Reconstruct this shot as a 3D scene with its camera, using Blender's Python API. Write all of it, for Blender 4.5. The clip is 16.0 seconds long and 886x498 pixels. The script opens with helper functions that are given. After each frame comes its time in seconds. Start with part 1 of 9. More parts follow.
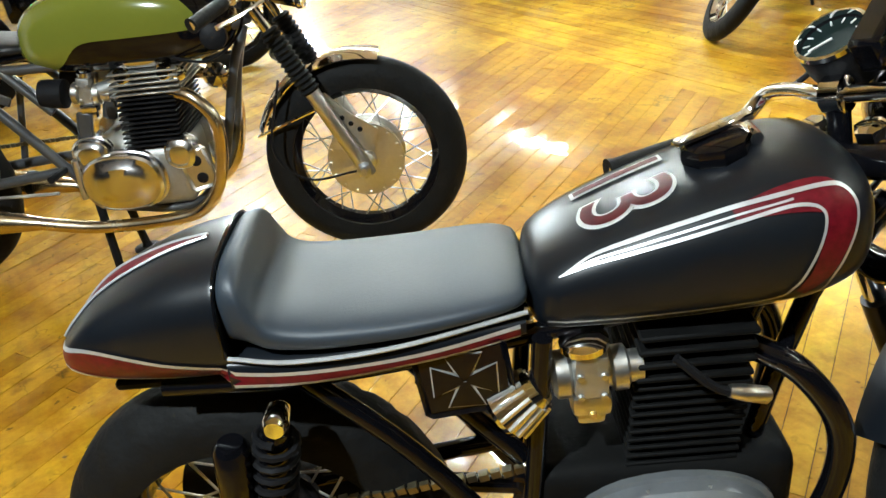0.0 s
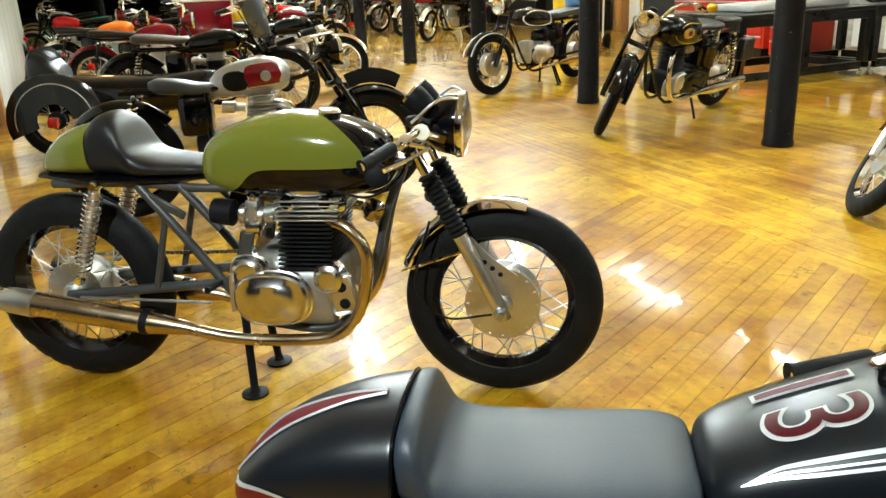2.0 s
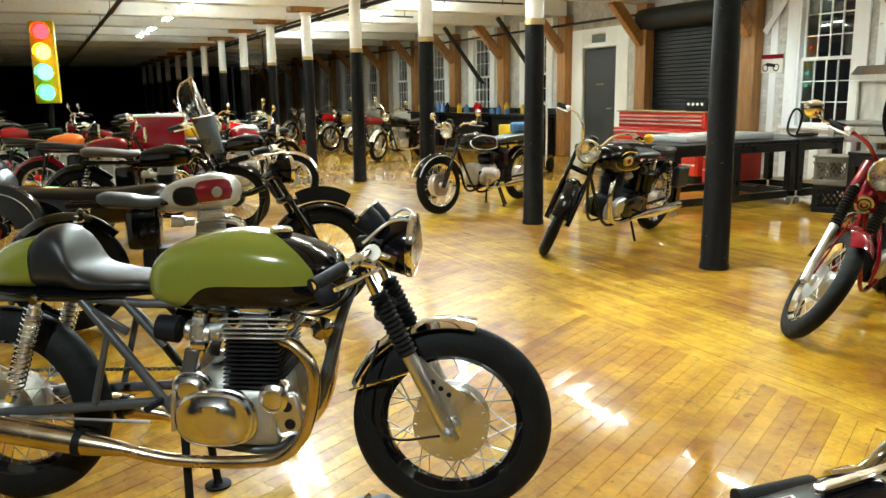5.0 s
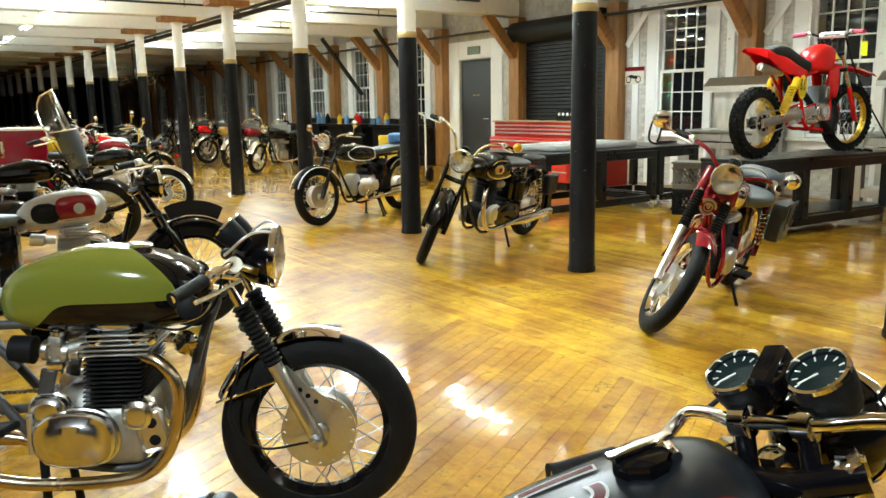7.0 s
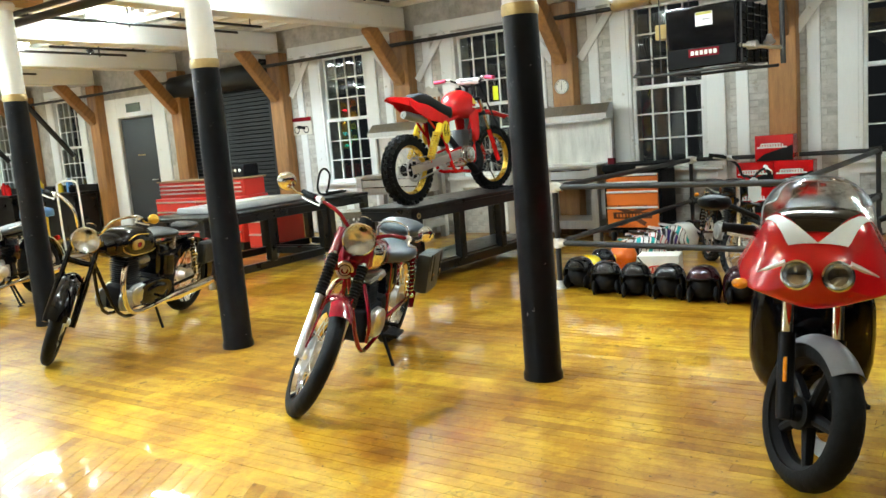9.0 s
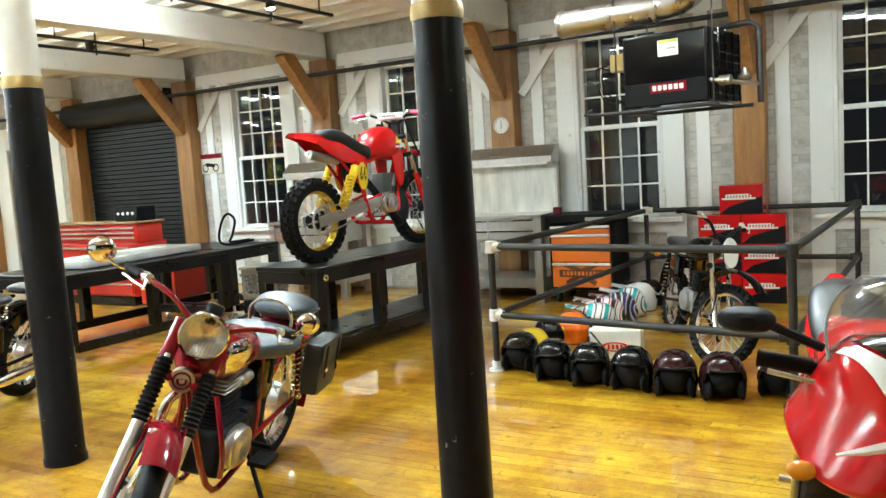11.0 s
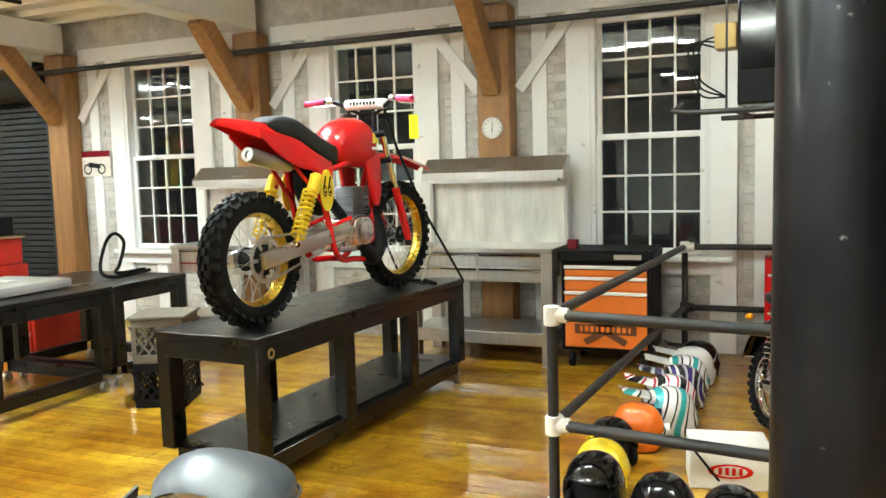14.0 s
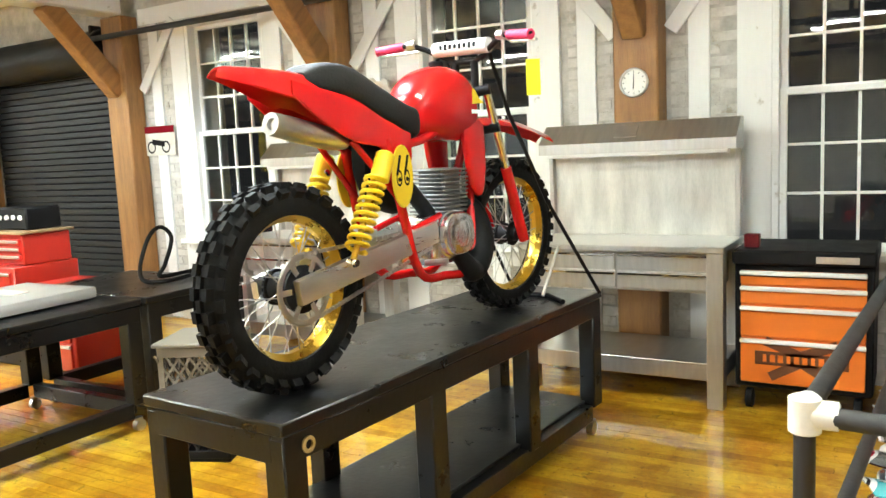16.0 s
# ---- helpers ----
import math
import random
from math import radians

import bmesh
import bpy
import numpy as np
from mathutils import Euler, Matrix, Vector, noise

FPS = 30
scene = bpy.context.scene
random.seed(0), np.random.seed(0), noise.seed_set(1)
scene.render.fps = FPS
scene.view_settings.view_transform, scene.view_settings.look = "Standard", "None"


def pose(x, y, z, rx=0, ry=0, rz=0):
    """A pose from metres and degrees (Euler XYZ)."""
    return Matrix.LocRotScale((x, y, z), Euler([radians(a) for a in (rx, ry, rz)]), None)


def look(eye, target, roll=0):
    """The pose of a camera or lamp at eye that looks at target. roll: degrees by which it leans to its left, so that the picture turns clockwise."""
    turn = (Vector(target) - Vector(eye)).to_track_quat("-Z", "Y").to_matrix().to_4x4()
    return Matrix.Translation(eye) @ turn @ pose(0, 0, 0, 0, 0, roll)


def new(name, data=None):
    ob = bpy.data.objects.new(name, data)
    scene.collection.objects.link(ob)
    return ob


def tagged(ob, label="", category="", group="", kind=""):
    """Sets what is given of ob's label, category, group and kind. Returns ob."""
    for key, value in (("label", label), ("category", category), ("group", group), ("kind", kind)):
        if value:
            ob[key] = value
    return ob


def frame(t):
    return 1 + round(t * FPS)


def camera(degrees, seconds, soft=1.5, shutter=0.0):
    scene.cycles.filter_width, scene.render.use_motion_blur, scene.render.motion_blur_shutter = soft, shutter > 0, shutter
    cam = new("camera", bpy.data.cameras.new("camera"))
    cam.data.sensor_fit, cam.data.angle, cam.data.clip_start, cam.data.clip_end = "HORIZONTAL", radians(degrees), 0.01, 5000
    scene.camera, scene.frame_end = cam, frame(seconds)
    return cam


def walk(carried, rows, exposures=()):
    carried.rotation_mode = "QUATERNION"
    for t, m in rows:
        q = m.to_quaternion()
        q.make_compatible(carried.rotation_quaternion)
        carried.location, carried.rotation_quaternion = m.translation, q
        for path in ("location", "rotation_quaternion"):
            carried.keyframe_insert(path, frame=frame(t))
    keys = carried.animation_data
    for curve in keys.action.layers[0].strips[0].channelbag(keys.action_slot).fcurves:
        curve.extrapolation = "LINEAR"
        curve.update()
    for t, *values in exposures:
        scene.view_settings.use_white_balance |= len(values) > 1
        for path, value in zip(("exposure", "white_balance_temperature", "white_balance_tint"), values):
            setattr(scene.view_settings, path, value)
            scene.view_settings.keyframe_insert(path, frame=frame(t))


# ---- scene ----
cam = camera(58.5, 16.0)
PATH = [
    (0, (0.891, 0.642, 1.217), (1.752, 2.169, 0.253), -6.6),
    (0.5, (0.867, 0.648, 1.231), (1.747, 2.192, 0.313), -5.5),
    (1, (0.854, 0.654, 1.244), (1.76, 2.227, 0.405), -3.8),
    (1.5, (0.834, 0.663, 1.251), (1.675, 2.3, 0.468), -2.6),
    (2, (0.807, 0.687, 1.292), (1.523, 2.435, 0.634), -2.7),
    (2.5, (0.799, 0.708, 1.297), (1.463, 2.503, 0.718), -2.6),
    (3, (0.798, 0.71, 1.294), (1.504, 2.502, 0.756), -1.5),
    (3.5, (0.793, 0.696, 1.313), (1.621, 2.47, 0.906), -0.7),
    (6, (0.79, 0.636, 1.306), (1.718, 2.369, 0.942), -0.8),
    (6.5, (0.808, 0.566, 1.32), (1.876, 2.217, 0.955), -0.8),
    (7, (0.815, 0.557, 1.318), (1.939, 2.172, 0.959), -1),
    (7.5, (0.812, 0.564, 1.32), (1.994, 2.135, 0.958), -1.6),
    (8, (0.942, 0.553, 1.35), (2.382, 1.92, 1.113), -1.6),
    (8.5, (1.213, 0.515, 1.375), (2.731, 1.804, 1.183), -2.4),
    (9, (1.477, 0.55, 1.39), (3.111, 1.668, 1.108), -4.7),
    (9.2, (1.63, 0.555, 1.42), (3.33, 1.574, 1.155), -3.6),
    (10.1, (2.16, 0.8, 1.425), (3.915, 1.733, 1.206), -3.5),
    (11.5, (2.988, 1.285, 1.441), (4.691, 2.319, 1.266), -3.7),
    (12, (3.212, 1.558, 1.455), (4.923, 2.585, 1.317), -3.4),
    (12.5, (3.402, 1.899, 1.487), (5.194, 2.775, 1.342), -3.2),
    (13, (3.739, 2.137, 1.479), (5.555, 2.959, 1.32), -2.8),
    (13.5, (4.042, 2.393, 1.462), (5.861, 3.207, 1.295), -2.1),
    (14, (4.36, 2.662, 1.481), (6.194, 3.44, 1.299), -1.6),
    (14.5, (4.728, 2.824, 1.493), (6.552, 3.617, 1.285), -1.9),
    (15, (5.025, 2.993, 1.504), (6.838, 3.81, 1.296), -2.0),
    (15.5, (5.351, 3.2, 1.502), (7.161, 4.02, 1.271), -1.7),
    (16, (5.715, 3.347, 1.51), (7.419, 4.365, 1.263), -2.7),
]
walk(cam, [(t, look(eye, target, roll)) for t, eye, target, roll in PATH], exposures=[(0.0, 0.52, 6900, 10), (0.5, 0.62, 6900, 10), (1.0, 0.86, 6700, 10), (1.5, 0.74, 6700, 9), (2.0, 0.44, 7100, 8), (3.0, 0.25, 7100, 8), (3.5, 0.28, 7000, 8), (7.0, 0.34, 6900, 8), (9.0, 0.48, 6400, 9), (11.5, 0.56, 6500, 9), (12.5, 0.58, 6700, 10), (14.0, 0.7, 6900, 11), (15.0, 0.83, 7100, 12), (15.5, 0.86, 7100, 13), (16.0, 1.06, 6900, 13)])

# ---- world, lamps ----
world = bpy.data.worlds.new("night")
scene.world = world
world.use_nodes = True
world.node_tree.nodes["Background"].inputs[0].default_value = (0.014, 0.015, 0.016, 1)
world.node_tree.nodes["Background"].inputs[1].default_value = 0.5

WALL_X, END_X, BAY, COL_X, CEIL = 10.94, -7.0, 2.5, 5.25, 3.27
TUBE_Y = [-0.8, 1.7, 4.2, 6.7, 9.2, 11.7, 14.2, 16.7, 19.2, 21.7]
# -0.6, 4.0 and 6.8 are unseen strips added to light the foreground.
WEST_Y = [-0.6, 4.0, 6.8, 9.6, 12.2, 14.3, 16.3, 18.2, 20.8, 23.0]
# Fixtures (8.3, 3.4) and (-0.3, 0.8) are unseen, added only for their light.
SPOTS = [(8.25, 5.9), (8.3, 8.45), (8.3, 3.4), (8.3, 10.95), (3.2, 5.2), (3.2, 8.4), (3.0, 4.6), (3.0, 8.9), (2.9, 12.0), (6.8, 2.3), (-0.3, 0.8), (6.3, 11.0), (4.2, 15.0), (7.4, 17.0)]


def spot(name, x, y, z, target, watts, colour, cone=75, size=0.035):
    lamp = bpy.data.lights.new(name, "SPOT")
    lamp.energy, lamp.color, lamp.spot_size, lamp.spot_blend, lamp.shadow_soft_size = watts, colour, radians(cone), 0.6, size
    ob = new(name, lamp)
    ob.matrix_world = look((x, y, z), target)
    return ob


LAMP = (0.81, 0.97, 1.07)
spot("spot_light", 8.25, 5.9, 2.9, (7.75, 5.2, 0.3), 240, LAMP, 110)
# Unseen lamp guessed from the bay spacing, added to brighten the corner wall.
spot("spot_light", 8.3, 3.4, 2.9, (9.9, 2.2, 0.6), 30, LAMP, 100)
spot("spot_light", 8.3, 8.45, 2.9, (10.0, 9.5, 0.8), 150, LAMP)
spot("spot_light", 3.2, 5.2, 2.9, (5.1, 3.2, 0.0), 440, LAMP, 68)
spot("spot_light", 3.2, 8.4, 2.9, (4.8, 6.6, 0.0), 300, LAMP, 95)
spot("spot_light", 3.0, 4.6, 2.9, (0.95, 2.4, 0.0), 135, LAMP, 90)
spot("spot_light", 3.0, 8.9, 2.9, (1.4, 7.0, 0.4), 420, LAMP, 100)
spot("spot_light", 2.9, 12.0, 2.9, (1.6, 10.4, 0.4), 560, LAMP, 110)
spot("spot_light", 6.8, 2.3, 2.9, (5.0, 1.6, 0.0), 230, LAMP, 100)
# Added fill lamp, unseen: lifts the near floor and the bikes' near sides.
spot("spot_light", -0.3, 0.8, 2.9, (0.7, 1.9, 0.0), 400, LAMP, 86)
spot("spot_light", 6.3, 11.0, 2.9, (5.6, 9.9, 0.2), 320, LAMP, 115)
spot("spot_light", 4.2, 15.0, 2.9, (3.6, 13.6, 0.2), 420, LAMP, 120)
spot("spot_light", 7.4, 17.0, 2.9, (6.8, 15.6, 0.6), 420, LAMP, 125)

# ---- materials ----
def mk(name, c, rough=0.5, metal=0.0, var=0.12, scale=6.0, bump=0.0, bscale=80.0, coat=0.0, c2=None, rand=0.0,
       stretch=(1, 1, 1), rvar=0.12, emit=0.0, coat_rough=0.05, detail=4.0, spec=0.5):
    m = bpy.data.materials.new(name)
    m.use_nodes = True
    t = m.node_tree
    n, link = t.nodes, t.links.new
    b = n["Principled BSDF"]
    tc, mp = n.new("ShaderNodeTexCoord"), n.new("ShaderNodeMapping")
    mp.inputs["Scale"].default_value = stretch
    link(tc.outputs["Object"], mp.inputs[0])
    big, fine = n.new("ShaderNodeTexNoise"), n.new("ShaderNodeTexNoise")
    for tex, s in ((big, scale), (fine, bscale)):
        tex.inputs["Scale"].default_value = s
        tex.inputs["Detail"].default_value = detail
        link(mp.outputs[0], tex.inputs["Vector"])
    both = n.new("ShaderNodeMath")
    both.operation = "MULTIPLY_ADD"
    both.inputs[1].default_value = 0.35
    link(fine.outputs["Fac"], both.inputs[0])
    link(big.outputs["Fac"], both.inputs[2])
    ramp = n.new("ShaderNodeValToRGB")
    ramp.color_ramp.elements[0].position, ramp.color_ramp.elements[1].position = 0.38, 0.95
    d = c2 or tuple(min(1.0, v * (1 + var)) for v in c)
    ramp.color_ramp.elements[0].color = (*(v * (1 - var) for v in c), 1)
    ramp.color_ramp.elements[1].color = (*d, 1)
    link(both.outputs[0], ramp.inputs[0])
    out = ramp.outputs[0]
    if rand:
        info, hsv, mr = n.new("ShaderNodeObjectInfo"), n.new("ShaderNodeHueSaturation"), n.new("ShaderNodeMapRange")
        mr.inputs[3].default_value, mr.inputs[4].default_value = 1 - rand, 1 + rand
        link(info.outputs["Random"], mr.inputs[0])
        link(mr.outputs[0], hsv.inputs["Value"])
        link(out, hsv.inputs["Color"])
        out = hsv.outputs[0]
    link(out, b.inputs["Base Color"])
    rr = n.new("ShaderNodeMapRange")
    rr.inputs[3].default_value, rr.inputs[4].default_value = max(0.02, rough - rvar), min(1, rough + rvar)
    link(both.outputs[0], rr.inputs[0])
    link(rr.outputs[0], b.inputs["Roughness"])
    b.inputs["Metallic"].default_value = metal
    b.inputs["Specular IOR Level"].default_value = spec
    b.inputs["Coat Weight"].default_value = coat
    b.inputs["Coat Roughness"].default_value = coat_rough
    if bump:
        bp = n.new("ShaderNodeBump")
        bp.inputs["Strength"].default_value = bump
        bp.inputs["Distance"].default_value = 0.01
        link(fine.outputs["Fac"], bp.inputs["Height"])
        link(bp.outputs[0], b.inputs["Normal"])
    if emit:
        b.inputs["Emission Color"].default_value = (*c, 1)
        b.inputs["Emission Strength"].default_value = emit
    return m


def glass_mat(name, tint=(1, 1, 1), rough=0.02):
    m = bpy.data.materials.new(name)
    m.use_nodes = True
    b = m.node_tree.nodes["Principled BSDF"]
    b.inputs["Base Color"].default_value = (*tint, 1)
    b.inputs["Transmission Weight"].default_value = 1.0
    b.inputs["Roughness"].default_value = rough
    b.inputs["IOR"].default_value = 1.48
    return m


CHROME = mk("chrome", (0.82, 0.82, 0.82), 0.05, 1.0, 0.05, 5, rvar=0.03)
STEEL = mk("steel", (0.55, 0.55, 0.54), 0.32, 1.0, 0.12, 9, 0.05)
ALU = mk("aluminium", (0.66, 0.65, 0.62), 0.3, 1.0, 0.14, 10, 0.06)
ALU_D = mk("cast_aluminium", (0.42, 0.42, 0.4), 0.48, 1.0, 0.2, 12, 0.15)
BRONZE = mk("heat_tinted_pipe", (0.56, 0.46, 0.33), 0.2, 1.0, 0.25, 7, 0.04)
BLACKP = mk("black_gloss_paint", (0.003, 0.003, 0.004), 0.07, 0, 0.2, 6, coat=0.1, rvar=0.04, spec=0.3)
BLACKM = mk("black_matt", (0.007, 0.007, 0.008), 0.5, 0, 0.25, 9, 0.1, spec=0.12)
BLACKS = mk("black_satin_paint", (0.005, 0.0065, 0.009), 0.3, 0.0, 0.2, 5, 0.02, 300, spec=0.32, rvar=0.05)
RUBBER = mk("rubber", (0.007, 0.007, 0.007), 0.6, 0, 0.25, 14, 0.25, 60, spec=0.12)
LEATHER = mk("black_leather", (0.007, 0.007, 0.008), 0.36, 0, 0.2, 8, 0.12, 320, spec=0.4)
GREYLEA = mk("grey_vinyl", (0.02, 0.028, 0.038), 0.44, 0, 0.12, 8, 0.05, 340, spec=0.42)
OLIVE = mk("olive_paint", (0.135, 0.15, 0.022), 0.12, 0, 0.05, 3, coat=0.4, rvar=0.04)
REDP = mk("red_paint", (0.56, 0.008, 0.01), 0.16, 0, 0.08, 4, coat=0.3, rvar=0.05)
REDD = mk("dark_red_paint", (0.19, 0.004, 0.013), 0.1, 0, 0.1, 4, coat=0.4, rvar=0.04)
MAROON = mk("maroon_flake", (0.1, 0.003, 0.008), 0.3, 0.0, 0.4, 120, spec=0.3)
WHITEP = mk("white_paint", (0.78, 0.78, 0.76), 0.4, 0, 0.05, 4)
SILVERP = mk("silver_line", (0.5, 0.51, 0.52), 0.3, 0.5, 0.1, 40)
GOLD = mk("gold_anodised", (0.75, 0.5, 0.08), 0.25, 1.0, 0.1, 8)
GOLDP = mk("gold_paint", (0.5, 0.33, 0.09), 0.35, 0.6, 0.1, 30)
YELLOW = mk("yellow_paint", (0.8, 0.56, 0.02), 0.35, 0, 0.06, 6)
ORANGE = mk("orange_paint", (0.75, 0.16, 0.015), 0.3, 0, 0.08, 5, coat=0.4)
BLUE = mk("blue_cloth", (0.1, 0.24, 0.5), 0.8, 0, 0.2, 20, 0.2)
PINK = mk("pink_rubber", (0.6, 0.03, 0.1), 0.5, 0, 0.1, 20, 0.2, 200)
LENS = glass_mat("lamp_glass", (1.0, 1.0, 1.0), 0.06)
PANE = glass_mat("window_glass", (0.9, 0.95, 0.93), 0.0)
SCREEN = glass_mat("clear_plastic", (0.9, 0.93, 0.95), 0.05)
AMBER = mk("amber_lens", (0.7, 0.25, 0.01), 0.2, 0, 0.1, 20)
REDLENS = mk("red_lens", (0.45, 0.01, 0.01), 0.2, 0, 0.1, 20)
DIAL = mk("dial_face", (0.006, 0.014, 0.013), 0.6, 0, 0.2, 30, spec=0.1)
CHAINM = mk("chain_steel", (0.25, 0.21, 0.13), 0.4, 1.0, 0.3, 60)
POLISH = mk("polished_alloy", (0.74, 0.74, 0.75), 0.2, 1.0, 0.15, 9, 0.1, 22, rvar=0.08)
FOAM = mk("black_foam_cover", (0.012, 0.012, 0.012), 0.75, 0, 0.25, 12, 0.2, 120, spec=0.3)
SEATG = mk("blue_grey_vinyl", (0.045, 0.06, 0.07), 0.32, 0, 0.15, 8, 0.08, 260)
FRAMEG = mk("grey_frame_paint", (0.075, 0.077, 0.08), 0.3, 0.5, 0.15, 8)


# ---- mesh helpers ----
def B():
    return bmesh.new()


def finish(name, bm, mat, sharp=38):
    me = bpy.data.meshes.new(name)
    bmesh.ops.recalc_face_normals(bm, faces=bm.faces[:])
    bm.to_mesh(me)
    bm.free()
    me.materials.append(mat)
    me.shade_smooth()
    me.set_sharp_from_angle(angle=radians(sharp))
    return me


def part(name, bm, mat, parent=None, label="", m=None, sharp=38):
    """One mesh object, from a bmesh or a ready mesh, under a thing or a part."""
    me = bm if isinstance(bm, bpy.types.Mesh) else finish(name, bm, mat, sharp)
    ob = new(name, me)
    ob.parent = parent
    if m is not None:
        ob.matrix_basis = m
    return tagged(ob, label)


def thing(name, label, category, m=None, group="", kind=""):
    ob = new(name)
    ob.empty_display_size = 0.1
    if m is not None:
        ob.matrix_basis = m
    return tagged(ob, label, category, group, kind)


def solo(name, bm, mat, label, category, m=None, group="", kind="", sharp=38):
    ob = part(name, bm, mat, None, "", m, sharp)
    return tagged(ob, label, category, group, kind)


def box(bm, c, s, rot=(0, 0, 0), bev=0.0, seg=1):
    m = pose(*c, *rot) @ Matrix.Diagonal((*s, 1))
    vs = bmesh.ops.create_cube(bm, size=1.0, matrix=m)["verts"]
    if bev:
        edges = list({e for v in vs for e in v.link_edges})
        bmesh.ops.bevel(bm, geom=edges, offset=bev, segments=seg, affect="EDGES", profile=0.6)
    return bm


def ring_faces(bm, rings, close=True, caps=True):
    vs = [[bm.verts.new(p) for p in r] for r in rings]
    n = len(vs[0])
    for a, b in zip(vs, vs[1:]):
        for i in range(n if close else n - 1):
            j = (i + 1) % n
            bm.faces.new((a[i], a[j], b[j], b[i]))
    if caps and close:
        bm.faces.new(vs[0][::-1])
        bm.faces.new(vs[-1])
    return bm


def smooth_path(pts, n=6):
    p = [Vector(q) for q in pts]
    p = [2 * p[0] - p[1], *p, 2 * p[-1] - p[-2]]
    out = []
    for a, b, c, d in zip(p, p[1:], p[2:], p[3:]):
        for k in range(n):
            t = k / n
            out.append(0.5 * (2 * b + (c - a) * t + (2 * a - 5 * b + 4 * c - d) * t * t + (3 * b - a - 3 * c + d) * t ** 3))
    return [*out, p[-2]]


def tube(bm, pts, r, seg=10, soft=0):
    pts = smooth_path(pts, soft) if soft else [Vector(p) for p in pts]
    rs = r if isinstance(r, (list, tuple)) else [r] * len(pts)
    if len(rs) != len(pts):
        rs = list(np.interp(np.linspace(0, 1, len(pts)), np.linspace(0, 1, len(rs)), rs))
    d0 = (pts[1] - pts[0]).normalized()
    side = d0.cross(Vector((0, 0, 1)) if abs(d0.z) < 0.9 else Vector((0, 1, 0))).normalized()
    rings = []
    for i, p in enumerate(pts):
        d = (pts[min(i + 1, len(pts) - 1)] - pts[max(i - 1, 0)]).normalized()
        side = (side - d * side.dot(d)).normalized()
        up = d.cross(side)
        rings.append([p + (side * math.cos(a) + up * math.sin(a)) * rs[i] for a in (2 * math.pi * k / seg for k in range(seg))])
    return ring_faces(bm, rings)


def lathe(bm, profile, o=(0, 0, 0), axis=(0, 0, 1), seg=24, caps=True):
    """Rings of (height along the axis, radius)."""
    q = Vector(axis).normalized().to_track_quat("Z", "Y")
    o = Vector(o)
    rings = [[o + q @ Vector((max(r, 1e-4) * math.cos(a), max(r, 1e-4) * math.sin(a), h)) for a in (2 * math.pi * k / seg for k in range(seg))]
             for h, r in profile]
    return ring_faces(bm, rings, caps=caps)


def turn_ring(bm, profile, c=(0, 0, 0), seg=48):
    """A closed profile of (across y, radius) swept round the y axis: a tyre or a rim."""
    rings = []
    for k in range(seg):
        a = 2 * math.pi * k / seg
        rings.append([(c[0] + r * math.cos(a), c[1] + y, c[2] + r * math.sin(a)) for y, r in profile])
    return ring_faces(bm, [*rings, rings[0]], caps=False)


def ball(bm, c, r, seg=16, rings=10):
    m = Matrix.Translation(c) @ Matrix.Diagonal((*(r if isinstance(r, (tuple, list)) else (r, r, r)), 1))
    bmesh.ops.create_uvsphere(bm, u_segments=seg, v_segments=rings, radius=1.0, matrix=m)
    return bm


def sect(x, zt, zb, hw, e=2.6, n=24, tuck=1.0, y=0.0):
    """A rounded section across the bike at x, from zb up to zt; tuck narrows its lower half."""
    zc, hh, out = (zt + zb) / 2, (zt - zb) / 2, []
    for k in range(n):
        a = 2 * math.pi * k / n
        ca, sa = math.cos(a), math.sin(a)
        w = hw * (tuck + (1 - tuck) * (0.5 + 0.5 * sa)) if tuck != 1 else hw
        out.append(Vector((x, y + w * math.copysign(abs(ca) ** (2 / e), ca), zc + hh * math.copysign(abs(sa) ** (2 / e), sa))))
    return out


def body(bm, secs, n=5, e=2.6, tuck=1.0, seg=24):
    """A smooth hull through sections (x, top, bottom, half width)."""
    k = np.array(secs, float)
    t = np.linspace(0, len(k) - 1, (len(k) - 1) * n + 1)
    cols = []
    for c in k.T:
        pts = smooth_path([(v, 0, 0) for v in c], n)
        cols.append([p.x for p in pts])
    rings = [sect(x, a, b, max(w, 0.004), e, seg, tuck) for x, a, b, w in zip(*cols)]
    return ring_faces(bm, rings)


def arc_strip(bm, c, r, a0, a1, w, sag=0.02, th=0.003, seg=20, across=8):
    """A mudguard: an arc of radius r round c in the xz plane, from a0 to a1 degrees, w wide and crowned by sag."""
    rings = []
    for k in range(seg + 1):
        a = radians(a0 + (a1 - a0) * k / seg)
        row = []
        for th_, order in ((0, range(across + 1)), (th, range(across, -1, -1))):
            for j in order:
                v = 2 * j / across - 1
                rr = r - sag * v * v - th_
                row.append((c[0] + rr * math.cos(a), c[1] + v * w / 2, c[2] + rr * math.sin(a)))
        rings.append(row)
    return ring_faces(bm, rings)


def helix(bm, p0, p1, r, wire, turns, seg=6, per=12):
    p0, p1 = Vector(p0), Vector(p1)
    q = (p1 - p0).to_track_quat("Z", "Y")
    length = (p1 - p0).length
    n = int(turns * per)
    return tube(bm, [p0 + q @ Vector((r * math.cos(2 * math.pi * k / per), r * math.sin(2 * math.pi * k / per), length * k / n)) for k in range(n + 1)], wire, seg)


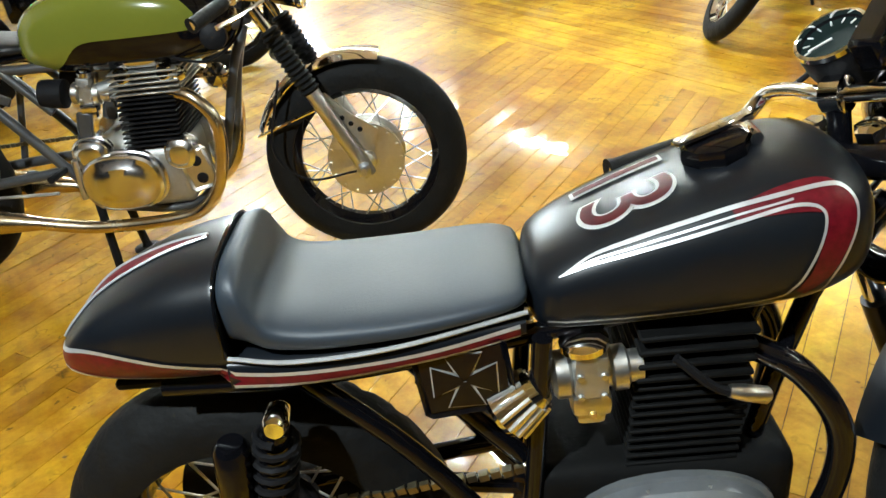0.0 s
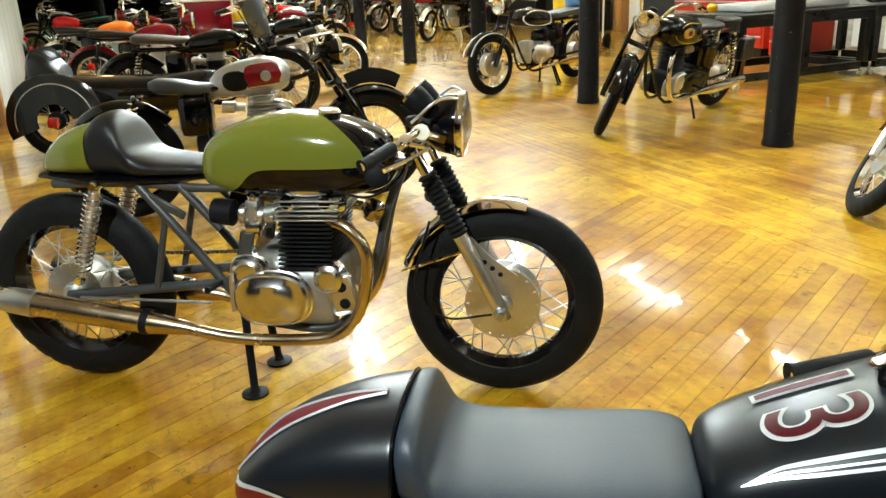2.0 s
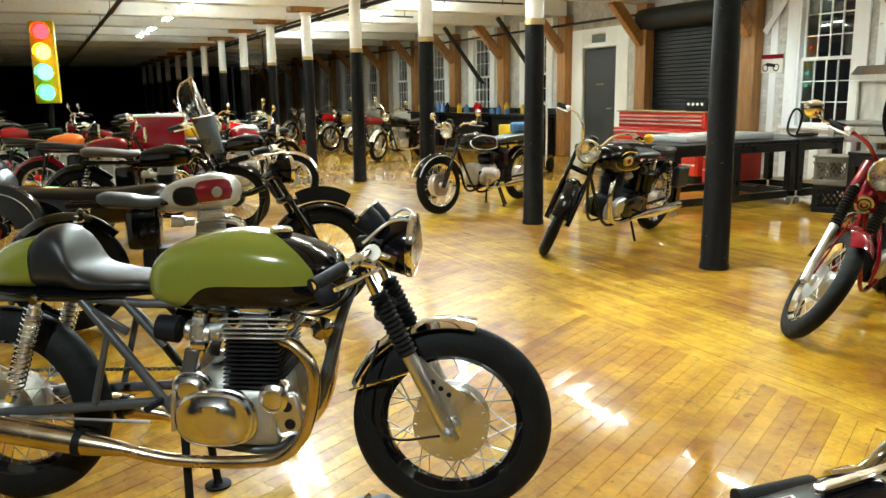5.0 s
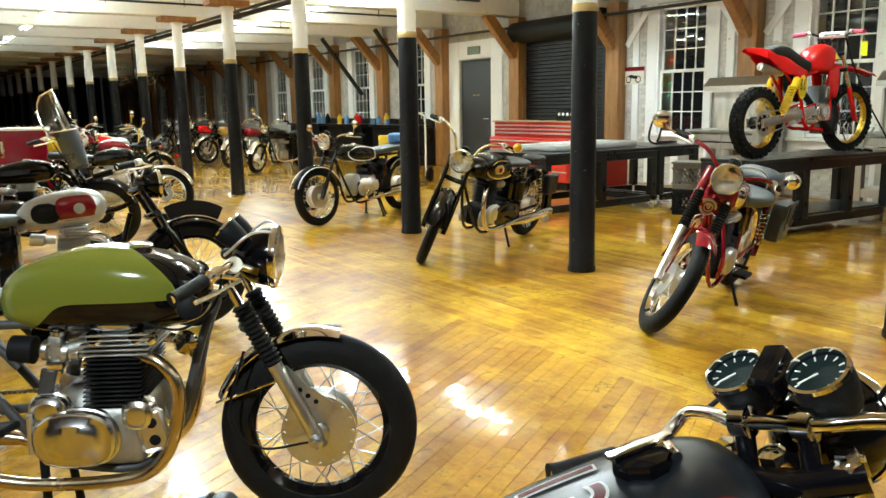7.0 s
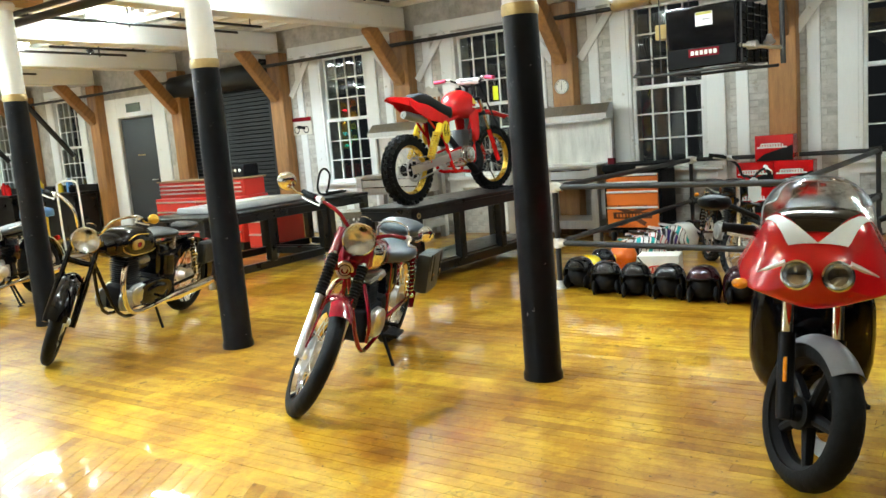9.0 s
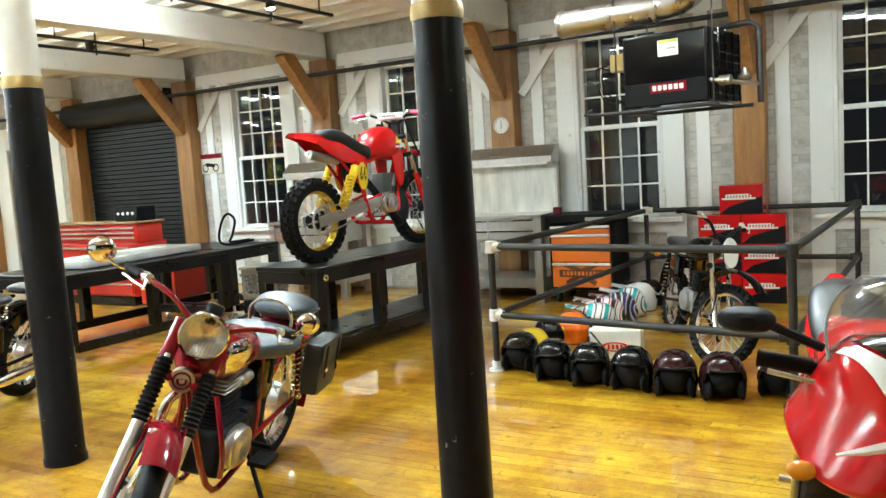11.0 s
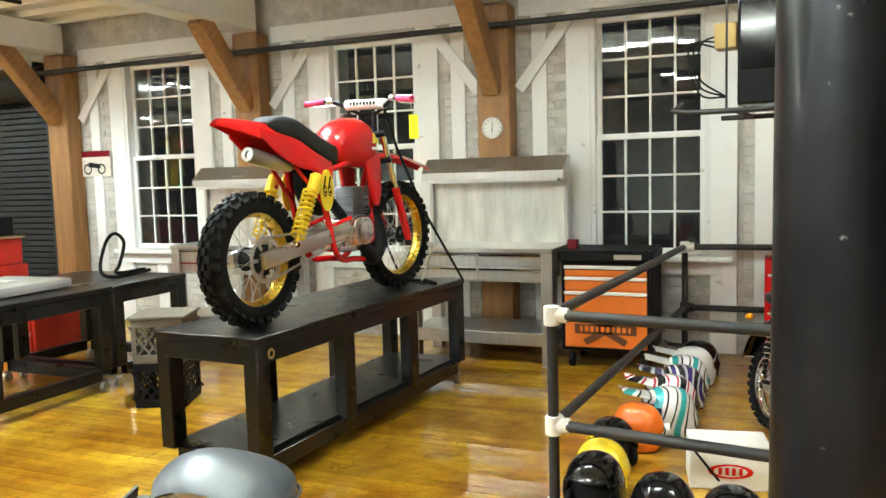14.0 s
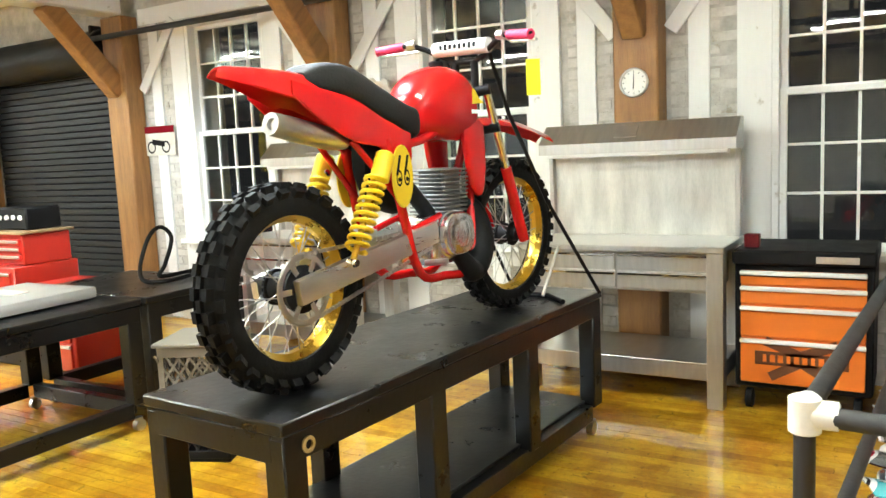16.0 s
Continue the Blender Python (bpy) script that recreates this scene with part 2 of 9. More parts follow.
def lettering(words, size, depth=0.002, swell=0.0):
    cu = bpy.data.curves.new("letters", "FONT")
    cu.offset = swell
    cu.body, cu.size, cu.extrude, cu.align_x, cu.align_y = words, size, depth, "CENTER", "CENTER"
    ob = bpy.data.objects.new("letters", cu)
    scene.collection.objects.link(ob)
    bpy.context.view_layer.update()
    me = bpy.data.meshes.new_from_object(ob.evaluated_get(bpy.context.evaluated_depsgraph_get()))
    bpy.data.objects.remove(ob)
    bm = bmesh.new()
    bm.from_mesh(me)
    for _ in range(6):
        long = [e for e in bm.edges if e.calc_length() > size * 0.08]
        if not long:
            break
        bmesh.ops.subdivide_edges(bm, edges=long, cuts=1)
        bmesh.ops.triangulate(bm, faces=[f for f in bm.faces if len(f.verts) > 3])
    bm.to_mesh(me)
    bm.free()
    return me

# ---- materials of the building ----
LIMEWASH = mk("mortar_wash", (0.42, 0.4, 0.36), 0.9, 0, 0.2, 9, 0.6, 40, c2=(0.6, 0.58, 0.54))


def limed_brick():
    """Old brick under a worn coat of limewash, bare where the wash has flaked."""
    m = mk("limed_brick", (0.48, 0.46, 0.42), 0.85, 0, 0.15, 7, 0.5, 45, c2=(0.64, 0.62, 0.58), rand=0.08, spec=0.25)
    t = m.node_tree
    n, link = t.nodes, t.links.new
    b = n["Principled BSDF"]
    wash = b.inputs["Base Color"].links[0].from_socket
    geo, flake, ramp, mx = n.new("ShaderNodeNewGeometry"), n.new("ShaderNodeTexNoise"), n.new("ShaderNodeValToRGB"), n.new("ShaderNodeMix")
    flake.inputs["Scale"].default_value, flake.inputs["Detail"].default_value, flake.inputs["Roughness"].default_value = 3.2, 8, 0.72
    link(geo.outputs["Position"], flake.inputs["Vector"])
    ramp.color_ramp.elements[0].position, ramp.color_ramp.elements[1].position = 0.56, 0.68
    link(flake.outputs["Fac"], ramp.inputs[0])
    mx.data_type = "RGBA"
    link(ramp.outputs[0], mx.inputs[0])
    link(wash, mx.inputs[6])
    mx.inputs[7].default_value = (0.28, 0.23, 0.16, 1)
    link(mx.outputs[2], b.inputs["Base Color"])
    return m


BRICK = limed_brick()
BOARDW = mk("white_board", (0.82, 0.83, 0.82), 0.45, 0, 0.05, 2.5, 0.12, 60, rand=0.05, stretch=(1, 1, 0.15))
TIMBER = mk("varnished_timber", (0.28, 0.125, 0.035), 0.45, 0, 0.3, 5, 0.25, 40, c2=(0.42, 0.2, 0.06), rand=0.12, stretch=(3, 3, 0.4))
CEILW = mk("ceiling_paint", (0.84, 0.81, 0.74), 0.7, 0, 0.08, 1.5, 0.2, 30)
PLASTER = mk("plain_wall", (0.7, 0.69, 0.66), 0.8, 0, 0.08, 2, 0.2, 40)
PANELW = mk("worn_panel_paint", (0.5, 0.5, 0.48), 0.5, 0, 0.2, 3, 0.15, 50, c2=(0.62, 0.62, 0.6), rand=0.1, stretch=(1, 1, 0.2))
IRON = mk("black_iron_paint", (0.005, 0.005, 0.006), 0.3, 0, 0.4, 9, 0.14, 26, coat=0.12, spec=0.2)


def flecked(m, paint, lo, hi, size):
    """Chips through the paint down to a paler coat."""
    n, link = m.node_tree.nodes, m.node_tree.links.new
    b = n["Principled BSDF"]
    old = b.inputs["Base Color"].links[0].from_socket
    geo, tex, ramp, mx = n.new("ShaderNodeNewGeometry"), n.new("ShaderNodeTexNoise"), n.new("ShaderNodeValToRGB"), n.new("ShaderNodeMix")
    tex.inputs["Scale"].default_value, tex.inputs["Detail"].default_value, tex.inputs["Roughness"].default_value = size, 5, 0.6
    link(geo.outputs["Position"], tex.inputs["Vector"])
    ramp.color_ramp.elements[0].position, ramp.color_ramp.elements[1].position = lo, hi
    link(tex.outputs["Fac"], ramp.inputs[0])
    mx.data_type = "RGBA"
    link(ramp.outputs[0], mx.inputs[0])
    link(old, mx.inputs[6])
    mx.inputs[7].default_value = (*paint, 1)
    link(mx.outputs[2], b.inputs["Base Color"])


flecked(IRON, (0.22, 0.21, 0.19), 0.685, 0.72, 24)
flecked(BOARDW, (0.5, 0.47, 0.42), 0.66, 0.74, 9)
WHITEIRON = mk("white_iron_paint", (0.8, 0.79, 0.76), 0.35, 0, 0.05, 4, 0.08, 40)
BAND = mk("gold_band", (0.45, 0.33, 0.14), 0.4, 0.5, 0.15, 20)
PIPE = mk("black_pipe", (0.015, 0.014, 0.014), 0.5, 0, 0.25, 12, 0.1)
SHUTTER = mk("dark_shutter", (0.014, 0.016, 0.018), 0.45, 0.4, 0.2, 6, 0.08)
DOORP = mk("dark_door_paint", (0.022, 0.024, 0.026), 0.42, 0, 0.15, 5, 0.08)
# Near-black: the hall's missing light put into the wall colour.
DARK = mk("hall_darkness_colour", (0.03, 0.03, 0.032), 0.9, 0, 0.2, 3)
TUBE = mk("tube_glow", (0.86, 1.0, 0.97), 0.4, 0, 0.0, 3, emit=88.0)
BULB = mk("bulb_glow", (1.0, 0.93, 0.78), 0.4, 0, 0.0, 3, emit=40.0)
FIXTURE = mk("fixture_enamel", (0.8, 0.8, 0.78), 0.35, 0, 0.04, 4)
DUCT = mk("galvanised_duct", (0.66, 0.65, 0.62), 0.26, 1.0, 0.2, 6, 0.1, 20, stretch=(1, 1, 1))
SIGNG = mk("sign_board", (0.12, 0.15, 0.12), 0.5, 0, 0.1, 10)
PAPER = mk("poster_paper", (0.66, 0.63, 0.55), 0.6, 0, 0.15, 14)
SOUTH, NORTH = -5.0, 48.0


def bars(bm, cy, cz, w, h, n, x, rng):
    """Unreadable writing as short upright bars in the yz plane."""
    step = w / n
    for k in range(n):
        box(bm, (x, cy - w / 2 + step * (k + 0.5), cz), (0.004, step * 0.55, h * rng.uniform(0.7, 1.0)))
    return bm


# ---- ceiling, beams ----
bm = B()
box(bm, ((WALL_X + END_X) / 2, (SOUTH + NORTH) / 2, CEIL + 0.1), (WALL_X - END_X, NORTH - SOUTH, 0.2))
x = END_X + 0.2
while x < WALL_X - 0.15:
    box(bm, (x, (SOUTH + NORTH) / 2, CEIL - 0.03), (0.06, NORTH - SOUTH, 0.06))
    x += 0.38
ceiling = solo("ceiling", bm, CEILW, "cream-white painted plank ceiling with exposed joists", "ceiling", kind="structure")

bm = B()
box(bm, (0, 0, 0), (WALL_X - END_X - 0.21, 0.26, 0.3), bev=0.015)
beam_me = finish("beam", bm, BOARDW)
for k in range(-1, 18):
    solo("beam", beam_me, None, "white-painted heavy timber ceiling beam", "beam", pose((WALL_X + END_X) / 2 - 0.05, k * BAY + 0.076, 3.058, 0, 0, -1.3), "ceiling beams", "structure")


# ---- iron columns ----
def column(y, x=COL_X):
    c = thing("column", "cast-iron column, black below and white above a gold band", "column", pose(x, y, 0), "row of columns", "structure")
    if not COLS:
        shaft = lathe(B(), [(0, 0.112), (0.03, 0.112), (0.05, 0.104), (1.0, 0.099), (1.985, 0.094)], seg=28)
        band = lathe(B(), [(1.985, 0.097), (2.0, 0.1), (2.03, 0.1), (2.045, 0.097)], seg=28)
        up = lathe(B(), [(2.045, 0.093), (2.75, 0.088), (2.76, 0.1), (2.8, 0.11), (2.82, 0.1)], seg=28)
        cap = box(B(), (0, 0, 2.865), (0.62, 0.3, 0.085), bev=0.01)
        COLS.extend([finish("shaft", shaft, IRON), finish("band", band, BAND), finish("upper_shaft", up, WHITEIRON), finish("capital", cap, TIMBER)])
    for n, me, lab in zip(("shaft", "band", "upper_shaft", "capital"), COLS, ("scuffed black shaft", "gold painted band", "white upper shaft", "brown wooden cap block")):
        part(n, me, None, c, lab)


COLS = []
for k in range(0, 17):
    column(k * BAY + (0.07 if k == 1 else 0), COL_X + (0.08 if k == 1 else 0))

# ---- window wall ----
WIN_W, WIN_B, WIN_T, OFF = 0.94, 0.8, 2.78, 1.12
POST_SHIFT = -0.13
near_bays = [-2, -1, 0, 1, 2, 3]
far_bays = [6, 7, 8, 9, 10, 11, 12, 13, 14, 15]
bm = B()
X2, TH = WALL_X + 0.2, 0.4


def slab(y0, y1, z0, z1):
    box(bm, (X2, (y0 + y1) / 2, (z0 + z1) / 2), (TH, y1 - y0, z1 - z0))


for k in range(-2, 19):
    y0, y1 = k * BAY, (k + 1) * BAY
    if k in near_bays or k in far_bays:
        a, b = y0 + OFF - WIN_W / 2, y0 + OFF + WIN_W / 2
        slab(y0, a, 0, CEIL), slab(b, y1, 0, CEIL), slab(a, b, 0, WIN_B), slab(a, b, WIN_T, CEIL)
    elif k == 4:
        slab(y0, 10.22, 0, CEIL), slab(12.28, y1, 0, CEIL), slab(10.22, 12.28, 2.5, CEIL)
    elif k == 5:
        slab(y0, 13.3, 0, CEIL), slab(14.36, y1, 0, CEIL), slab(13.3, 14.36, 2.22, CEIL)
    else:
        slab(y0, y1, 0, CEIL)
wall_east = solo("wall_east", bm, LIMEWASH, "limewashed brick mill wall behind white and weathered boards", "wall", kind="structure")


def window(k, number, fine=True):
    yc = k * BAY + OFF
    w = thing("window_%d" % number, "tall white twelve-over-twelve sash window onto the night", "window", pose(WALL_X, yc, 0), "sash windows", "structure")
    if not WIN:
        f = B()
        for s in (-1, 1):
            box(f, (0.03, s * (WIN_W / 2 - 0.02), (WIN_B + WIN_T) / 2), (0.12, 0.04, WIN_T - WIN_B), bev=0.004)
        box(f, (0.03, 0, WIN_T - 0.02), (0.12, WIN_W - 0.08, 0.04), bev=0.004)
        WIN["window_frame"] = finish("window_frame", f, BOARDW)
        f = B()
        box(f, (-0.045, 0, WIN_B - 0.02), (0.17, WIN_W + 0.34, 0.045), bev=0.006)
        box(f, (-0.03, 0, WIN_B - 0.1), (0.03, WIN_W + 0.2, 0.11), bev=0.004)
        WIN["window_sill"] = finish("window_sill", f, BOARDW)
        mid = 1.785
        for nm, z0, z1, x in (("lower_sash", WIN_B + 0.003, mid, 0.035), ("upper_sash", mid - 0.04, WIN_T - 0.04, 0.075)):
            f = B()
            iw = WIN_W - 0.08
            for s in (-1, 1):
                box(f, (x, s * (iw / 2 - 0.02), (z0 + z1) / 2), (0.036, 0.04, z1 - z0), bev=0.003)
            box(f, (x, 0, z0 + 0.025), (0.035, iw - 0.08, 0.05), bev=0.003)
            box(f, (x, 0, z1 - 0.02), (0.035, iw - 0.08, 0.04), bev=0.003)
            gw, gh = (iw - 0.08) / 4, (z1 - z0 - 0.09) / 3
            for j in range(1, 4):
                box(f, (x, -iw / 2 + 0.04 + gw * j, (z0 + z1) / 2), (0.026, 0.016, z1 - z0 - 0.09))
            for j in range(1, 3):
                box(f, (x, 0, z0 + 0.05 + gh * j), (0.024, iw - 0.08, 0.016))
            WIN[nm] = finish(nm, f, BOARDW)
            WIN[nm + "_grid"] = (x, -iw / 2 + 0.04, z0 + 0.05, gw, gh)
            WIN[nm + "_pane"] = finish("pane", box(B(), (0, 0, 0), (0.004, gw - 0.012, gh - 0.012)), PANE)
            WIN[nm + "_sheet"] = finish("pane", box(B(), (x, 0, (z0 + z1) / 2), (0.004, iw - 0.09, z1 - z0 - 0.1)), PANE)
    part("window_frame", WIN["window_frame"], None, w)
    part("window_sill", WIN["window_sill"], None, w)
    for nm in ("lower_sash", "upper_sash"):
        s = part(nm, WIN[nm], None, w)
        x, ya, za, gw, gh = WIN[nm + "_grid"]
        if fine:
            for i in range(4):
                for j in range(3):
                    tilt = ((i * 7 + j * 5 + k * 3) % 5 - 2) * 0.12
                    part("pane", WIN[nm + "_pane"], None, s, m=pose(x, ya + gw * (i + 0.5), za + gh * (j + 0.5), 0, tilt, tilt))
        else:
            part("pane", WIN[nm + "_sheet"], None, s)


WIN = {}
for n, k in enumerate(near_bays + far_bays):
    window(k, n + 1, k in (0, 1, 2, 3))

# boards on the window wall, bay by bay
rng = random.Random(4)
BOARD = {}


def board(w, h, mat, th):
    key = (round(w, 3), round(h, 3), mat.name, th)
    if key not in BOARD:
        BOARD[key] = finish("board", box(B(), (-th / 2, 0, h / 2), (th, w, h), bev=0.003), mat)
    return BOARD[key]


for k in near_bays + far_bays:
    y0 = k * BAY + 0.16 + POST_SHIFT
    yc = k * BAY + OFF
    cas = 0.2
    left, right = yc - WIN_W / 2 - cas, yc + WIN_W / 2 + cas
    top = 2.79
    if k in far_bays:
        for yy in (left + cas / 2, right - cas / 2):
            part("board", board(cas, top, BOARDW, 0.032), None, wall_east, m=pose(WALL_X - 0.001, yy, 0.02))
        part("board", board(WIN_W + 2 * cas, 0.14, BOARDW, 0.034), None, wall_east, m=pose(WALL_X - 0.001, yc, top + 0.022))
        continue
    for yy in (left + cas / 2, right - cas / 2):
        part("board", board(cas, top, BOARDW, 0.032), None, wall_east, m=pose(WALL_X - 0.001, yy, 0.02))
    part("board", board(BAY - 0.36, 0.15, BOARDW, 0.036), None, wall_east, m=pose(WALL_X - 0.001, k * BAY + BAY / 2 + POST_SHIFT, top + 0.022))
    for a, b in ((y0, left), (right, k * BAY + BAY - 0.16 + POST_SHIFT)):
        if b - a > 0.3:
            part("board", board(0.13, top, BOARDW, 0.026), None, wall_east, m=pose(WALL_X - 0.001, (a + b) / 2 + 0.02, 0.02))
    for s, ye in ((-1, k * BAY + BAY - 0.18 + POST_SHIFT), (1, k * BAY + 0.18 + POST_SHIFT)):
        part("board", board(0.1, 0.78, BOARDW, 0.024), None, wall_east, m=pose(WALL_X - 0.034, ye, 2.2, 38 * -s))
    if k in (0, 2, 3):
        part("board", board(0.14, 0.78, BOARDW, 0.02), None, wall_east, m=pose(WALL_X - 0.001, yc + (0.12, 0, -0.16, 0.08)[k], 0.02))

# timber posts, knee braces
bm = B()
box(bm, (-0.08, 0, 1.45), (0.2, 0.29, 2.9), bev=0.012)
post_me = finish("post", bm, TIMBER)
bm = B()
box(bm, (0, 0, 0), (1.0, 0.15, 0.19), bev=0.012)
brace_me = finish("brace", bm, TIMBER)
for k in range(-1, 18):
    p = thing("timber_post", "varnished brown timber wall post with knee brace", "post", pose(WALL_X - 0.03, k * BAY + POST_SHIFT - (0.07 if k == 1 else 0), 0), "wall posts", "structure")
    part("post", post_me, None, p)
    part("knee_brace", brace_me, None, p, m=pose(-0.49, 0, 2.57, 0, 47, 0))

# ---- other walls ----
# The south wall is unseen; its dark colour keeps reflections on the bikes dark.
solo("wall_south", box(B(), ((WALL_X + END_X) / 2, SOUTH - 0.1, 1.64), (WALL_X - END_X, 0.2, 3.27)), DARK, "unseen end wall, near-black to keep reflections dark", "wall", kind="structure")
solo("wall_north", box(B(), ((WALL_X + END_X) / 2, NORTH + 0.1, 1.64), (WALL_X - END_X, 0.2, 3.27)), DARK, "far wall with the unlit hall's darkness put in its colour", "wall", kind="structure")
solo("wall_west", box(B(), (END_X - 0.1, (SOUTH + NORTH) / 2, 1.64), (0.2, NORTH - SOUTH, 3.27)), DARK, "side wall with the unlit hall's darkness put in its colour", "wall", kind="structure")
partition = solo("wall_partition", box(B(), (-0.42, 9.95, 1.45), (0.16, 13.2, 2.9)), PLASTER, "white panelled partition wall", "wall", kind="structure")
for y in np.arange(3.42, 16.3, 0.62):
    part("panel", board(0.6, 2.88, PANELW, 0.02), None, partition, m=pose(-0.338, y + 0.3, 0.012, 0, 0, 180))
for y in (7.45, 10.0):
    solo("timber_post", box(B(), (-0.25, y, 1.455), (0.13, 0.2, 2.9), bev=0.01), TIMBER, "brown timber post against the white partition", "post", kind="structure")

# ---- roll-up shutter, door ----
shutter = thing("roll_up_door", "closed dark steel roll-up shutter with round drum housing", "door", pose(WALL_X, 11.25, 0), kind="structure")
slat = finish("slat", box(B(), (0.04, 0, 0), (0.03, 2.04, 0.062), bev=0.008), SHUTTER)
for j in range(37):
    part("slat", slat, None, shutter, m=pose(0, 0, 0.04 + j * 0.067))
part("drum", lathe(B(), [(0, 0.19), (0.01, 0.2), (2.35, 0.2), (2.36, 0.19)], (-0.12, -1.18, 2.62), (0, 1, 0), 28), SHUTTER, shutter, "round black drum housing")
for s in (-1, 1):
    part("guide_rail", box(B(), (-0.02, s * 1.06, 1.25), (0.06, 0.07, 2.5), bev=0.005), SHUTTER, shutter)
part("bracket", box(B(), (-0.1, -1.12, 2.62), (0.3, 0.03, 0.46), bev=0.01), SHUTTER, shutter)

door = thing("door_1", "closed dark flush door in a white board surround", "door", pose(WALL_X, 13.83, 0), kind="structure")
part("door_leaf", box(B(), (0.05, 0, 1.1), (0.045, 1.02, 2.18), bev=0.004), DOORP, door)
f = B()
for s in (-1, 1):
    box(f, (-0.012, s * 0.72, 1.3), (0.03, 0.36, 2.6), bev=0.004)
box(f, (-0.012, 0, 2.42), (0.03, 1.08, 0.36), bev=0.004)
part("door_frame", f, BOARDW, door, "white painted surround")
part("door_handle", tube(B(), [(0.03, -0.4, 1.02), (-0.03, -0.4, 1.02), (-0.03, -0.3, 1.02)], 0.01), STEEL, door, "steel lever handle")
part("door_sign", box(B(), (-0.036, 0, 2.4), (0.018, 0.42, 0.16), bev=0.004), SIGNG, door, "small green notice above the door")
part("notice", bars(B(), 0, 1.5, 0.24, 0.035, 6, 0.024, random.Random(2)), BAND, door, "gold unreadable lettering")

# ---- pipes ----
solo("sprinkler_pipe", tube(B(), [(WALL_X - 0.27, SOUTH + 0.1, 2.71), (WALL_X - 0.27, NORTH - 0.2, 2.71)], 0.026, 12), PIPE, "black sprinkler pipe along the window wall", "pipe", kind="structure")
for x, z, r in ((5.95, 2.85, 0.04), (5.72, 2.86, 0.026), (2.1, 2.86, 0.035)):
    pb = tube(B(), [(x, SOUTH + 0.1, z), (x, NORTH - 0.2, z)], r, 12)
    for y in np.arange(-3.7, 30, 2.5):
        lathe(pb, [(0, r * 1.35), (0.12, r * 1.35)], (x, y, z), (0, 1, 0), 12)
        box(pb, (x, y + 0.2, z + 0.18), (0.012, 0.03, 0.4))
    solo("ceiling_pipe", pb, PIPE, "black pipe run hung below the beams", "pipe", kind="structure")
for y in (3.75, 6.2, 8.75, 11.2, 13.7):
    pb = tube(B(), [(2.2, y, 2.972), (WALL_X - 1.9, y, 2.972)], 0.017, 10)
    for x in np.arange(2.6, 9, 1.2):
        box(pb, (x, y, 3.1), (0.01, 0.02, 0.33))
    solo("conduit", pb, PIPE, "thin black conduit across the ceiling", "pipe", kind="structure")


# ---- lamps that give the light ----
def strip_light(x, y, length, drop=0.0):
    f = thing("strip_light", "lit fluorescent strip lamp below the ceiling", "ceiling lamp", pose(x, y, -drop), "strip lamps")
    part("housing", box(B(), (0, 0, 3.12), (0.07, length + 0.1, 0.05), bev=0.01), FIXTURE, f)
    tube_bm = B()
    for s in (-1, 1):
        tube(tube_bm, [(s * 0.045, -length / 2, 3.075), (s * 0.045, length / 2, 3.075)], 0.017, 10)
    part("tube", tube_bm, TUBE, f, "glowing white tubes")
    for s in (-1, 1):
        part("hanger", box(B(), (0, s * length * 0.4, 3.2 + drop / 2), (0.02, 0.02, 0.14 + drop)), STEEL, f)


for y in TUBE_Y:
    strip_light(7.45, y, 1.2, 0.025)
for y in WEST_Y:
    strip_light(3.35, y, 1.2, 0.12 if y > 12 else 0.0)


def track_spot(x, y, aim):
    f = thing("track_spot", "black track with a lit spot lamp", "spot lamp", pose(x, y, 0), "track spots")
    part("track", box(B(), (0.15, 0, 3.012), (1.5, 0.035, 0.03), bev=0.004), PIPE, f, "black lamp track")
    for sx in (-0.4, 0.7):
        part("hanger", tube(B(), [(sx, 0, 3.02), (sx, 0, CEIL + 0.01)], 0.008, 8), PIPE, f)
    part("stem", tube(B(), [(0, 0, 3.0), (0, 0, 2.95)], 0.01), PIPE, f)
    d = Vector(aim).normalized()
    o = Vector((0, 0, 2.96))
    part("lamp_head", lathe(B(), [(-0.07, 0.02), (-0.05, 0.035), (0.0, 0.045), (0.02, 0.05), (0.02, 0.043), (0.0, 0.03)], o, d, 20, caps=False), PIPE, f)
    part("bulb", lathe(B(), [(-0.01, 0.038), (0.005, 0.038), (0.012, 0.02)], o, d, 16), BULB, f, "glowing bulb")


for (x, y), aim in zip(SPOTS, ((-0.5, -0.7, -2.6), (1.9, 1.1, -2.0), (1.6, -1.2, -2.3), (1.2, -1.0, -2.4), (1.4, -1.6, -2.9), (1.6, -1.8, -2.9), (-1.8, -2.4, -2.9), (-1.4, -1.6, -2.4), (-1.2, -1.5, -2.4), (-1.8, -0.7, -2.9), (1.0, 1.1, -2.9), (-0.7, -1.1, -2.7), (-0.6, -1.4, -2.7), (-0.6, -1.4, -2.3))):
    track_spot(x, y, aim)

MIRRORED = mk("lamp_reflector", (0.9, 0.92, 0.94), 0.1, 1.0, 0.04, 40, 0.5, 26, stretch=(1, 1, 0.25))
# ---- motorcycles: shared pieces ----
# A bike's own axes: x ahead from under the rear axle, y to its left, z up.
MESH = {}


def cached(key, make):
    if key not in MESH:
        MESH[key] = make()
    return MESH[key]


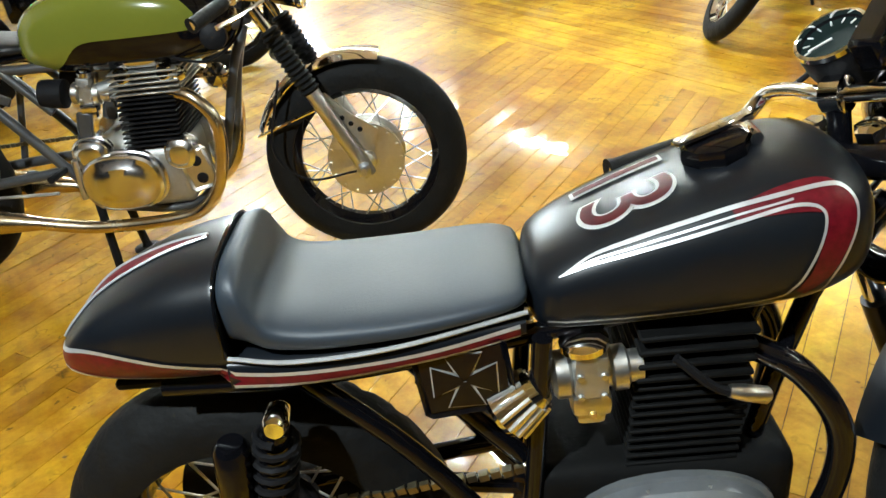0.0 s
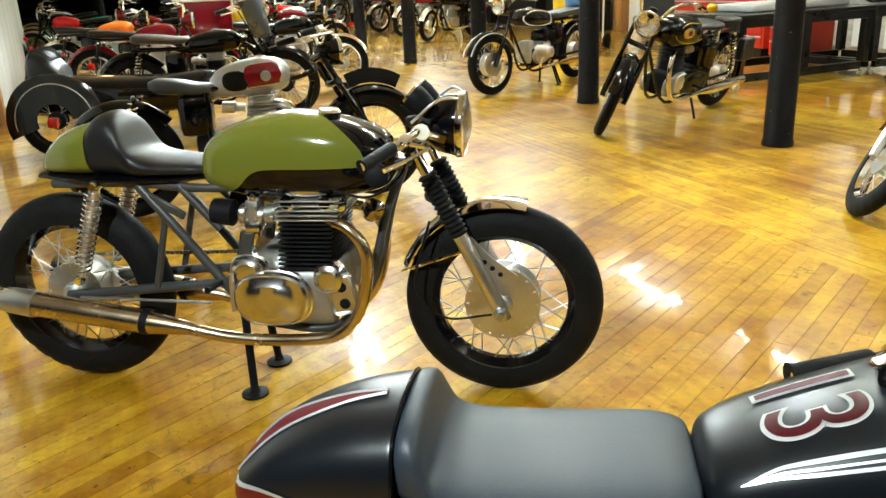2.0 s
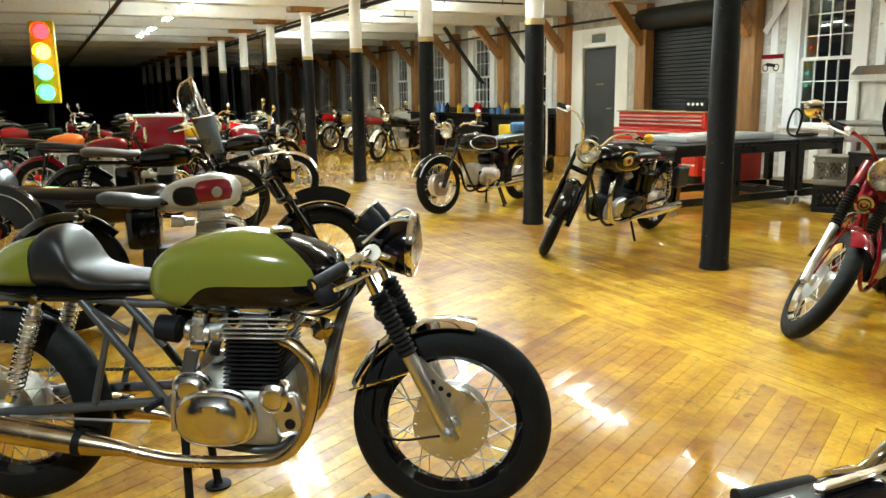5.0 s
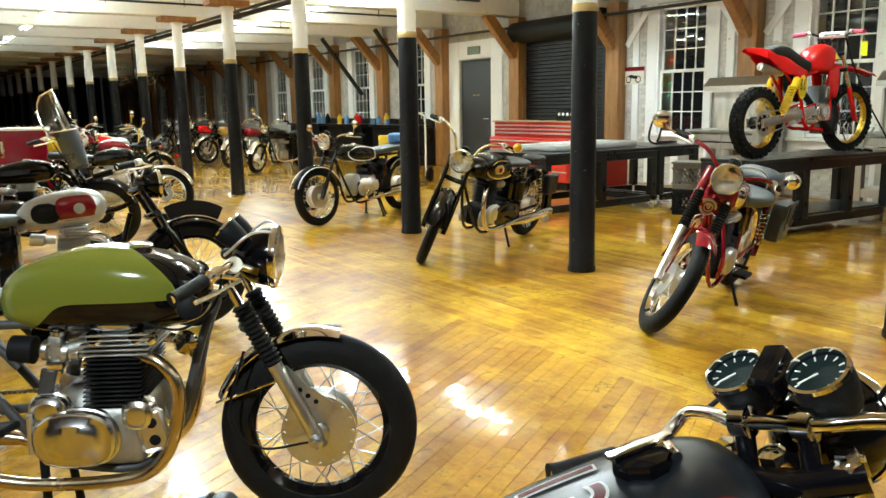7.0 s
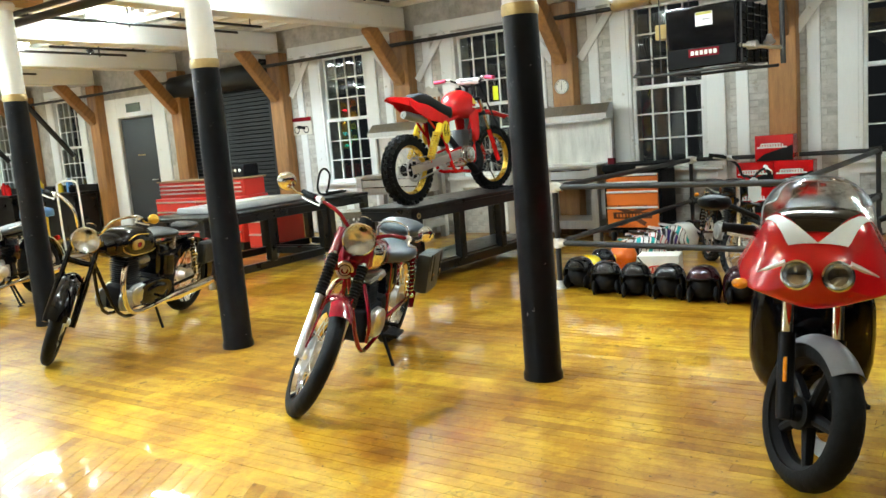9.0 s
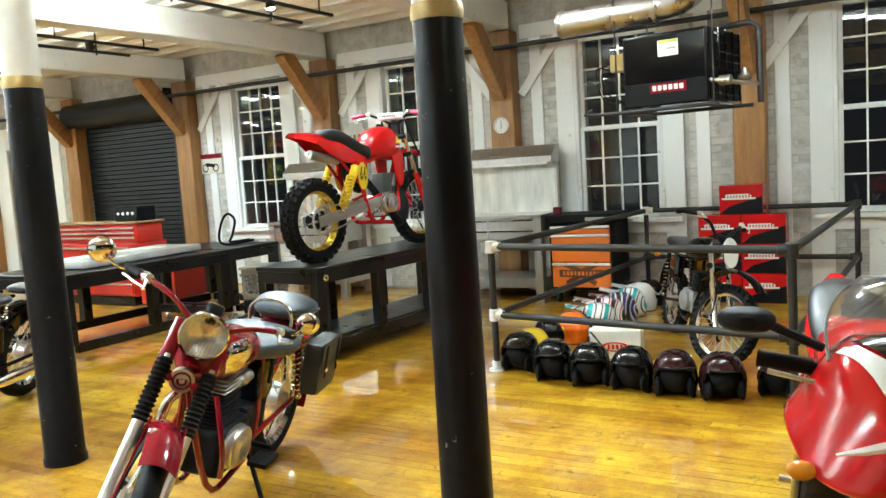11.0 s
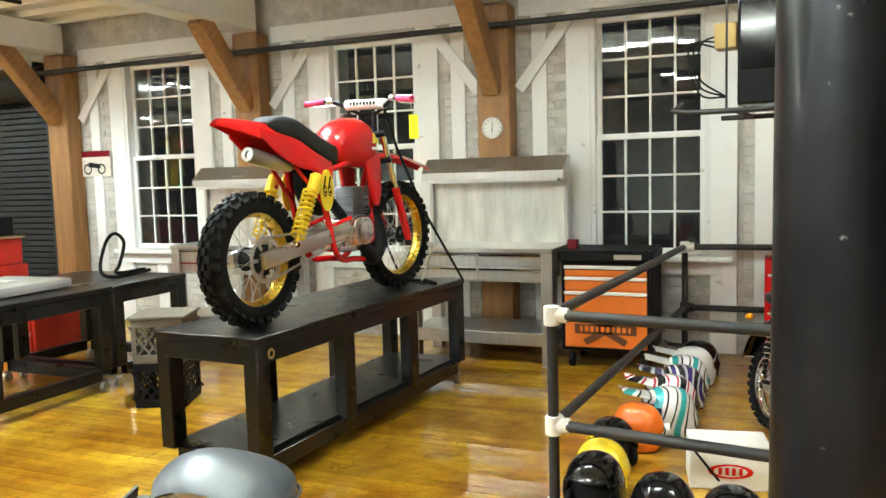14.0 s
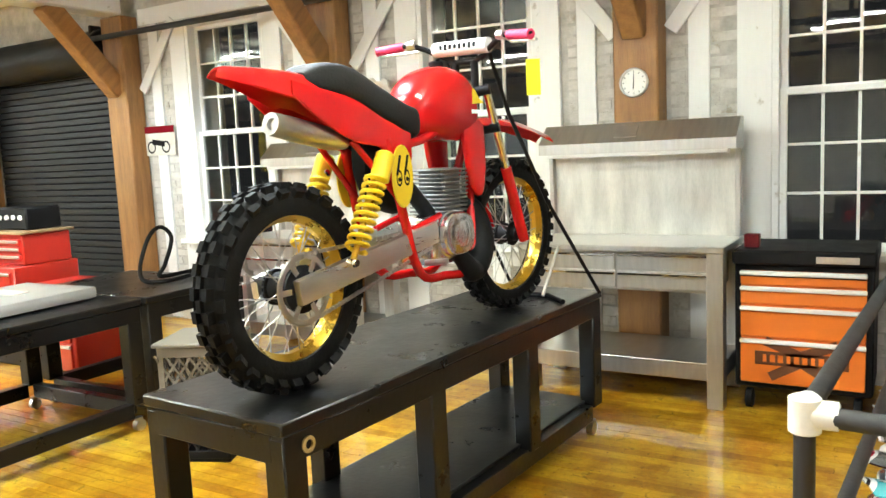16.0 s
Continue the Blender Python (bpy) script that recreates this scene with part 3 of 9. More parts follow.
def tyre_mesh(R, w, knob, rr):
    def make():
        h, n = R - rr, 112
        prof = [(w / 2 * math.cos(math.pi * k / 12) * (1.0 if k not in (0, 12) else 0.86), R - h + h * math.sin(math.pi * k / 12) ** 0.75 * (0.93 if knob else 1.0)) for k in range(13)]
        prof += [(-w * 0.3, rr - 0.002), (w * 0.3, rr - 0.002)]
        rings = []
        for k in range(n):
            a = 2 * math.pi * k / n
            row = []
            for j, (y, r) in enumerate(prof):
                if not knob and j in (3, 4, 8, 9) and (k + (2 if j > 6 else 0)) % 4 == 0:
                    r -= 0.0045
                if not knob and j == 6:
                    r -= 0.002
                t = a + (0.012 if j in (3, 9) else 0)
                row.append((r * math.cos(t), y, r * math.sin(t)))
            rings.append(row)
        return finish("tyre", ring_faces(B(), [*rings, rings[0]], caps=False), RUBBER, 50)
    return cached(("tyre", R, w, knob, rr), make)


def knob_mesh(R, w, n, rr):
    def make():
        bm, h = B(), R - rr
        for k in range(n):
            for j, y in enumerate((-0.44, -0.2, 0.04, 0.26, 0.44)):
                a = 2 * math.pi * (k + (0.5 if j % 2 else 0)) / n
                side = abs(y) > 0.4
                m = Matrix.Rotation(-a, 4, "Y") @ Matrix.Translation((R - (0.3 * h if side else 0.008), y * w * 1.02, 0)) @ Matrix.Rotation(radians(-38 if y < 0 else 38) if side else 0, 4, "Z")
                bmesh.ops.create_cube(bm, size=1.0, matrix=m @ Matrix.Diagonal((0.026, 0.021, 2 * math.pi * R / n * 0.52, 1)))
        return finish("tread", bm, RUBBER)
    return cached(("knobs", R, w, n, rr), make)


def wheel(bike, name, M, R, w, rr=None, rim=CHROME, hub=0.08, hub_w=0.1, hub_mat=ALU, spokes=36, knob=0, disc=0, spoke_mat=STEEL, fine=True, drum=None):
    """A spoked wheel with its axle along y; M puts its middle in place."""
    rr = rr or R - 0.095
    fl = cached(("rim", rr, w, rim.name), lambda: finish("rim", turn_ring(B(), [(-w * 0.36, rr), (-w * 0.38, rr + 0.016), (-w * 0.3, rr + 0.018), (-w * 0.26, rr - 0.002),
                (-w * 0.1, rr - 0.016), (w * 0.1, rr - 0.016), (w * 0.26, rr - 0.002), (w * 0.3, rr + 0.018), (w * 0.38, rr + 0.016), (w * 0.36, rr), (w * 0.12, rr - 0.022), (-w * 0.12, rr - 0.022)], seg=56), rim))
    wh = part(name, fl, None, bike, m=M)
    part("tyre", tyre_mesh(R, w, bool(knob), rr), None, wh, "knobbly black tyre" if knob else "black road tyre")
    if knob:
        tagged(part("tread", knob_mesh(R, w, knob, rr), None, wh), kind="stuff")

    def hub_make():
        hb = B()
        a = hub_w / 2
        lathe(hb, [(-a - 0.03, 0.014), (-a - 0.02, 0.03), (-a, 0.034), (-a + 0.002, hub), (-a + 0.014, hub), (-a + 0.018, hub * 0.86), (a - 0.018, hub * 0.86),
                   (a - 0.014, hub), (a - 0.002, hub), (a, 0.034), (a + 0.02, 0.03), (a + 0.03, 0.014)], (0, 0, 0), (0, 1, 0), 32)
        if drum:
            for k in range(16):
                t = 2 * math.pi * k / 16
                lathe(hb, [(0, 0.005), (0.004, 0.004)], (hub * 0.92 * math.cos(t), -a, hub * 0.92 * math.sin(t)), (0, -1, 0), 6)
        return finish("hub", hb, hub_mat)
    part("hub", cached(("hub", hub, hub_w, hub_mat.name, bool(drum)), hub_make), None, wh)
    if disc:
        part("brake_disc", lathe(B(), [(hub_w / 2 + 0.012, disc), (hub_w / 2 + 0.016, disc), (hub_w / 2 + 0.017, disc * 0.6), (hub_w / 2 + 0.011, disc * 0.6)], (0, 0, 0), (0, 1, 0), 36, caps=False), STEEL, wh)
    if not spokes:
        sp = B()
        for k in range(5):
            a = 2 * math.pi * k / 5
            tube(sp, [(math.cos(a) * hub * 0.8, 0, math.sin(a) * hub * 0.8), (math.cos(a + 0.06) * rr, 0, math.sin(a + 0.06) * rr)], [0.026, 0.018], 8)
        part("cast_spokes", sp, rim, wh)
        return wh
    hr, y0 = hub * 0.93, hub_w / 2 - 0.006
    lens = []
    for k in range(spokes):
        a = 2 * math.pi * k / spokes
        s, skew = (1 if k % 2 else -1), (0.42 if (k // 2) % 2 else -0.42)
        lens.append(((hr * math.cos(a + skew), s * y0, hr * math.sin(a + skew)), ((rr - 0.01) * math.cos(a), s * 0.006, (rr - 0.01) * math.sin(a))))
    if fine:
        p, q = (Vector(v) for v in lens[0])
        me = cached(("spoke", round((q - p).length, 4), spoke_mat.name), lambda: finish("spoke", tube(B(), [(0, 0, 0), (0, 0, (q - p).length)], 0.0021, 5), spoke_mat))
        for a, b in lens:
            a, b = Vector(a), Vector(b)
            part("spoke", me, None, wh, m=Matrix.Translation(a) @ (b - a).to_track_quat("Z", "Y").to_matrix().to_4x4())
    else:
        def many():
            sb = B()
            for a, b in lens:
                tube(sb, [a, b], 0.0024, 4)
            return finish("spokes", sb, spoke_mat)
        part("spokes", cached(("spokes", rr, hub, hub_w, spokes), many), None, wh)
    return wh


def steer_matrix(axle, top, deg):
    """A turn about the steering axis through top, parallel to the fork."""
    d = (Vector(top) - Vector(axle)).normalized()
    return Matrix.Translation(top) @ Matrix.Rotation(radians(deg), 4, d) @ Matrix.Translation(-Vector(top))


def fork(bike, axle, top, gap, S, r=0.019, lower=ALU, upper=CHROME, gaiter=False, split=0.5, label=""):
    axle, top = Vector(axle), Vector(top)
    d = top - axle
    for s in (-1, 1):
        off = Vector((0, s * gap, 0))
        lo = part("fork_leg", tube(B(), [axle + off - d.normalized() * 0.03, axle + off + d * 0.04, axle + off + d * split], [r * 1.15, r * 1.3, r * 1.25], 14), lower, bike, label, S)
        part("stanchion", tube(B(), [axle + off + d * split * 0.96, top + off], r * 0.92, 12), upper, lo)
        if gaiter:
            n, pts, rs = 26, [], []
            for k in range(n + 1):
                pts.append(axle + off + d * (split - 0.03 + (0.86 - split) * k / n))
                rs.append(r * (1.75 if k % 2 else 1.3))
            part("gaiter", tube(B(), pts, rs, 14), RUBBER, lo, "ribbed black rubber gaiter")


def yokes(bike, axle, top, gap, S, mat=BLACKP):
    axle, top = Vector(axle), Vector(top)
    d = (top - axle).normalized()
    back = Vector((-d.z, 0, d.x)) * 0.035
    for f, nm in ((0.0, "top_yoke"), (-0.17, "lower_yoke")):
        bm = B()
        tube(bm, [top + d * f + Vector((0, -gap - 0.02, 0)), top + d * f + back + Vector((0, -gap * 0.4, 0)), top + d * f + back + Vector((0, gap * 0.4, 0)), top + d * f + Vector((0, gap + 0.02, 0))], 0.022, 10)
        part(nm, bm, mat, bike, m=S)


def headlamp(bike, c, r, S, shell=BLACKP, deep=0.13, tilt=0.0, rim=CHROME, fine=True):
    ax = (math.cos(radians(tilt)), 0, math.sin(radians(tilt)))
    sh = part("headlamp", lathe(B(), [(-deep, 0.02), (-deep * 0.9, r * 0.5), (-deep * 0.55, r * 0.86), (-0.01, r), (0.0, r * 0.98), (-0.014, r * 0.96), (-deep * 0.45, r * 0.6), (-deep * 0.6, 0.01)], c, ax, 28), shell, bike, m=S)
    part("lamp_rim", lathe(B(), [(-0.012, r * 1.01), (-0.006, r * 1.05), (0.008, r * 1.04), (0.012, r * 0.97), (0.004, r * 0.94), (-0.008, r * 0.98)], c, ax, 32, caps=False), rim, sh, "bright lamp rim")
    part("reflector", lathe(B(), [(-0.45 * r * (1 - (q / 8) ** 2), r * 0.95 * q / 8) for q in range(8, -1, -1)], c, ax, 28, caps=False), MIRRORED, sh)
    part("lens", lathe(B(), [(0.0, r * 0.955), (0.008, r * 0.94), (0.016, r * 0.7), (0.021, r * 0.35), (0.022, 0.0), (0.017, 0.0), (0.011, r * 0.7), (0.003, r * 0.92)], c, ax, 32, caps=False), LENS, sh, "clear fluted glass lens").visible_shadow = False
    for q in range(-5, 6) if fine else ():
        y = q * r * 0.155
        h = math.sqrt((r * 0.86) ** 2 - y * y)
        flute = [(c[0] + 0.024 * (1 - (y * y + w * w) / (r * r)) + 0.002, c[1] + y, c[2] + w) for w in (-h, -h * 0.5, 0, h * 0.5, h)]
        part("flute", tube(B(), flute, 0.002, 6), LENS, sh, m=pose(*c) @ Matrix.Rotation(-radians(tilt), 4, "Y") @ pose(-c[0], -c[1], -c[2])).visible_shadow = False
    part("bulb_shield", lathe(B(), [(0.0, 0.012), (0.006, 0.011), (0.009, 0.0)], (c[0] - 0.3 * r * ax[0], c[1], c[2] - 0.3 * r * ax[2]), ax, 12), CHROME, sh)
    return sh


def gauge(bike, c, r, aim, S, body_mat=BLACKM):
    g = part("gauge", lathe(B(), [(-0.07, r * 0.5), (-0.06, r * 0.8), (-0.03, r * 0.95), (0.0, r), (0.004, r * 0.96), (-0.006, r * 0.88)], c, aim, 28), body_mat, bike, "round instrument", S)
    part("dial", lathe(B(), [(-0.007, r * 0.9), (-0.004, r * 0.88), (-0.004, 0.0)], c, aim, 28), DIAL, g, "dark green dial")
    part("bezel", lathe(B(), [(0.0, r * 1.02), (0.006, r * 1.0), (0.007, r * 0.9), (0.0, r * 0.9)], c, aim, 28, caps=False), CHROME, g)
    q = Vector(aim).normalized().to_track_quat("Z", "Y")
    for k in range(11):
        a = radians(225 - 27 * k)
        part("dial_mark", tube(B(), [Vector(c) + q @ Vector((r * 0.62 * math.cos(a), r * 0.62 * math.sin(a), -0.002)), Vector(c) + q @ Vector((r * 0.8 * math.cos(a), r * 0.8 * math.sin(a), -0.002))], 0.0011, 4), WHITEP, g, m=None)
    part("needle", tube(B(), [Vector(c) + q @ Vector((0, 0, -0.001)), Vector(c) + q @ Vector((-r * 0.5, -r * 0.45, -0.001))], 0.0014, 4), WHITEP, g)


def bars_set(bike, pts, S, r=0.0115, mat=CHROME, grip=RUBBER, lever=ALU, grip_len=0.12, seg=5):
    """A handlebar through points from the middle out to the bike's left, mirrored to the right."""
    left = [Vector(p) for p in pts]
    right = [Vector((p.x, -p.y, p.z)) for p in left]
    hb = part("handlebar", tube(B(), [*right[::-1], *left[1:]] if abs(left[0].y) < 1e-4 else [*right[::-1], *left], r, 10, seg), mat, bike, m=S)
    for side in (left, right):
        e = side[-1]
        d = (side[-1] - side[-2]).normalized()
        part("grip", tube(B(), [e - d * grip_len, e - d * grip_len * 0.94, e - d * 0.01, e], [r * 1.4, r * 1.65, r * 1.6, r * 1.8], 12), grip, hb, "rubber grip")
        b = e - d * (grip_len + 0.04)
        ahead = Vector((0.07, 0, -0.02))
        part("lever", tube(B(), [b + ahead * 0.3, b + ahead, b + ahead * 0.95 + d * 0.08, b + ahead * 0.75 + d * 0.16], [0.008, 0.006, 0.0055, 0.007], 8), lever, hb, "bright control lever")
        part("perch", lathe(B(), [(-0.018, r * 1.7), (0.018, r * 1.7)], b, d, 10), lever, hb)
    return hb


def mirror(bike, base, head, r, S, aim=(-1, 0, 0.1), mat=CHROME):
    m = part("mirror", lathe(B(), [(-0.034, 0.0), (-0.033, r * 0.25), (-0.029, r * 0.5), (-0.022, r * 0.75), (-0.012, r * 0.92), (-0.003, r), (0.0, r), (0.001, 0.0)], head, aim, 36), mat, bike, "round chrome mirror", S)
    part("stalk", tube(B(), [base, Vector(base).lerp(Vector(head), 0.5) + Vector((0.01, 0, -0.02)), head], 0.0055, 8, 3), mat, m)


def shock(bike, top, bottom, spring=CHROME, r=0.028, bodym=BLACKM, turns=11, wire=0.004):
    top, bottom = Vector(top), Vector(bottom)
    d = bottom - top
    s = part("shock_absorber", tube(B(), [top, top + d * 0.06, top + d * 0.061, top + d * 0.45, top + d * 0.46, bottom - d * 0.06, bottom], [0.016, 0.016, 0.018, 0.018, 0.011, 0.011, 0.016], 12), bodym, bike)
    part("spring", helix(B(), top + d * 0.08, bottom - d * 0.12, r, wire, turns), spring, s, "coil spring")
    for p in (top, bottom):
        part("bolt", lathe(B(), [(-0.022, 0.012), (-0.014, 0.017), (0.014, 0.017), (0.022, 0.012)], p, (0, 1, 0), 12), CHROME, s)


def finned(bike, name, mat, x, z0, z1, hx, hy, n, tilt=0.0, label=""):
    """A cylinder or head: a core with separate cooling fins."""
    core = part(name, box(B(), (x + tilt * (z1 - z0) / 2, 0, (z0 + z1) / 2), (1.5 * hx, 1.5 * hy, z1 - z0), bev=0.01), mat, bike, label)
    th = (z1 - z0) / n * 0.4
    me = cached(("fin", round(hx, 3), round(hy, 3), round(th, 4), mat.name), lambda: finish("fin", box(B(), (0, 0, 0), (2 * hx, 2 * hy, th), bev=min(0.0035, th * 0.3)), mat))
    for k in range(n):
        z = z0 + (z1 - z0) * (k + 0.5) / n
        part("fin", me, None, core, m=pose(x + tilt * (z - z0), 0, z))
    return core


def cover(bm, x, z, y, s, rx, rz, th=0.04):
    """A rounded engine side cover bulging out on side s."""
    n, rings = 28, []
    for f, o in ((1.04, 0.0), (1.04, 0.28), (0.985, 0.34), (0.97, 0.72), (0.9, 0.86), (0.88, 0.84), (0.6, 0.97), (0.56, 1.04), (0.3, 1.08)):
        rings.append([(x + rx * f * math.copysign(abs(math.cos(a)) ** 0.8, math.cos(a)), y + s * th * o, z + rz * f * math.copysign(abs(math.sin(a)) ** 0.8, math.sin(a)))
                      for a in (2 * math.pi * k / n for k in range(n))])
    return ring_faces(bm, rings)


def pipe(bike, pts, r=0.019, mat=CHROME, label="", soft=6, name="exhaust_pipe"):
    return part(name, tube(B(), pts, r, 12, soft), mat, bike, label)


def muffler(bike, a, b, r, mat=CHROME, taper=0.5, label=""):
    a, b = Vector(a), Vector(b)
    L = (b - a).length
    m = part("muffler", lathe(B(), [(0, 0.02), (L * 0.04, 0.024), (L * 0.22, r), (L * 0.75, r * 1.02), (L * 0.96, r * (1 - taper * 0.3)), (L, r * (1 - taper * 0.5)), (L - 0.004, r * 0.5), (L * 0.95, r * 0.45)], a, b - a, 20), mat, bike, label)
    return m


def chain(bike, a, b, ra, rb, y, mat=CHAINM):
    bm = B()
    a, b = Vector((a[0], y, a[1])), Vector((b[0], y, b[1]))
    d = (b - a).normalized()
    up = Vector((-d.z, 0, d.x))
    n = int((b - a).length / 0.016)
    for s in (1, -1):
        for k in range(n):
            p = (a + up * ra * s).lerp(b + up * rb * s, (k + 0.5) / n)
            box(bm, p, (0.013, 0.012 if k % 2 else 0.008, 0.011), rot=(0, math.degrees(math.atan2(-d.z, d.x)), 0))
    tagged(part("chain", bm, mat, bike, "drive chain"), kind="stuff")


def sprocket(bike, c, r, y, mat=STEEL, teeth=36):
    bm = B()
    n = teeth * 2
    rings = []
    for o in (-0.004, 0.004):
        rings.append([(c[0] + (r if k % 2 else r - 0.007) * math.cos(2 * math.pi * k / n), y + o, c[1] + (r if k % 2 else r - 0.007) * math.sin(2 * math.pi * k / n)) for k in range(n)])
    ring_faces(bm, rings)
    part("sprocket", bm, mat, bike)


def frame_tubes(bike, runs, mat=BLACKP, r=0.015, label="", name="frame"):
    bm = B()
    for run in runs:
        rr = r
        if isinstance(run[0], (int, float)):
            rr, run = run[0], run[1:]
        for s in ((1, -1) if any(abs(p[1]) > 1e-4 for p in run) else (1,)):
            tube(bm, [(p[0], p[1] * s, p[2]) for p in run], rr, 10, 4 if len(run) > 2 else 0)
    return part(name, bm, mat, bike, label)


def stand(bike, pts, foot=None, mat=BLACKM, r=0.011):
    s = part("side_stand", tube(B(), pts, r, 8), mat, bike)
    if foot:
        part("foot_pad", lathe(B(), [(0, foot), (0.006, foot), (0.012, foot * 0.4), (0.03, 0.012)], (pts[-1][0], pts[-1][1], 0.001), (0, 0, 1), 18), mat, s)


def bike_thing(name, label, rear, front, lean=0.0, group="motorcycles", z=0.0):
    h = math.degrees(math.atan2(front[1] - rear[1], front[0] - rear[0]))
    return thing(name, label, "motorcycle", pose(rear[0], rear[1], z, lean, 0, h), group)


def profile(secs, n=8):
    """The hull's top, bottom and half width at any x, as body() makes it."""
    cols = [[p.x for p in smooth_path([(v, 0, 0) for v in c], n)] for c in zip(*secs)]
    return lambda x: [float(np.interp(x, cols[0], c)) for c in cols[1:]]


# ---- the olive café racer ----
def olive_racer():
    b = bike_thing("cafe_racer", "olive green café racer with black seat and bronze exhaust", (0.627, 3.521), (1.852, 2.752))
    WB = 1.446
    F, T = (WB, 0, 0.312), (1.195, 0, 0.83)
    S = steer_matrix(F, T, 0)
    wheel(b, "rear_wheel", pose(0, 0, 0.332), 0.332, 0.115, 0.232, BLACKP, 0.1, 0.11, ALU, 36, drum=True)
    wheel(b, "front_wheel", pose(*F), 0.312, 0.1, 0.224, BLACKP, 0.118, 0.09, ALU, 36, drum=True)
    fork(b, F, T, 0.095, S, 0.018, ALU, CHROME, True, 0.5)
    yokes(b, F, T, 0.095, S, BLACKM)
    plate = B()
    ring_faces(plate, [[(x, y, z) for x, z in ((WB - 0.1, 0.36), (WB - 0.075, 0.44), (WB - 0.115, 0.52), (WB - 0.09, 0.535), (WB - 0.03, 0.47), (WB + 0.05, 0.41), (WB + 0.03, 0.34))] for y in (-0.053, -0.047)])
    arm = part("brake_arm", plate, ALU, b, "drilled alloy brake arm")
    for k in range(4):
        part("lightening_hole", lathe(B(), [(0, 0.008), (0.002, 0.008), (0.003, 0.006)], (WB - 0.075 + 0.024 * k, -0.053, 0.475 - 0.02 * k), (0, -1, 0), 10), BLACKM, arm)
    part("axle_nut", lathe(B(), [(0, 0.022), (0.016, 0.022), (0.02, 0.012), (0.03, 0.01)], (WB, -0.11, 0.312), (0, -1, 0), 8), STEEL, b)
    fd = part("front_mudguard", arc_strip(B(), F, 0.338, 76, 158, 0.115, 0.022), CHROME, b, "short chrome mudguard")
    for s in (-1, 1):
        part("stay", tube(B(), [(WB - 0.31, s * 0.05, 0.42), (WB - 0.12, s * 0.095, 0.5)], 0.005, 6), CHROME, fd)
    # tank: olive shell over a black underside
    tsec = [(0.52, 0.77, 0.72, 0.05), (0.56, 0.845, 0.69, 0.1), (0.66, 0.89, 0.665, 0.128), (0.8, 0.917, 0.66, 0.142), (0.93, 0.905, 0.66, 0.142), (1.03, 0.88, 0.67, 0.125), (1.1, 0.845, 0.69, 0.09), (1.13, 0.8, 0.73, 0.04)]
    tank = part("tank", body(B(), tsec, 8, 2.7, 1.0, 48), BLACKP, b, "gloss black tank base")
    at = profile(tsec)
    for s in (-1, 1):
        shell = B()
        rows = []
        for k in range(33):
            x = 0.522 + 0.545 * k / 32
            top, bot, hw = at(x)
            mid, half = (top + bot) / 2, (top - bot) / 2
            low = 0.692 + 0.078 / (1 + math.exp(-(x - 0.685) / 0.02))
            low = max(low, bot + 0.006)
            edge = math.sqrt(max(0.0, 1 - max(0.0, (x - 0.9) / 0.167) ** 2))
            hi = low + (top - low) * edge
            row = []
            for j in range(25):
                z = low + (hi - low) * math.sin(math.pi / 2 * j / 24)
                f = min(1.0, abs(z - mid) / half)
                y = hw * (1 - f ** 2.7) ** (1 / 2.7)
                g = 1 + 0.0035 / math.hypot(y, z - mid)
                row.append((x, s * y * g, mid + (z - mid) * g))
            rows.append(row)
        ring_faces(shell, rows, close=False)
        part("olive_panel", shell, OLIVE, tank, "olive green tank panel")
    part("filler_cap", lathe(B(), [(0, 0.034), (0.012, 0.036), (0.02, 0.03), (0.022, 0.0)], (0.93, 0, 0.903), (0.1, 0, 1), 20), CHROME, tank)
    st = part("seat", body(B(), [(0.155, 0.8, 0.745, 0.085), (0.17, 0.9, 0.735, 0.1), (0.225, 0.93, 0.73, 0.108), (0.275, 0.9, 0.73, 0.115), (0.32, 0.815, 0.73, 0.12), (0.4, 0.785, 0.735, 0.12), (0.5, 0.777, 0.735, 0.1), (0.545, 0.765, 0.735, 0.075)], 5, 2.8), LEATHER, b, "stitched black seat with hump")
    part("tail_cowl", body(B(), [(-0.035, 0.765, 0.75, 0.02), (-0.01, 0.81, 0.735, 0.06), (0.06, 0.87, 0.73, 0.09), (0.13, 0.893, 0.73, 0.102), (0.165, 0.898, 0.732, 0.103)], 5, 2.6), OLIVE, st, "olive tail cowl")
    part("seat_base", body(B(), [(-0.04, 0.742, 0.722, 0.06), (0.15, 0.738, 0.716, 0.112), (0.4, 0.738, 0.716, 0.112), (0.55, 0.742, 0.722, 0.08)], 4, 3.5), BLACKP, st)
    frame_tubes(b, [[(0.02, 0.075, 0.712), (0.3, 0.085, 0.716), (0.6, 0.085, 0.7), (1.05, 0.05, 0.74), (1.17, 0.0, 0.76)],
                    [0.016, (0.32, 0.09, 0.71), (0.45, 0.1, 0.55), (0.59, 0.1, 0.36), (0.66, 0.09, 0.27)],
                    [(0.66, 0.09, 0.26), (0.9, 0.09, 0.24), (1.02, 0.07, 0.36), (1.1, 0.03, 0.62), (1.15, 0, 0.74)],
                    [0.013, (0.455, 0.09, 0.71), (0.575, 0.095, 0.57)], [0.011, (0.33, 0.095, 0.37), (0.4, 0.095, 0.62)]], FRAMEG, 0.014, "bare grey welded frame")
    part("gusset", box(B(), (0.41, -0.1, 0.645), (0.13, 0.012, 0.028), (0, 30, 0), 0.004), FRAMEG, b)
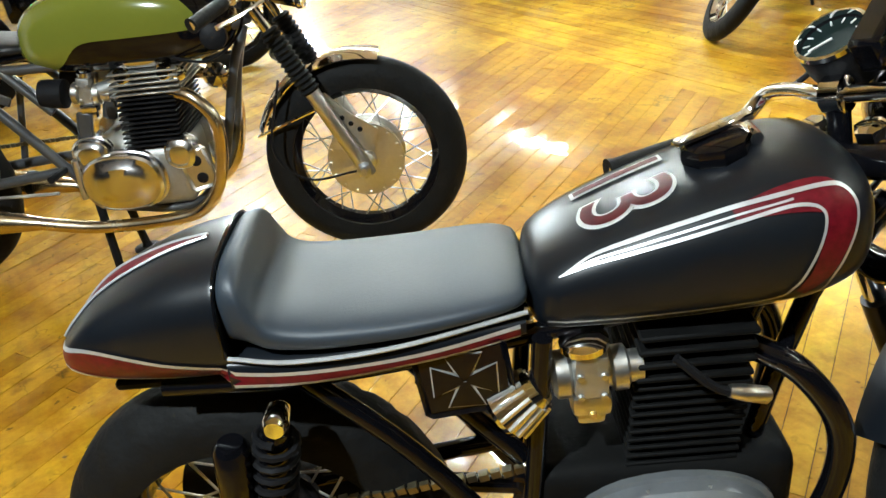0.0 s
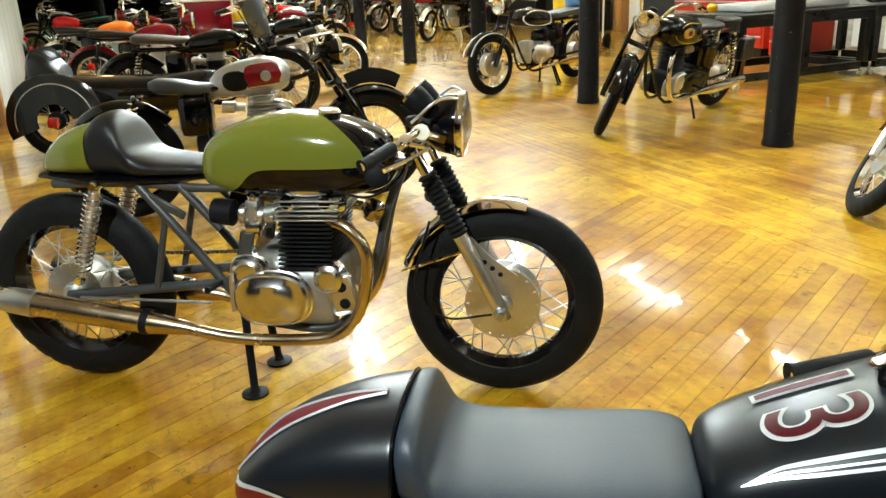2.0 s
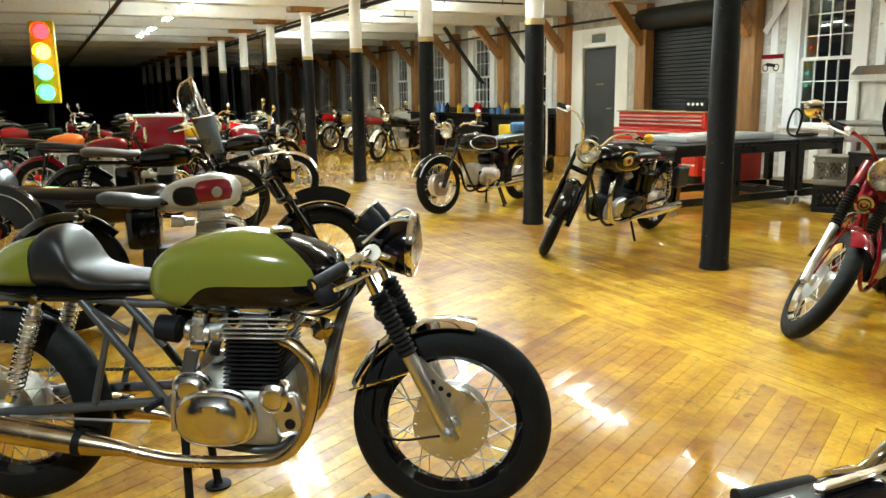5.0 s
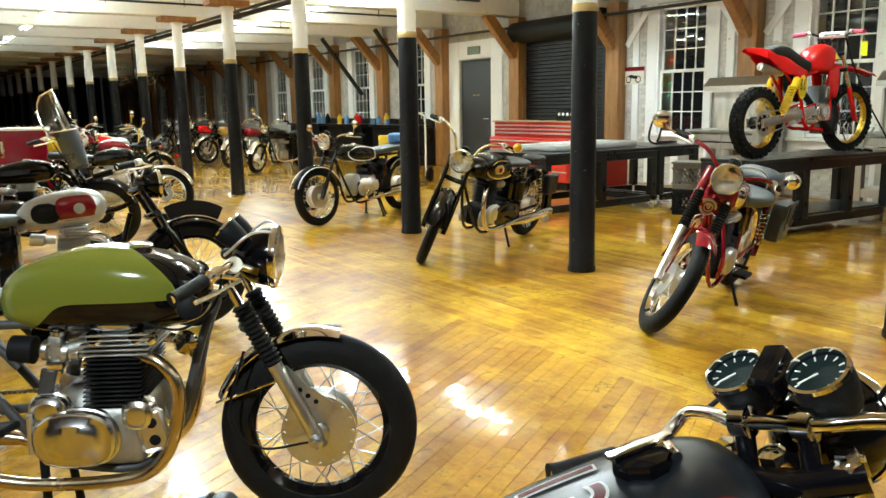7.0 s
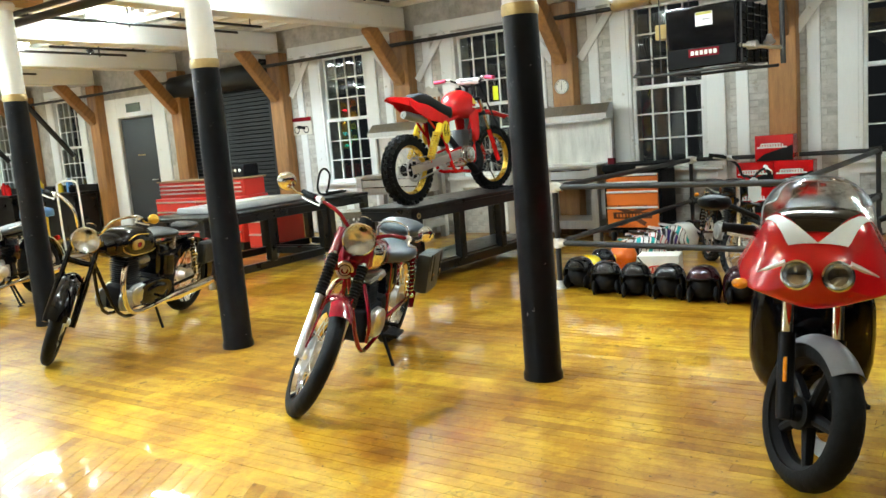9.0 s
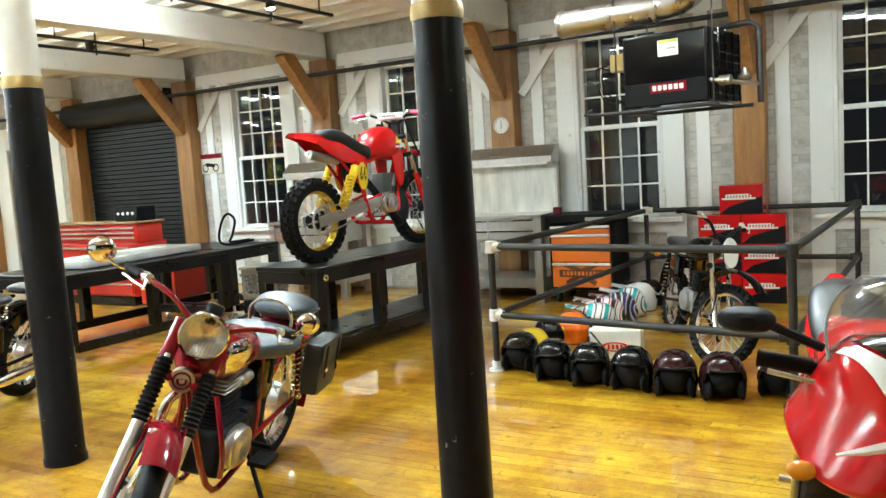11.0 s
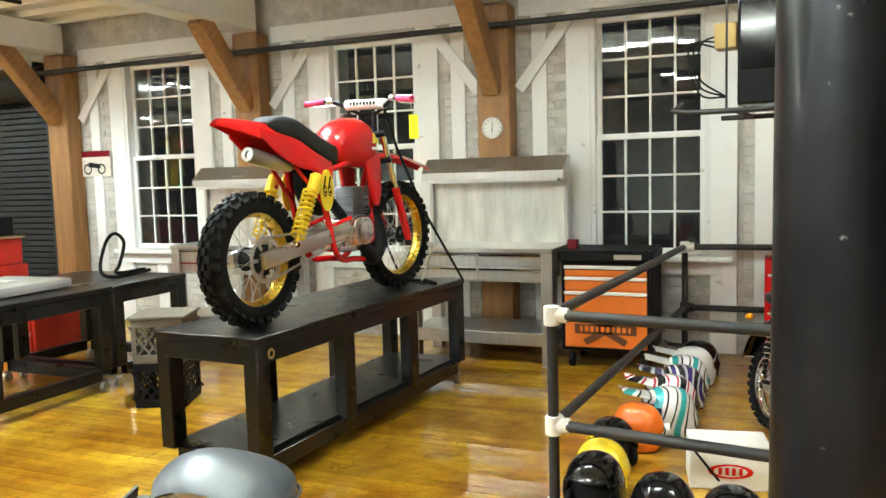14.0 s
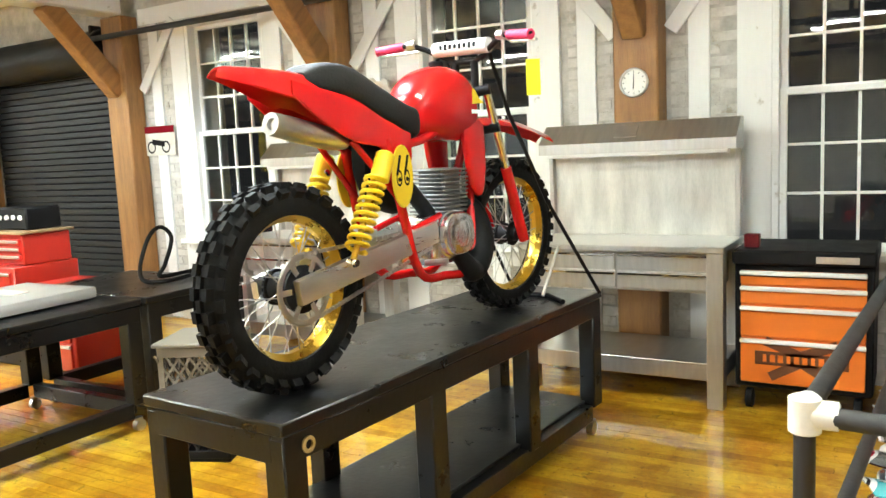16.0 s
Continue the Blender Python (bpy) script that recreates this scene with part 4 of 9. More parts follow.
    frame_tubes(b, [[0.016, (0.0, 0.085, 0.332), (0.3, 0.085, 0.36), (0.58, 0.07, 0.385)]], FRAMEG, name="swingarm")
    for s in (-1, 1):
        shock(b, (0.19, s * 0.115, 0.715), (0.075, s * 0.115, 0.4), CHROME, 0.026, ALU, 15, 0.0034)
    eng = part("crankcase", box(B(), (0.77, 0, 0.35), (0.32, 0.24, 0.19), bev=0.035, seg=3), ALU_D, b, "cast aluminium crankcase")
    for s in (-1, 1):
        cv = part("side_cover", cover(B(), 0.735, 0.355, s * 0.115, s, 0.125, 0.09, 0.05), POLISH, eng, "polished side cover")
        for k in range(9):
            a = 2 * math.pi * k / 9 + 0.3
            part("cover_screw", lathe(B(), [(0, 0.006), (0.005, 0.005)], (0.735 + 0.112 * math.cos(a), s * 0.14, 0.355 + 0.078 * math.sin(a)), (0, s, 0), 8), STEEL, cv)
        part("gearbox_cover", cover(B(), 0.66, 0.44, s * 0.1, s, 0.06, 0.05, 0.04), POLISH, eng)
        part("cam_cover", cover(B(), 0.87, 0.7, s * 0.07, s, 0.085, 0.024, 0.045), POLISH, eng, "polished cam cover")
        part("tappet_cap", lathe(B(), [(0, 0.02), (0.012, 0.022), (0.018, 0.012)], (0.965, s * 0.1, 0.65), (0.6, s, 0.2), 8), CHROME, eng)
        part("intake_stub", tube(B(), [(0.72, s * 0.075, 0.615), (0.79, s * 0.07, 0.63)], 0.024, 12), ALU_D, eng)
        part("points_cover", cover(B(), 0.92, 0.42, s * 0.09, s, 0.05, 0.05, 0.05), POLISH, eng)
    part("sump", box(B(), (0.77, 0, 0.25), (0.26, 0.16, 0.03), bev=0.01), ALU_D, eng)
    finned(b, "cylinder", BLACKM, 0.845, 0.445, 0.6, 0.085, 0.125, 11, 0.1, "finned black cylinder")
    hd = finned(b, "cylinder_head", ALU_D, 0.865, 0.6, 0.675, 0.1, 0.13, 5, 0.1, "finned aluminium head")
    for s in (-1, 1):
        for dx in (-0.06, 0.06):
            part("rocker_cap", lathe(B(), [(0, 0.026), (0.02, 0.026), (0.028, 0.018)], (0.87 + dx, s * 0.1, 0.655), (0, s, 0.25), 10), CHROME, hd)
    for s in (-1, 1):
        cb = part("carburettor", lathe(B(), [(-0.05, 0.026), (-0.045, 0.032), (-0.03, 0.032), (-0.026, 0.022), (0.01, 0.022), (0.014, 0.03), (0.03, 0.03), (0.034, 0.022), (0.06, 0.022)], (0.69, s * 0.075, 0.61), (1, 0, -0.12), 18), ALU, b, "cast alloy carburettor")
        part("slide_body", box(B(), (0.685, s * 0.08, 0.625), (0.04, 0.044, 0.075), (0, 6, 0), 0.008, 2), ALU_D, cb)
        part("float_bowl", box(box(B(), (0.683, s * 0.082, 0.575), (0.05, 0.05, 0.03), bev=0.01, seg=2), (0.683, s * 0.082, 0.552), (0.03, 0.03, 0.022), bev=0.006, seg=2), POLISH, cb)
        part("top_cap", lathe(B(), [(0, 0.02), (0.012, 0.02), (0.014, 0.012), (0.03, 0.008)], (0.69, s * 0.08, 0.662), (0.1, 0, 1), 12), POLISH, cb)
        for dx, dz in ((-0.015, 0.02), (0.015, 0.02), (-0.015, -0.02), (0.015, -0.02)):
            part("screw", lathe(B(), [(0, 0.005), (0.005, 0.004)], (0.685 + dx, s * 0.103, 0.62 + dz), (0, s, 0), 8), STEEL, cb)
        part("bracket_plate", box(B(), (0.655, s * 0.1, 0.52), (0.045, 0.006, 0.09), (0, 14, 0), 0.006), FRAMEG, b)
        part("air_filter", lathe(B(), [(0, 0.03), (0.004, 0.042), (0.07, 0.04), (0.074, 0.02)], (0.625, s * 0.08, 0.618), (-1, 0, 0.1), 16), BLACKM, cb, "black pod filter")
        rear = -0.22 if s < 0 else -0.2
        pipe(b, [(0.93, s * 0.1, 0.6), (1.0, s * 0.12, 0.575), (1.045, s * 0.125, 0.49), (1.015, s * 0.12, 0.33), (0.94, s * 0.12, 0.235), (0.82, s * 0.125, 0.21), (0.6, s * 0.13, 0.212), (0.42, s * 0.14, 0.25)], 0.02, BRONZE, "heat-tinted exhaust pipe")
        mu = muffler(b, (0.45, s * 0.14, 0.245), (rear, s * 0.15, 0.345), 0.04, BRONZE, -0.2, "bronze tapered muffler")
        part("end_cap", lathe(B(), [(0, 0.036), (0.03, 0.042), (0.14, 0.045), (0.145, 0.035)], Vector((rear, s * 0.15, 0.345)), (1, 0, -0.15), 18), STEEL, mu)
        part("clamp", lathe(B(), [(-0.012, 0.043), (0.012, 0.043)], (0.3, s * 0.142, 0.268), (1, 0, -0.15), 16), BLACKM, mu)
        pl = B()
        box(pl, (0.96, s * 0.125, 0.37), (0.09, 0.008, 0.13), (0, -12, 0), 0.012)
        mount = part("engine_plate", pl, ALU, b, "drilled alloy engine plate")
        for dz in (-0.03, 0.025):
            part("lightening_hole", lathe(B(), [(0, 0.017), (0.003, 0.017), (0.004, 0.014)], (0.962 - dz * 0.15, s * 0.129, 0.37 + dz), (0, s, 0), 14), BLACKM, mount)
        stand(b, [(0.61, s * 0.08, 0.28), (0.625, s * 0.115, 0.02)], 0.045, BLACKM, 0.014)
        part("footpeg", tube(B(), [(0.56, s * 0.1, 0.4), (0.555, s * 0.2, 0.405)], 0.011, 8), BLACKM, b)
    part("kick_lever", tube(B(), [(0.6, -0.13, 0.31), (0.615, -0.15, 0.44)], 0.009, 8), ALU, b)
    part("brake_rod", tube(B(), [(0.05, -0.1, 0.33), (0.52, -0.12, 0.33)], 0.005, 6), STEEL, b)
    chain(b, (0, 0.332), (0.6, 0.4), 0.09, 0.04, 0.07)
    sprocket(b, (0, 0.332), 0.093, 0.07)
    part("horn", lathe(B(), [(-0.03, 0.02), (-0.01, 0.034), (0.01, 0.036), (0.016, 0.03), (0.018, 0.0)], (1.07, -0.1, 0.635), (0.4, -1, 0), 18), CHROME, b, "round chrome horn")
    part("oil_pot", lathe(B(), [(-0.03, 0.036), (0.03, 0.036), (0.034, 0.03)], (1.09, -0.1, 0.74), (0.2, -1, 0.2), 18), BLACKM, b)
    hl = headlamp(b, (1.335, 0, 0.868), 0.094, S, BLACKP, 0.13, -4)
    for s in (-1, 1):
        part("lamp_bracket", box(B(), (1.275, s * 0.1, 0.85), (0.05, 0.005, 0.022), (0, 20, 0)), CHROME, b)
    gauge(b, (1.195, 0.05, 0.965), 0.04, (-0.75, 0, 0.65), S)
    gauge(b, (1.195, -0.05, 0.965), 0.04, (-0.75, 0, 0.65), S)
    for s in (-1, 1):
        part("clip_on", tube(B(), [(1.22, s * 0.095, 0.86), (1.235, s * 0.12, 0.87)], 0.024, 10), ALU, b)
    bars_set(b, [(1.225, 0.11, 0.872), (1.19, 0.19, 0.855), (1.11, 0.33, 0.82)], S, 0.0115, CHROME, RUBBER, CHROME, 0.13, 3)
    for k, (p, q) in enumerate((((1.21, -0.14, 0.9), (1.34, -0.02, 0.78)), ((1.21, 0.14, 0.9), (1.34, 0.03, 0.79)))):
        part("cable", tube(B(), [p, (1.29, p[1] * 0.9, 0.96), (1.33, q[1], 0.93), (1.2, q[1], 0.8)], 0.0045, 6, 6), STEEL, b, "braided cable")
    part("cable", tube(B(), [(1.2, -0.12, 0.84), (1.17, -0.15, 0.75), (1.07, -0.14, 0.685), (0.95, -0.11, 0.7)], 0.004, 6, 6), BLACKM, b)
    part("cable", tube(B(), [(1.24, -0.1, 0.6), (1.19, -0.12, 0.4), (1.27, -0.1, 0.29), (WB - 0.03, -0.075, 0.29)], 0.004, 6, 6), BLACKM, b)
    return b


olive_racer()


# ---- the black café racer with the 13 ----
ENGINEB = mk("engine_black", (0.005, 0.005, 0.005), 0.6, 0, 0.3, 10, 0.1, spec=0.06)

def black_racer():
    # the seat hump stands at s = 0.25 of the bike's own axis
    h = radians(-32)
    ox, oy = 1.09 - 0.25 * math.cos(h), 1.528 - 0.25 * math.sin(h)
    b = thing("cafe_racer", "satin black café racer with maroon stripes and grey seat", "motorcycle", pose(ox, oy, 0, 0, 0, -32), "motorcycles")
    o = 0.25
    WB = 1.2
    F, T = (o + WB - 0.17, 0, 0.295), (o + 0.79, 0, 0.83)
    S = steer_matrix(F, T, 38)
    wheel(b, "rear_wheel", pose(o - 0.05, 0, 0.293), 0.293, 0.13, 0.2, BLACKP, 0.075, 0.11, BLACKM, 36)
    wheel(b, "front_wheel", S @ pose(*F), 0.295, 0.1, 0.21, BLACKP, 0.075, 0.09, BLACKM, 36)
    fork(b, F, T, 0.085, S, 0.017, BLACKS, CHROME, False, 0.55)
    yokes(b, F, T, 0.085, S, BLACKP)
    tsec = [(o + 0.358, 0.726, 0.675, 0.05), (o + 0.375, 0.752, 0.656, 0.09), (o + 0.44, 0.787, 0.655, 0.107), (o + 0.54, 0.825, 0.66, 0.12), (o + 0.63, 0.85, 0.668, 0.127), (o + 0.69, 0.855, 0.678, 0.124), (o + 0.73, 0.838, 0.697, 0.105), (o + 0.75, 0.8, 0.725, 0.06)]
    tank = part("tank", body(B(), tsec, 6, 2.6, 1.0, 44), BLACKS, b, "satin black tank with maroon and silver stripes")

    at = profile(tsec)

    def on_hull(at, e):
        def put(x, z, s, lift=0.0015):
            top, low, hw = at(x)
            f = min(0.998, abs(z - (top + low) / 2) / ((top - low) / 2))
            return (x, s * (hw * (1 - f ** e) ** (1 / e) + lift), z)
        return put

    on_tank = on_hull(at, 2.6)

    def ribbon(pts, s, wid, lift, surf):
        """A painted line of the given width along (x, z) points of the side s."""
        p = smooth_path([(x, 0, z) for x, z in pts], 6)
        rows = []
        for i, v in enumerate(p):
            d = (p[min(i + 1, len(p) - 1)] - p[max(i - 1, 0)]).normalized()
            nn = Vector((-d.z, 0, d.x)) * (wid(i / (len(p) - 1)) if callable(wid) else wid) / 2
            rows.append([surf(v.x + nn.x * k, v.z + nn.z * k, s, lift) for k in (-1, 0, 1)])
        return ring_faces(B(), rows, close=False)

    outer = [(0.393, 0.743), (0.43, 0.766), (0.473, 0.783), (0.527, 0.801), (0.588, 0.819), (0.649, 0.832), (0.681, 0.835), (0.696, 0.83), (0.705, 0.817), (0.705, 0.797), (0.698, 0.768), (0.687, 0.739), (0.672, 0.708), (0.62, 0.694), (0.5, 0.682), (0.378, 0.675)]
    inner = [(0.393, 0.743), (0.429, 0.759), (0.47, 0.772), (0.524, 0.788), (0.585, 0.806), (0.63, 0.818), (0.654, 0.82), (0.667, 0.815), (0.67, 0.803), (0.665, 0.777), (0.657, 0.752), (0.645, 0.726), (0.62, 0.708), (0.5, 0.694), (0.378, 0.686)]
    between = [(0.393, 0.743), (0.43, 0.7625), (0.473, 0.7775), (0.527, 0.7945), (0.588, 0.8125), (0.64, 0.825)]
    band = [(0.58, 0.811), (0.63, 0.823), (0.668, 0.826), (0.684, 0.818), (0.688, 0.8), (0.682, 0.772), (0.672, 0.742), (0.655, 0.714)]
    for s in (-1, 1):
        part("maroon_band", ribbon([(o + x, z) for x, z in band], s, lambda u: 0.002 + 0.031 * math.sin(math.pi * min(1, 0.08 + u * 0.8)) ** 0.9, 0.0014, on_tank), MAROON, tank, "deep red metal-flake band")
        for line, wide, lab in ((outer, 0.0032, "silver pinstripe"), (inner, 0.0032, ""), (between, 0.0018, "")):
            part("stripe", ribbon([(o + x, z) for x, z in line], s, lambda u, w=wide: w * min(1, 0.3 + 5 * u), 0.0024, on_tank), SILVERP, tank, lab)
    for mt, lift, grow, lab in ((MAROON, 0.0042, 0.0, "maroon racing number 13"), (WHITEP, 0.003, 0.0045, "white outline of the number")):
        me = lettering("13", 0.15, 0.0006, grow)
        us, vs = [v.co.x for v in me.vertices], [v.co.y for v in me.vertices]
        um, vm = (min(us) + max(us)) / 2, (min(vs) + max(vs)) / 2
        for v in me.vertices:
            # the number reads from the saddle, over the crown of the tank
            x, y = o + 0.48 + (v.co.y - vm) * (0.105 + 2 * grow) / (max(vs) - min(vs)), -(v.co.x - um) * (0.1 + 2 * grow) / (max(us) - min(us)) - 0.008
            top, low, hw = at(x)
            f = min(0.97, abs(y) / hw)
            v.co = (x, y, (top + low) / 2 + (top - low) / 2 * (1 - f ** 2.6) ** (1 / 2.6) + lift)
        me.materials.clear()
        me.materials.append(mt)
        part("number", me, None, tank, lab)
    cap = part("filler_cap", lathe(B(), [(0, 0.04), (0.006, 0.042), (0.02, 0.04), (0.024, 0.032), (0.025, 0.0)], (o + 0.59, 0, 0.838), (-0.2, 0, 1), 9), BLACKP, tank, "black filler cap with chrome bar")
    part("cap_lever", box(B(), (o + 0.585, 0, 0.869), (0.1, 0.016, 0.01), (0, -12, 14), 0.003), CHROME, cap)
    part("cap_hinge", lathe(B(), [(-0.02, 0.008), (0.02, 0.008)], (o + 0.63, 0, 0.86), (0, 1, 0), 10), CHROME, cap)
    # seat, hump and tail
    ssec = [(o + 0.0, 0.76, 0.7, 0.08), (o + 0.004, 0.79, 0.688, 0.102), (o + 0.026, 0.794, 0.684, 0.11), (o + 0.038, 0.77, 0.682, 0.112), (o + 0.052, 0.74, 0.682, 0.114), (o + 0.08, 0.726, 0.682, 0.116), (o + 0.13, 0.722, 0.682, 0.118), (o + 0.22, 0.723, 0.688, 0.117), (o + 0.31, 0.73, 0.7, 0.108), (o + 0.35, 0.728, 0.705, 0.09), (o + 0.36, 0.718, 0.71, 0.06)]
    seat = part("seat", body(B(), ssec, 5, 3.2, 1.0, 36), GREYLEA, b, "charcoal vinyl seat with upright hump")
    wsec = [(o - 0.235, 0.668, 0.652, 0.02), (o - 0.215, 0.698, 0.64, 0.06), (o - 0.16, 0.745, 0.634, 0.09), (o - 0.08, 0.78, 0.632, 0.106), (o - 0.01, 0.796, 0.634, 0.113), (o + 0.004, 0.797, 0.634, 0.114)]
    cowl = part("tail_cowl", body(B(), wsec, 6, 2.8, 1.0, 36), BLACKS, seat, "satin black tail cowl")
    lsec = [(o - 0.0, 0.688, 0.634, 0.114), (o + 0.1, 0.686, 0.638, 0.119), (o + 0.25, 0.695, 0.655, 0.114), (o + 0.352, 0.702, 0.672, 0.102)]
    part("seat_skirt", body(B(), lsec, 5, 4.5, 1.0, 32), BLACKS, seat)

    on_cowl, on_skirt = on_hull(profile(wsec), 2.8), on_hull(profile(lsec), 4.5)

    def on_tail(x, z, s, lift=0.0015):
        return (on_cowl if x < o + 0.003 else on_skirt)(x, z, s, lift)

    low_line = [(o - 0.222, 0.662), (o - 0.15, 0.657), (o - 0.04, 0.652), (o + 0.1, 0.65), (o + 0.22, 0.661), (o + 0.345, 0.678)]
    hi_line = [(o - 0.22, 0.686), (o - 0.16, 0.7), (o - 0.06, 0.68), (o + 0.05, 0.666), (o + 0.2, 0.671), (o + 0.345, 0.692)]
    for s in (-1, 1):
        rows = []
        pa, pb = smooth_path([(x, 0, z) for x, z in low_line], 6), smooth_path([(x, 0, z) for x, z in hi_line], 6)
        for p, q in zip(pa, pb):
            rows.append([on_tail(p.x + (q.x - p.x) * k / 3, p.z + (q.z - p.z) * k / 3, s, 0.0016) for k in range(4)])
        part("maroon_band", ring_faces(B(), rows, close=False), MAROON, cowl, "deep red metal-flake band")
        part("stripe", ribbon(low_line, s, 0.005, 0.0024, on_tail), SILVERP, cowl, "silver pinstripe")
        part("stripe", ribbon(hi_line, s, 0.005, 0.0024, on_tail), SILVERP, cowl)
        part("piping", tube(B(), [(o + 0.004, s * 0.112, 0.688), (o + 0.08, s * 0.121, 0.682), (o + 0.2, s * 0.119, 0.688), (o + 0.355, s * 0.1, 0.708)], 0.003, 6, 6), SILVERP, seat)
    rows = []
    for k in range(21):
        x = o - 0.222 + 0.2 * k / 20
        top, low, hw = profile(wsec)(x)
        half = 0.028 * (1 - k / 20) + 0.004
        rows.append([(x, half * j / 2, (top + low) / 2 + (top - low) / 2 * (1 - min(0.98, abs(half * j / 2) / hw) ** 2.8) ** (1 / 2.8) + 0.0018) for j in (-2, -1, 0, 1, 2)])
    part("spine_flame", ring_faces(B(), rows, close=False), MAROON, cowl, "maroon flame along the tail ridge")
    for j in (0, 4):
        part("stripe", tube(B(), [r[j] for r in rows], 0.0024, 5), SILVERP, cowl)
    part("seat_seam", tube(B(), [(o + 0.002, y, z) for y, z in ((-0.114, 0.69), (-0.11, 0.748), (-0.08, 0.786), (0, 0.798), (0.08, 0.786), (0.11, 0.748), (0.114, 0.69))], 0.0022, 6, 5), BLACKP, seat)
    part("tail_tray", box(B(), (o - 0.06, 0, 0.622), (0.22, 0.12, 0.016), bev=0.005), BLACKM, b)
    frame_tubes(b, [[(o - 0.1, 0.07, 0.625), (o + 0.1, 0.08, 0.63), (o + 0.36, 0.075, 0.66), (o + 0.7, 0.045, 0.7), (o + 0.8, 0, 0.74)],
                    [0.014, (o + 0.08, 0.085, 0.63), (o + 0.2, 0.09, 0.5), (o + 0.33, 0.09, 0.3)],
                    [0.013, (o + 0.37, 0.1, 0.67), (o + 0.35, 0.1, 0.44), (o + 0.33, 0.095, 0.28)],
                    [0.014, (o + 0.22, 0.06, 0.6), (o + 0.34, 0.07, 0.46)],
                    [(o + 0.33, 0.09, 0.27), (o + 0.52, 0.09, 0.22), (o + 0.6, 0.07, 0.3), (o + 0.7, 0.045, 0.66), (o + 0.8, 0, 0.76)]], BLACKP, 0.013, "gloss black tube frame")
    frame_tubes(b, [[0.015, (o - 0.05, 0.085, 0.293), (o + 0.33, 0.075, 0.36)]], BLACKP, name="swingarm")
    for s in (-1, 1):
        shock(b, (o + 0.045, s * 0.12, 0.6), (o - 0.01, s * 0.12, 0.34), BLACKM, 0.026, BLACKP, 11, 0.005)
        part("reservoir", lathe(B(), [(0, 0.02), (0.004, 0.023), (0.14, 0.023), (0.15, 0.016)], (o - 0.03, s * 0.13, 0.43), (0.1, 0, 1), 16), BLACKP, b, "black damper reservoir")
    eng = part("crankcase", box(B(), (o + 0.52, 0, 0.36), (0.34, 0.22, 0.2), bev=0.03, seg=3), ENGINEB, b)
    for s in (-1, 1):
        cv = part("side_cover", cover(B(), o + 0.53, 0.36, s * 0.105, s, 0.13, 0.085, 0.045), mk("grey_engine_cover", (0.16, 0.17, 0.18), 0.5, 0.6, 0.2, 9, 0.1), eng, "dull grey side cover")
        for k in range(10):
            a = 2 * math.pi * k / 10
            part("cover_screw", lathe(B(), [(0, 0.006), (0.005, 0.005)], (o + 0.53 + 0.125 * math.cos(a), s * 0.13, 0.36 + 0.08 * math.sin(a)), (0, s, 0), 8), STEEL, cv)
    finned(b, "cylinder", ENGINEB, o + 0.54, 0.45, 0.585, 0.072, 0.1, 10, 0.08, "finned black cylinder")
    finned(b, "cylinder_head", ENGINEB, o + 0.55, 0.585, 0.665, 0.07, 0.105, 4, 0.05, "black cylinder head")
    for s in (-1, 1):
        cb = part("carburettor", lathe(B(), [(-0.05, 0.024), (-0.045, 0.03), (-0.03, 0.03), (-0.025, 0.022), (0.02, 0.022), (0.024, 0.028), (0.04, 0.028), (0.044, 0.02), (0.06, 0.02)], (o + 0.43, s * 0.085, 0.605), (1, 0, 0.05), 20), ALU, b, "cast alloy carburettor")
        part("float_bowl", box(box(B(), (o + 0.425, s * 0.092, 0.572), (0.05, 0.05, 0.03), bev=0.01, seg=2), (o + 0.425, s * 0.092, 0.55), (0.036, 0.036, 0.02), bev=0.008, seg=2), ALU, cb)
        part("slide_body", box(B(), (o + 0.425, s * 0.095, 0.615), (0.042, 0.044, 0.062), bev=0.008, seg=2), ALU_D, cb)
        part("top_cap", lathe(B(), [(0, 0.026), (0.004, 0.03), (0.012, 0.03), (0.018, 0.02), (0.02, 0.0)], (o + 0.42, s * 0.092, 0.645), (-0.1, 0, 1), 20), CHROME, cb, "bright domed cap")
        for dx, dz in ((-0.014, 0.012), (0.014, 0.012), (-0.014, -0.018), (0.014, -0.018), (0.0, -0.045)):
            part("screw", lathe(B(), [(0, 0.005), (0.005, 0.004)], (o + 0.425 + dx, s * 0.116, 0.608 + dz), (0, s, 0), 8), GOLDP if dz < -0.03 else STEEL, cb)
        fl = part("cone_filter", lathe(B(), [(0, 0.022), (0.006, 0.027), (0.055, 0.038), (0.062, 0.034), (0.064, 0.0)], (o + 0.365, s * 0.095, 0.596), (-0.75, 0, -0.6), 18), CHROME, cb, "ribbed chrome cone air filter")
        ax = Vector((-0.75, 0, -0.6)).normalized()
        ux, uy = ax.cross(Vector((0, 1, 0))).normalized(), Vector((0, 1, 0))
        for k in range(16):
            rd = ux * math.cos(k * math.pi / 8) + uy * math.sin(k * math.pi / 8)
            c0 = Vector((o + 0.365, s * 0.095, 0.596))
            part("rib", tube(B(), [c0 + ax * 0.01 + rd * 0.029, c0 + ax * 0.054 + rd * 0.039], 0.0032, 5), ALU, fl)
        pipe(b, [(o + 0.62, s * 0.07, 0.615), (o + 0.68, s * 0.1, 0.585), (o + 0.73, s * 0.115, 0.5), (o + 0.725, s * 0.115, 0.38), (o + 0.66, s * 0.115, 0.25), (o + 0.5, s * 0.12, 0.2), (o + 0.2, s * 0.135, 0.22)], 0.017, BLACKP, "gloss black exhaust pipe")
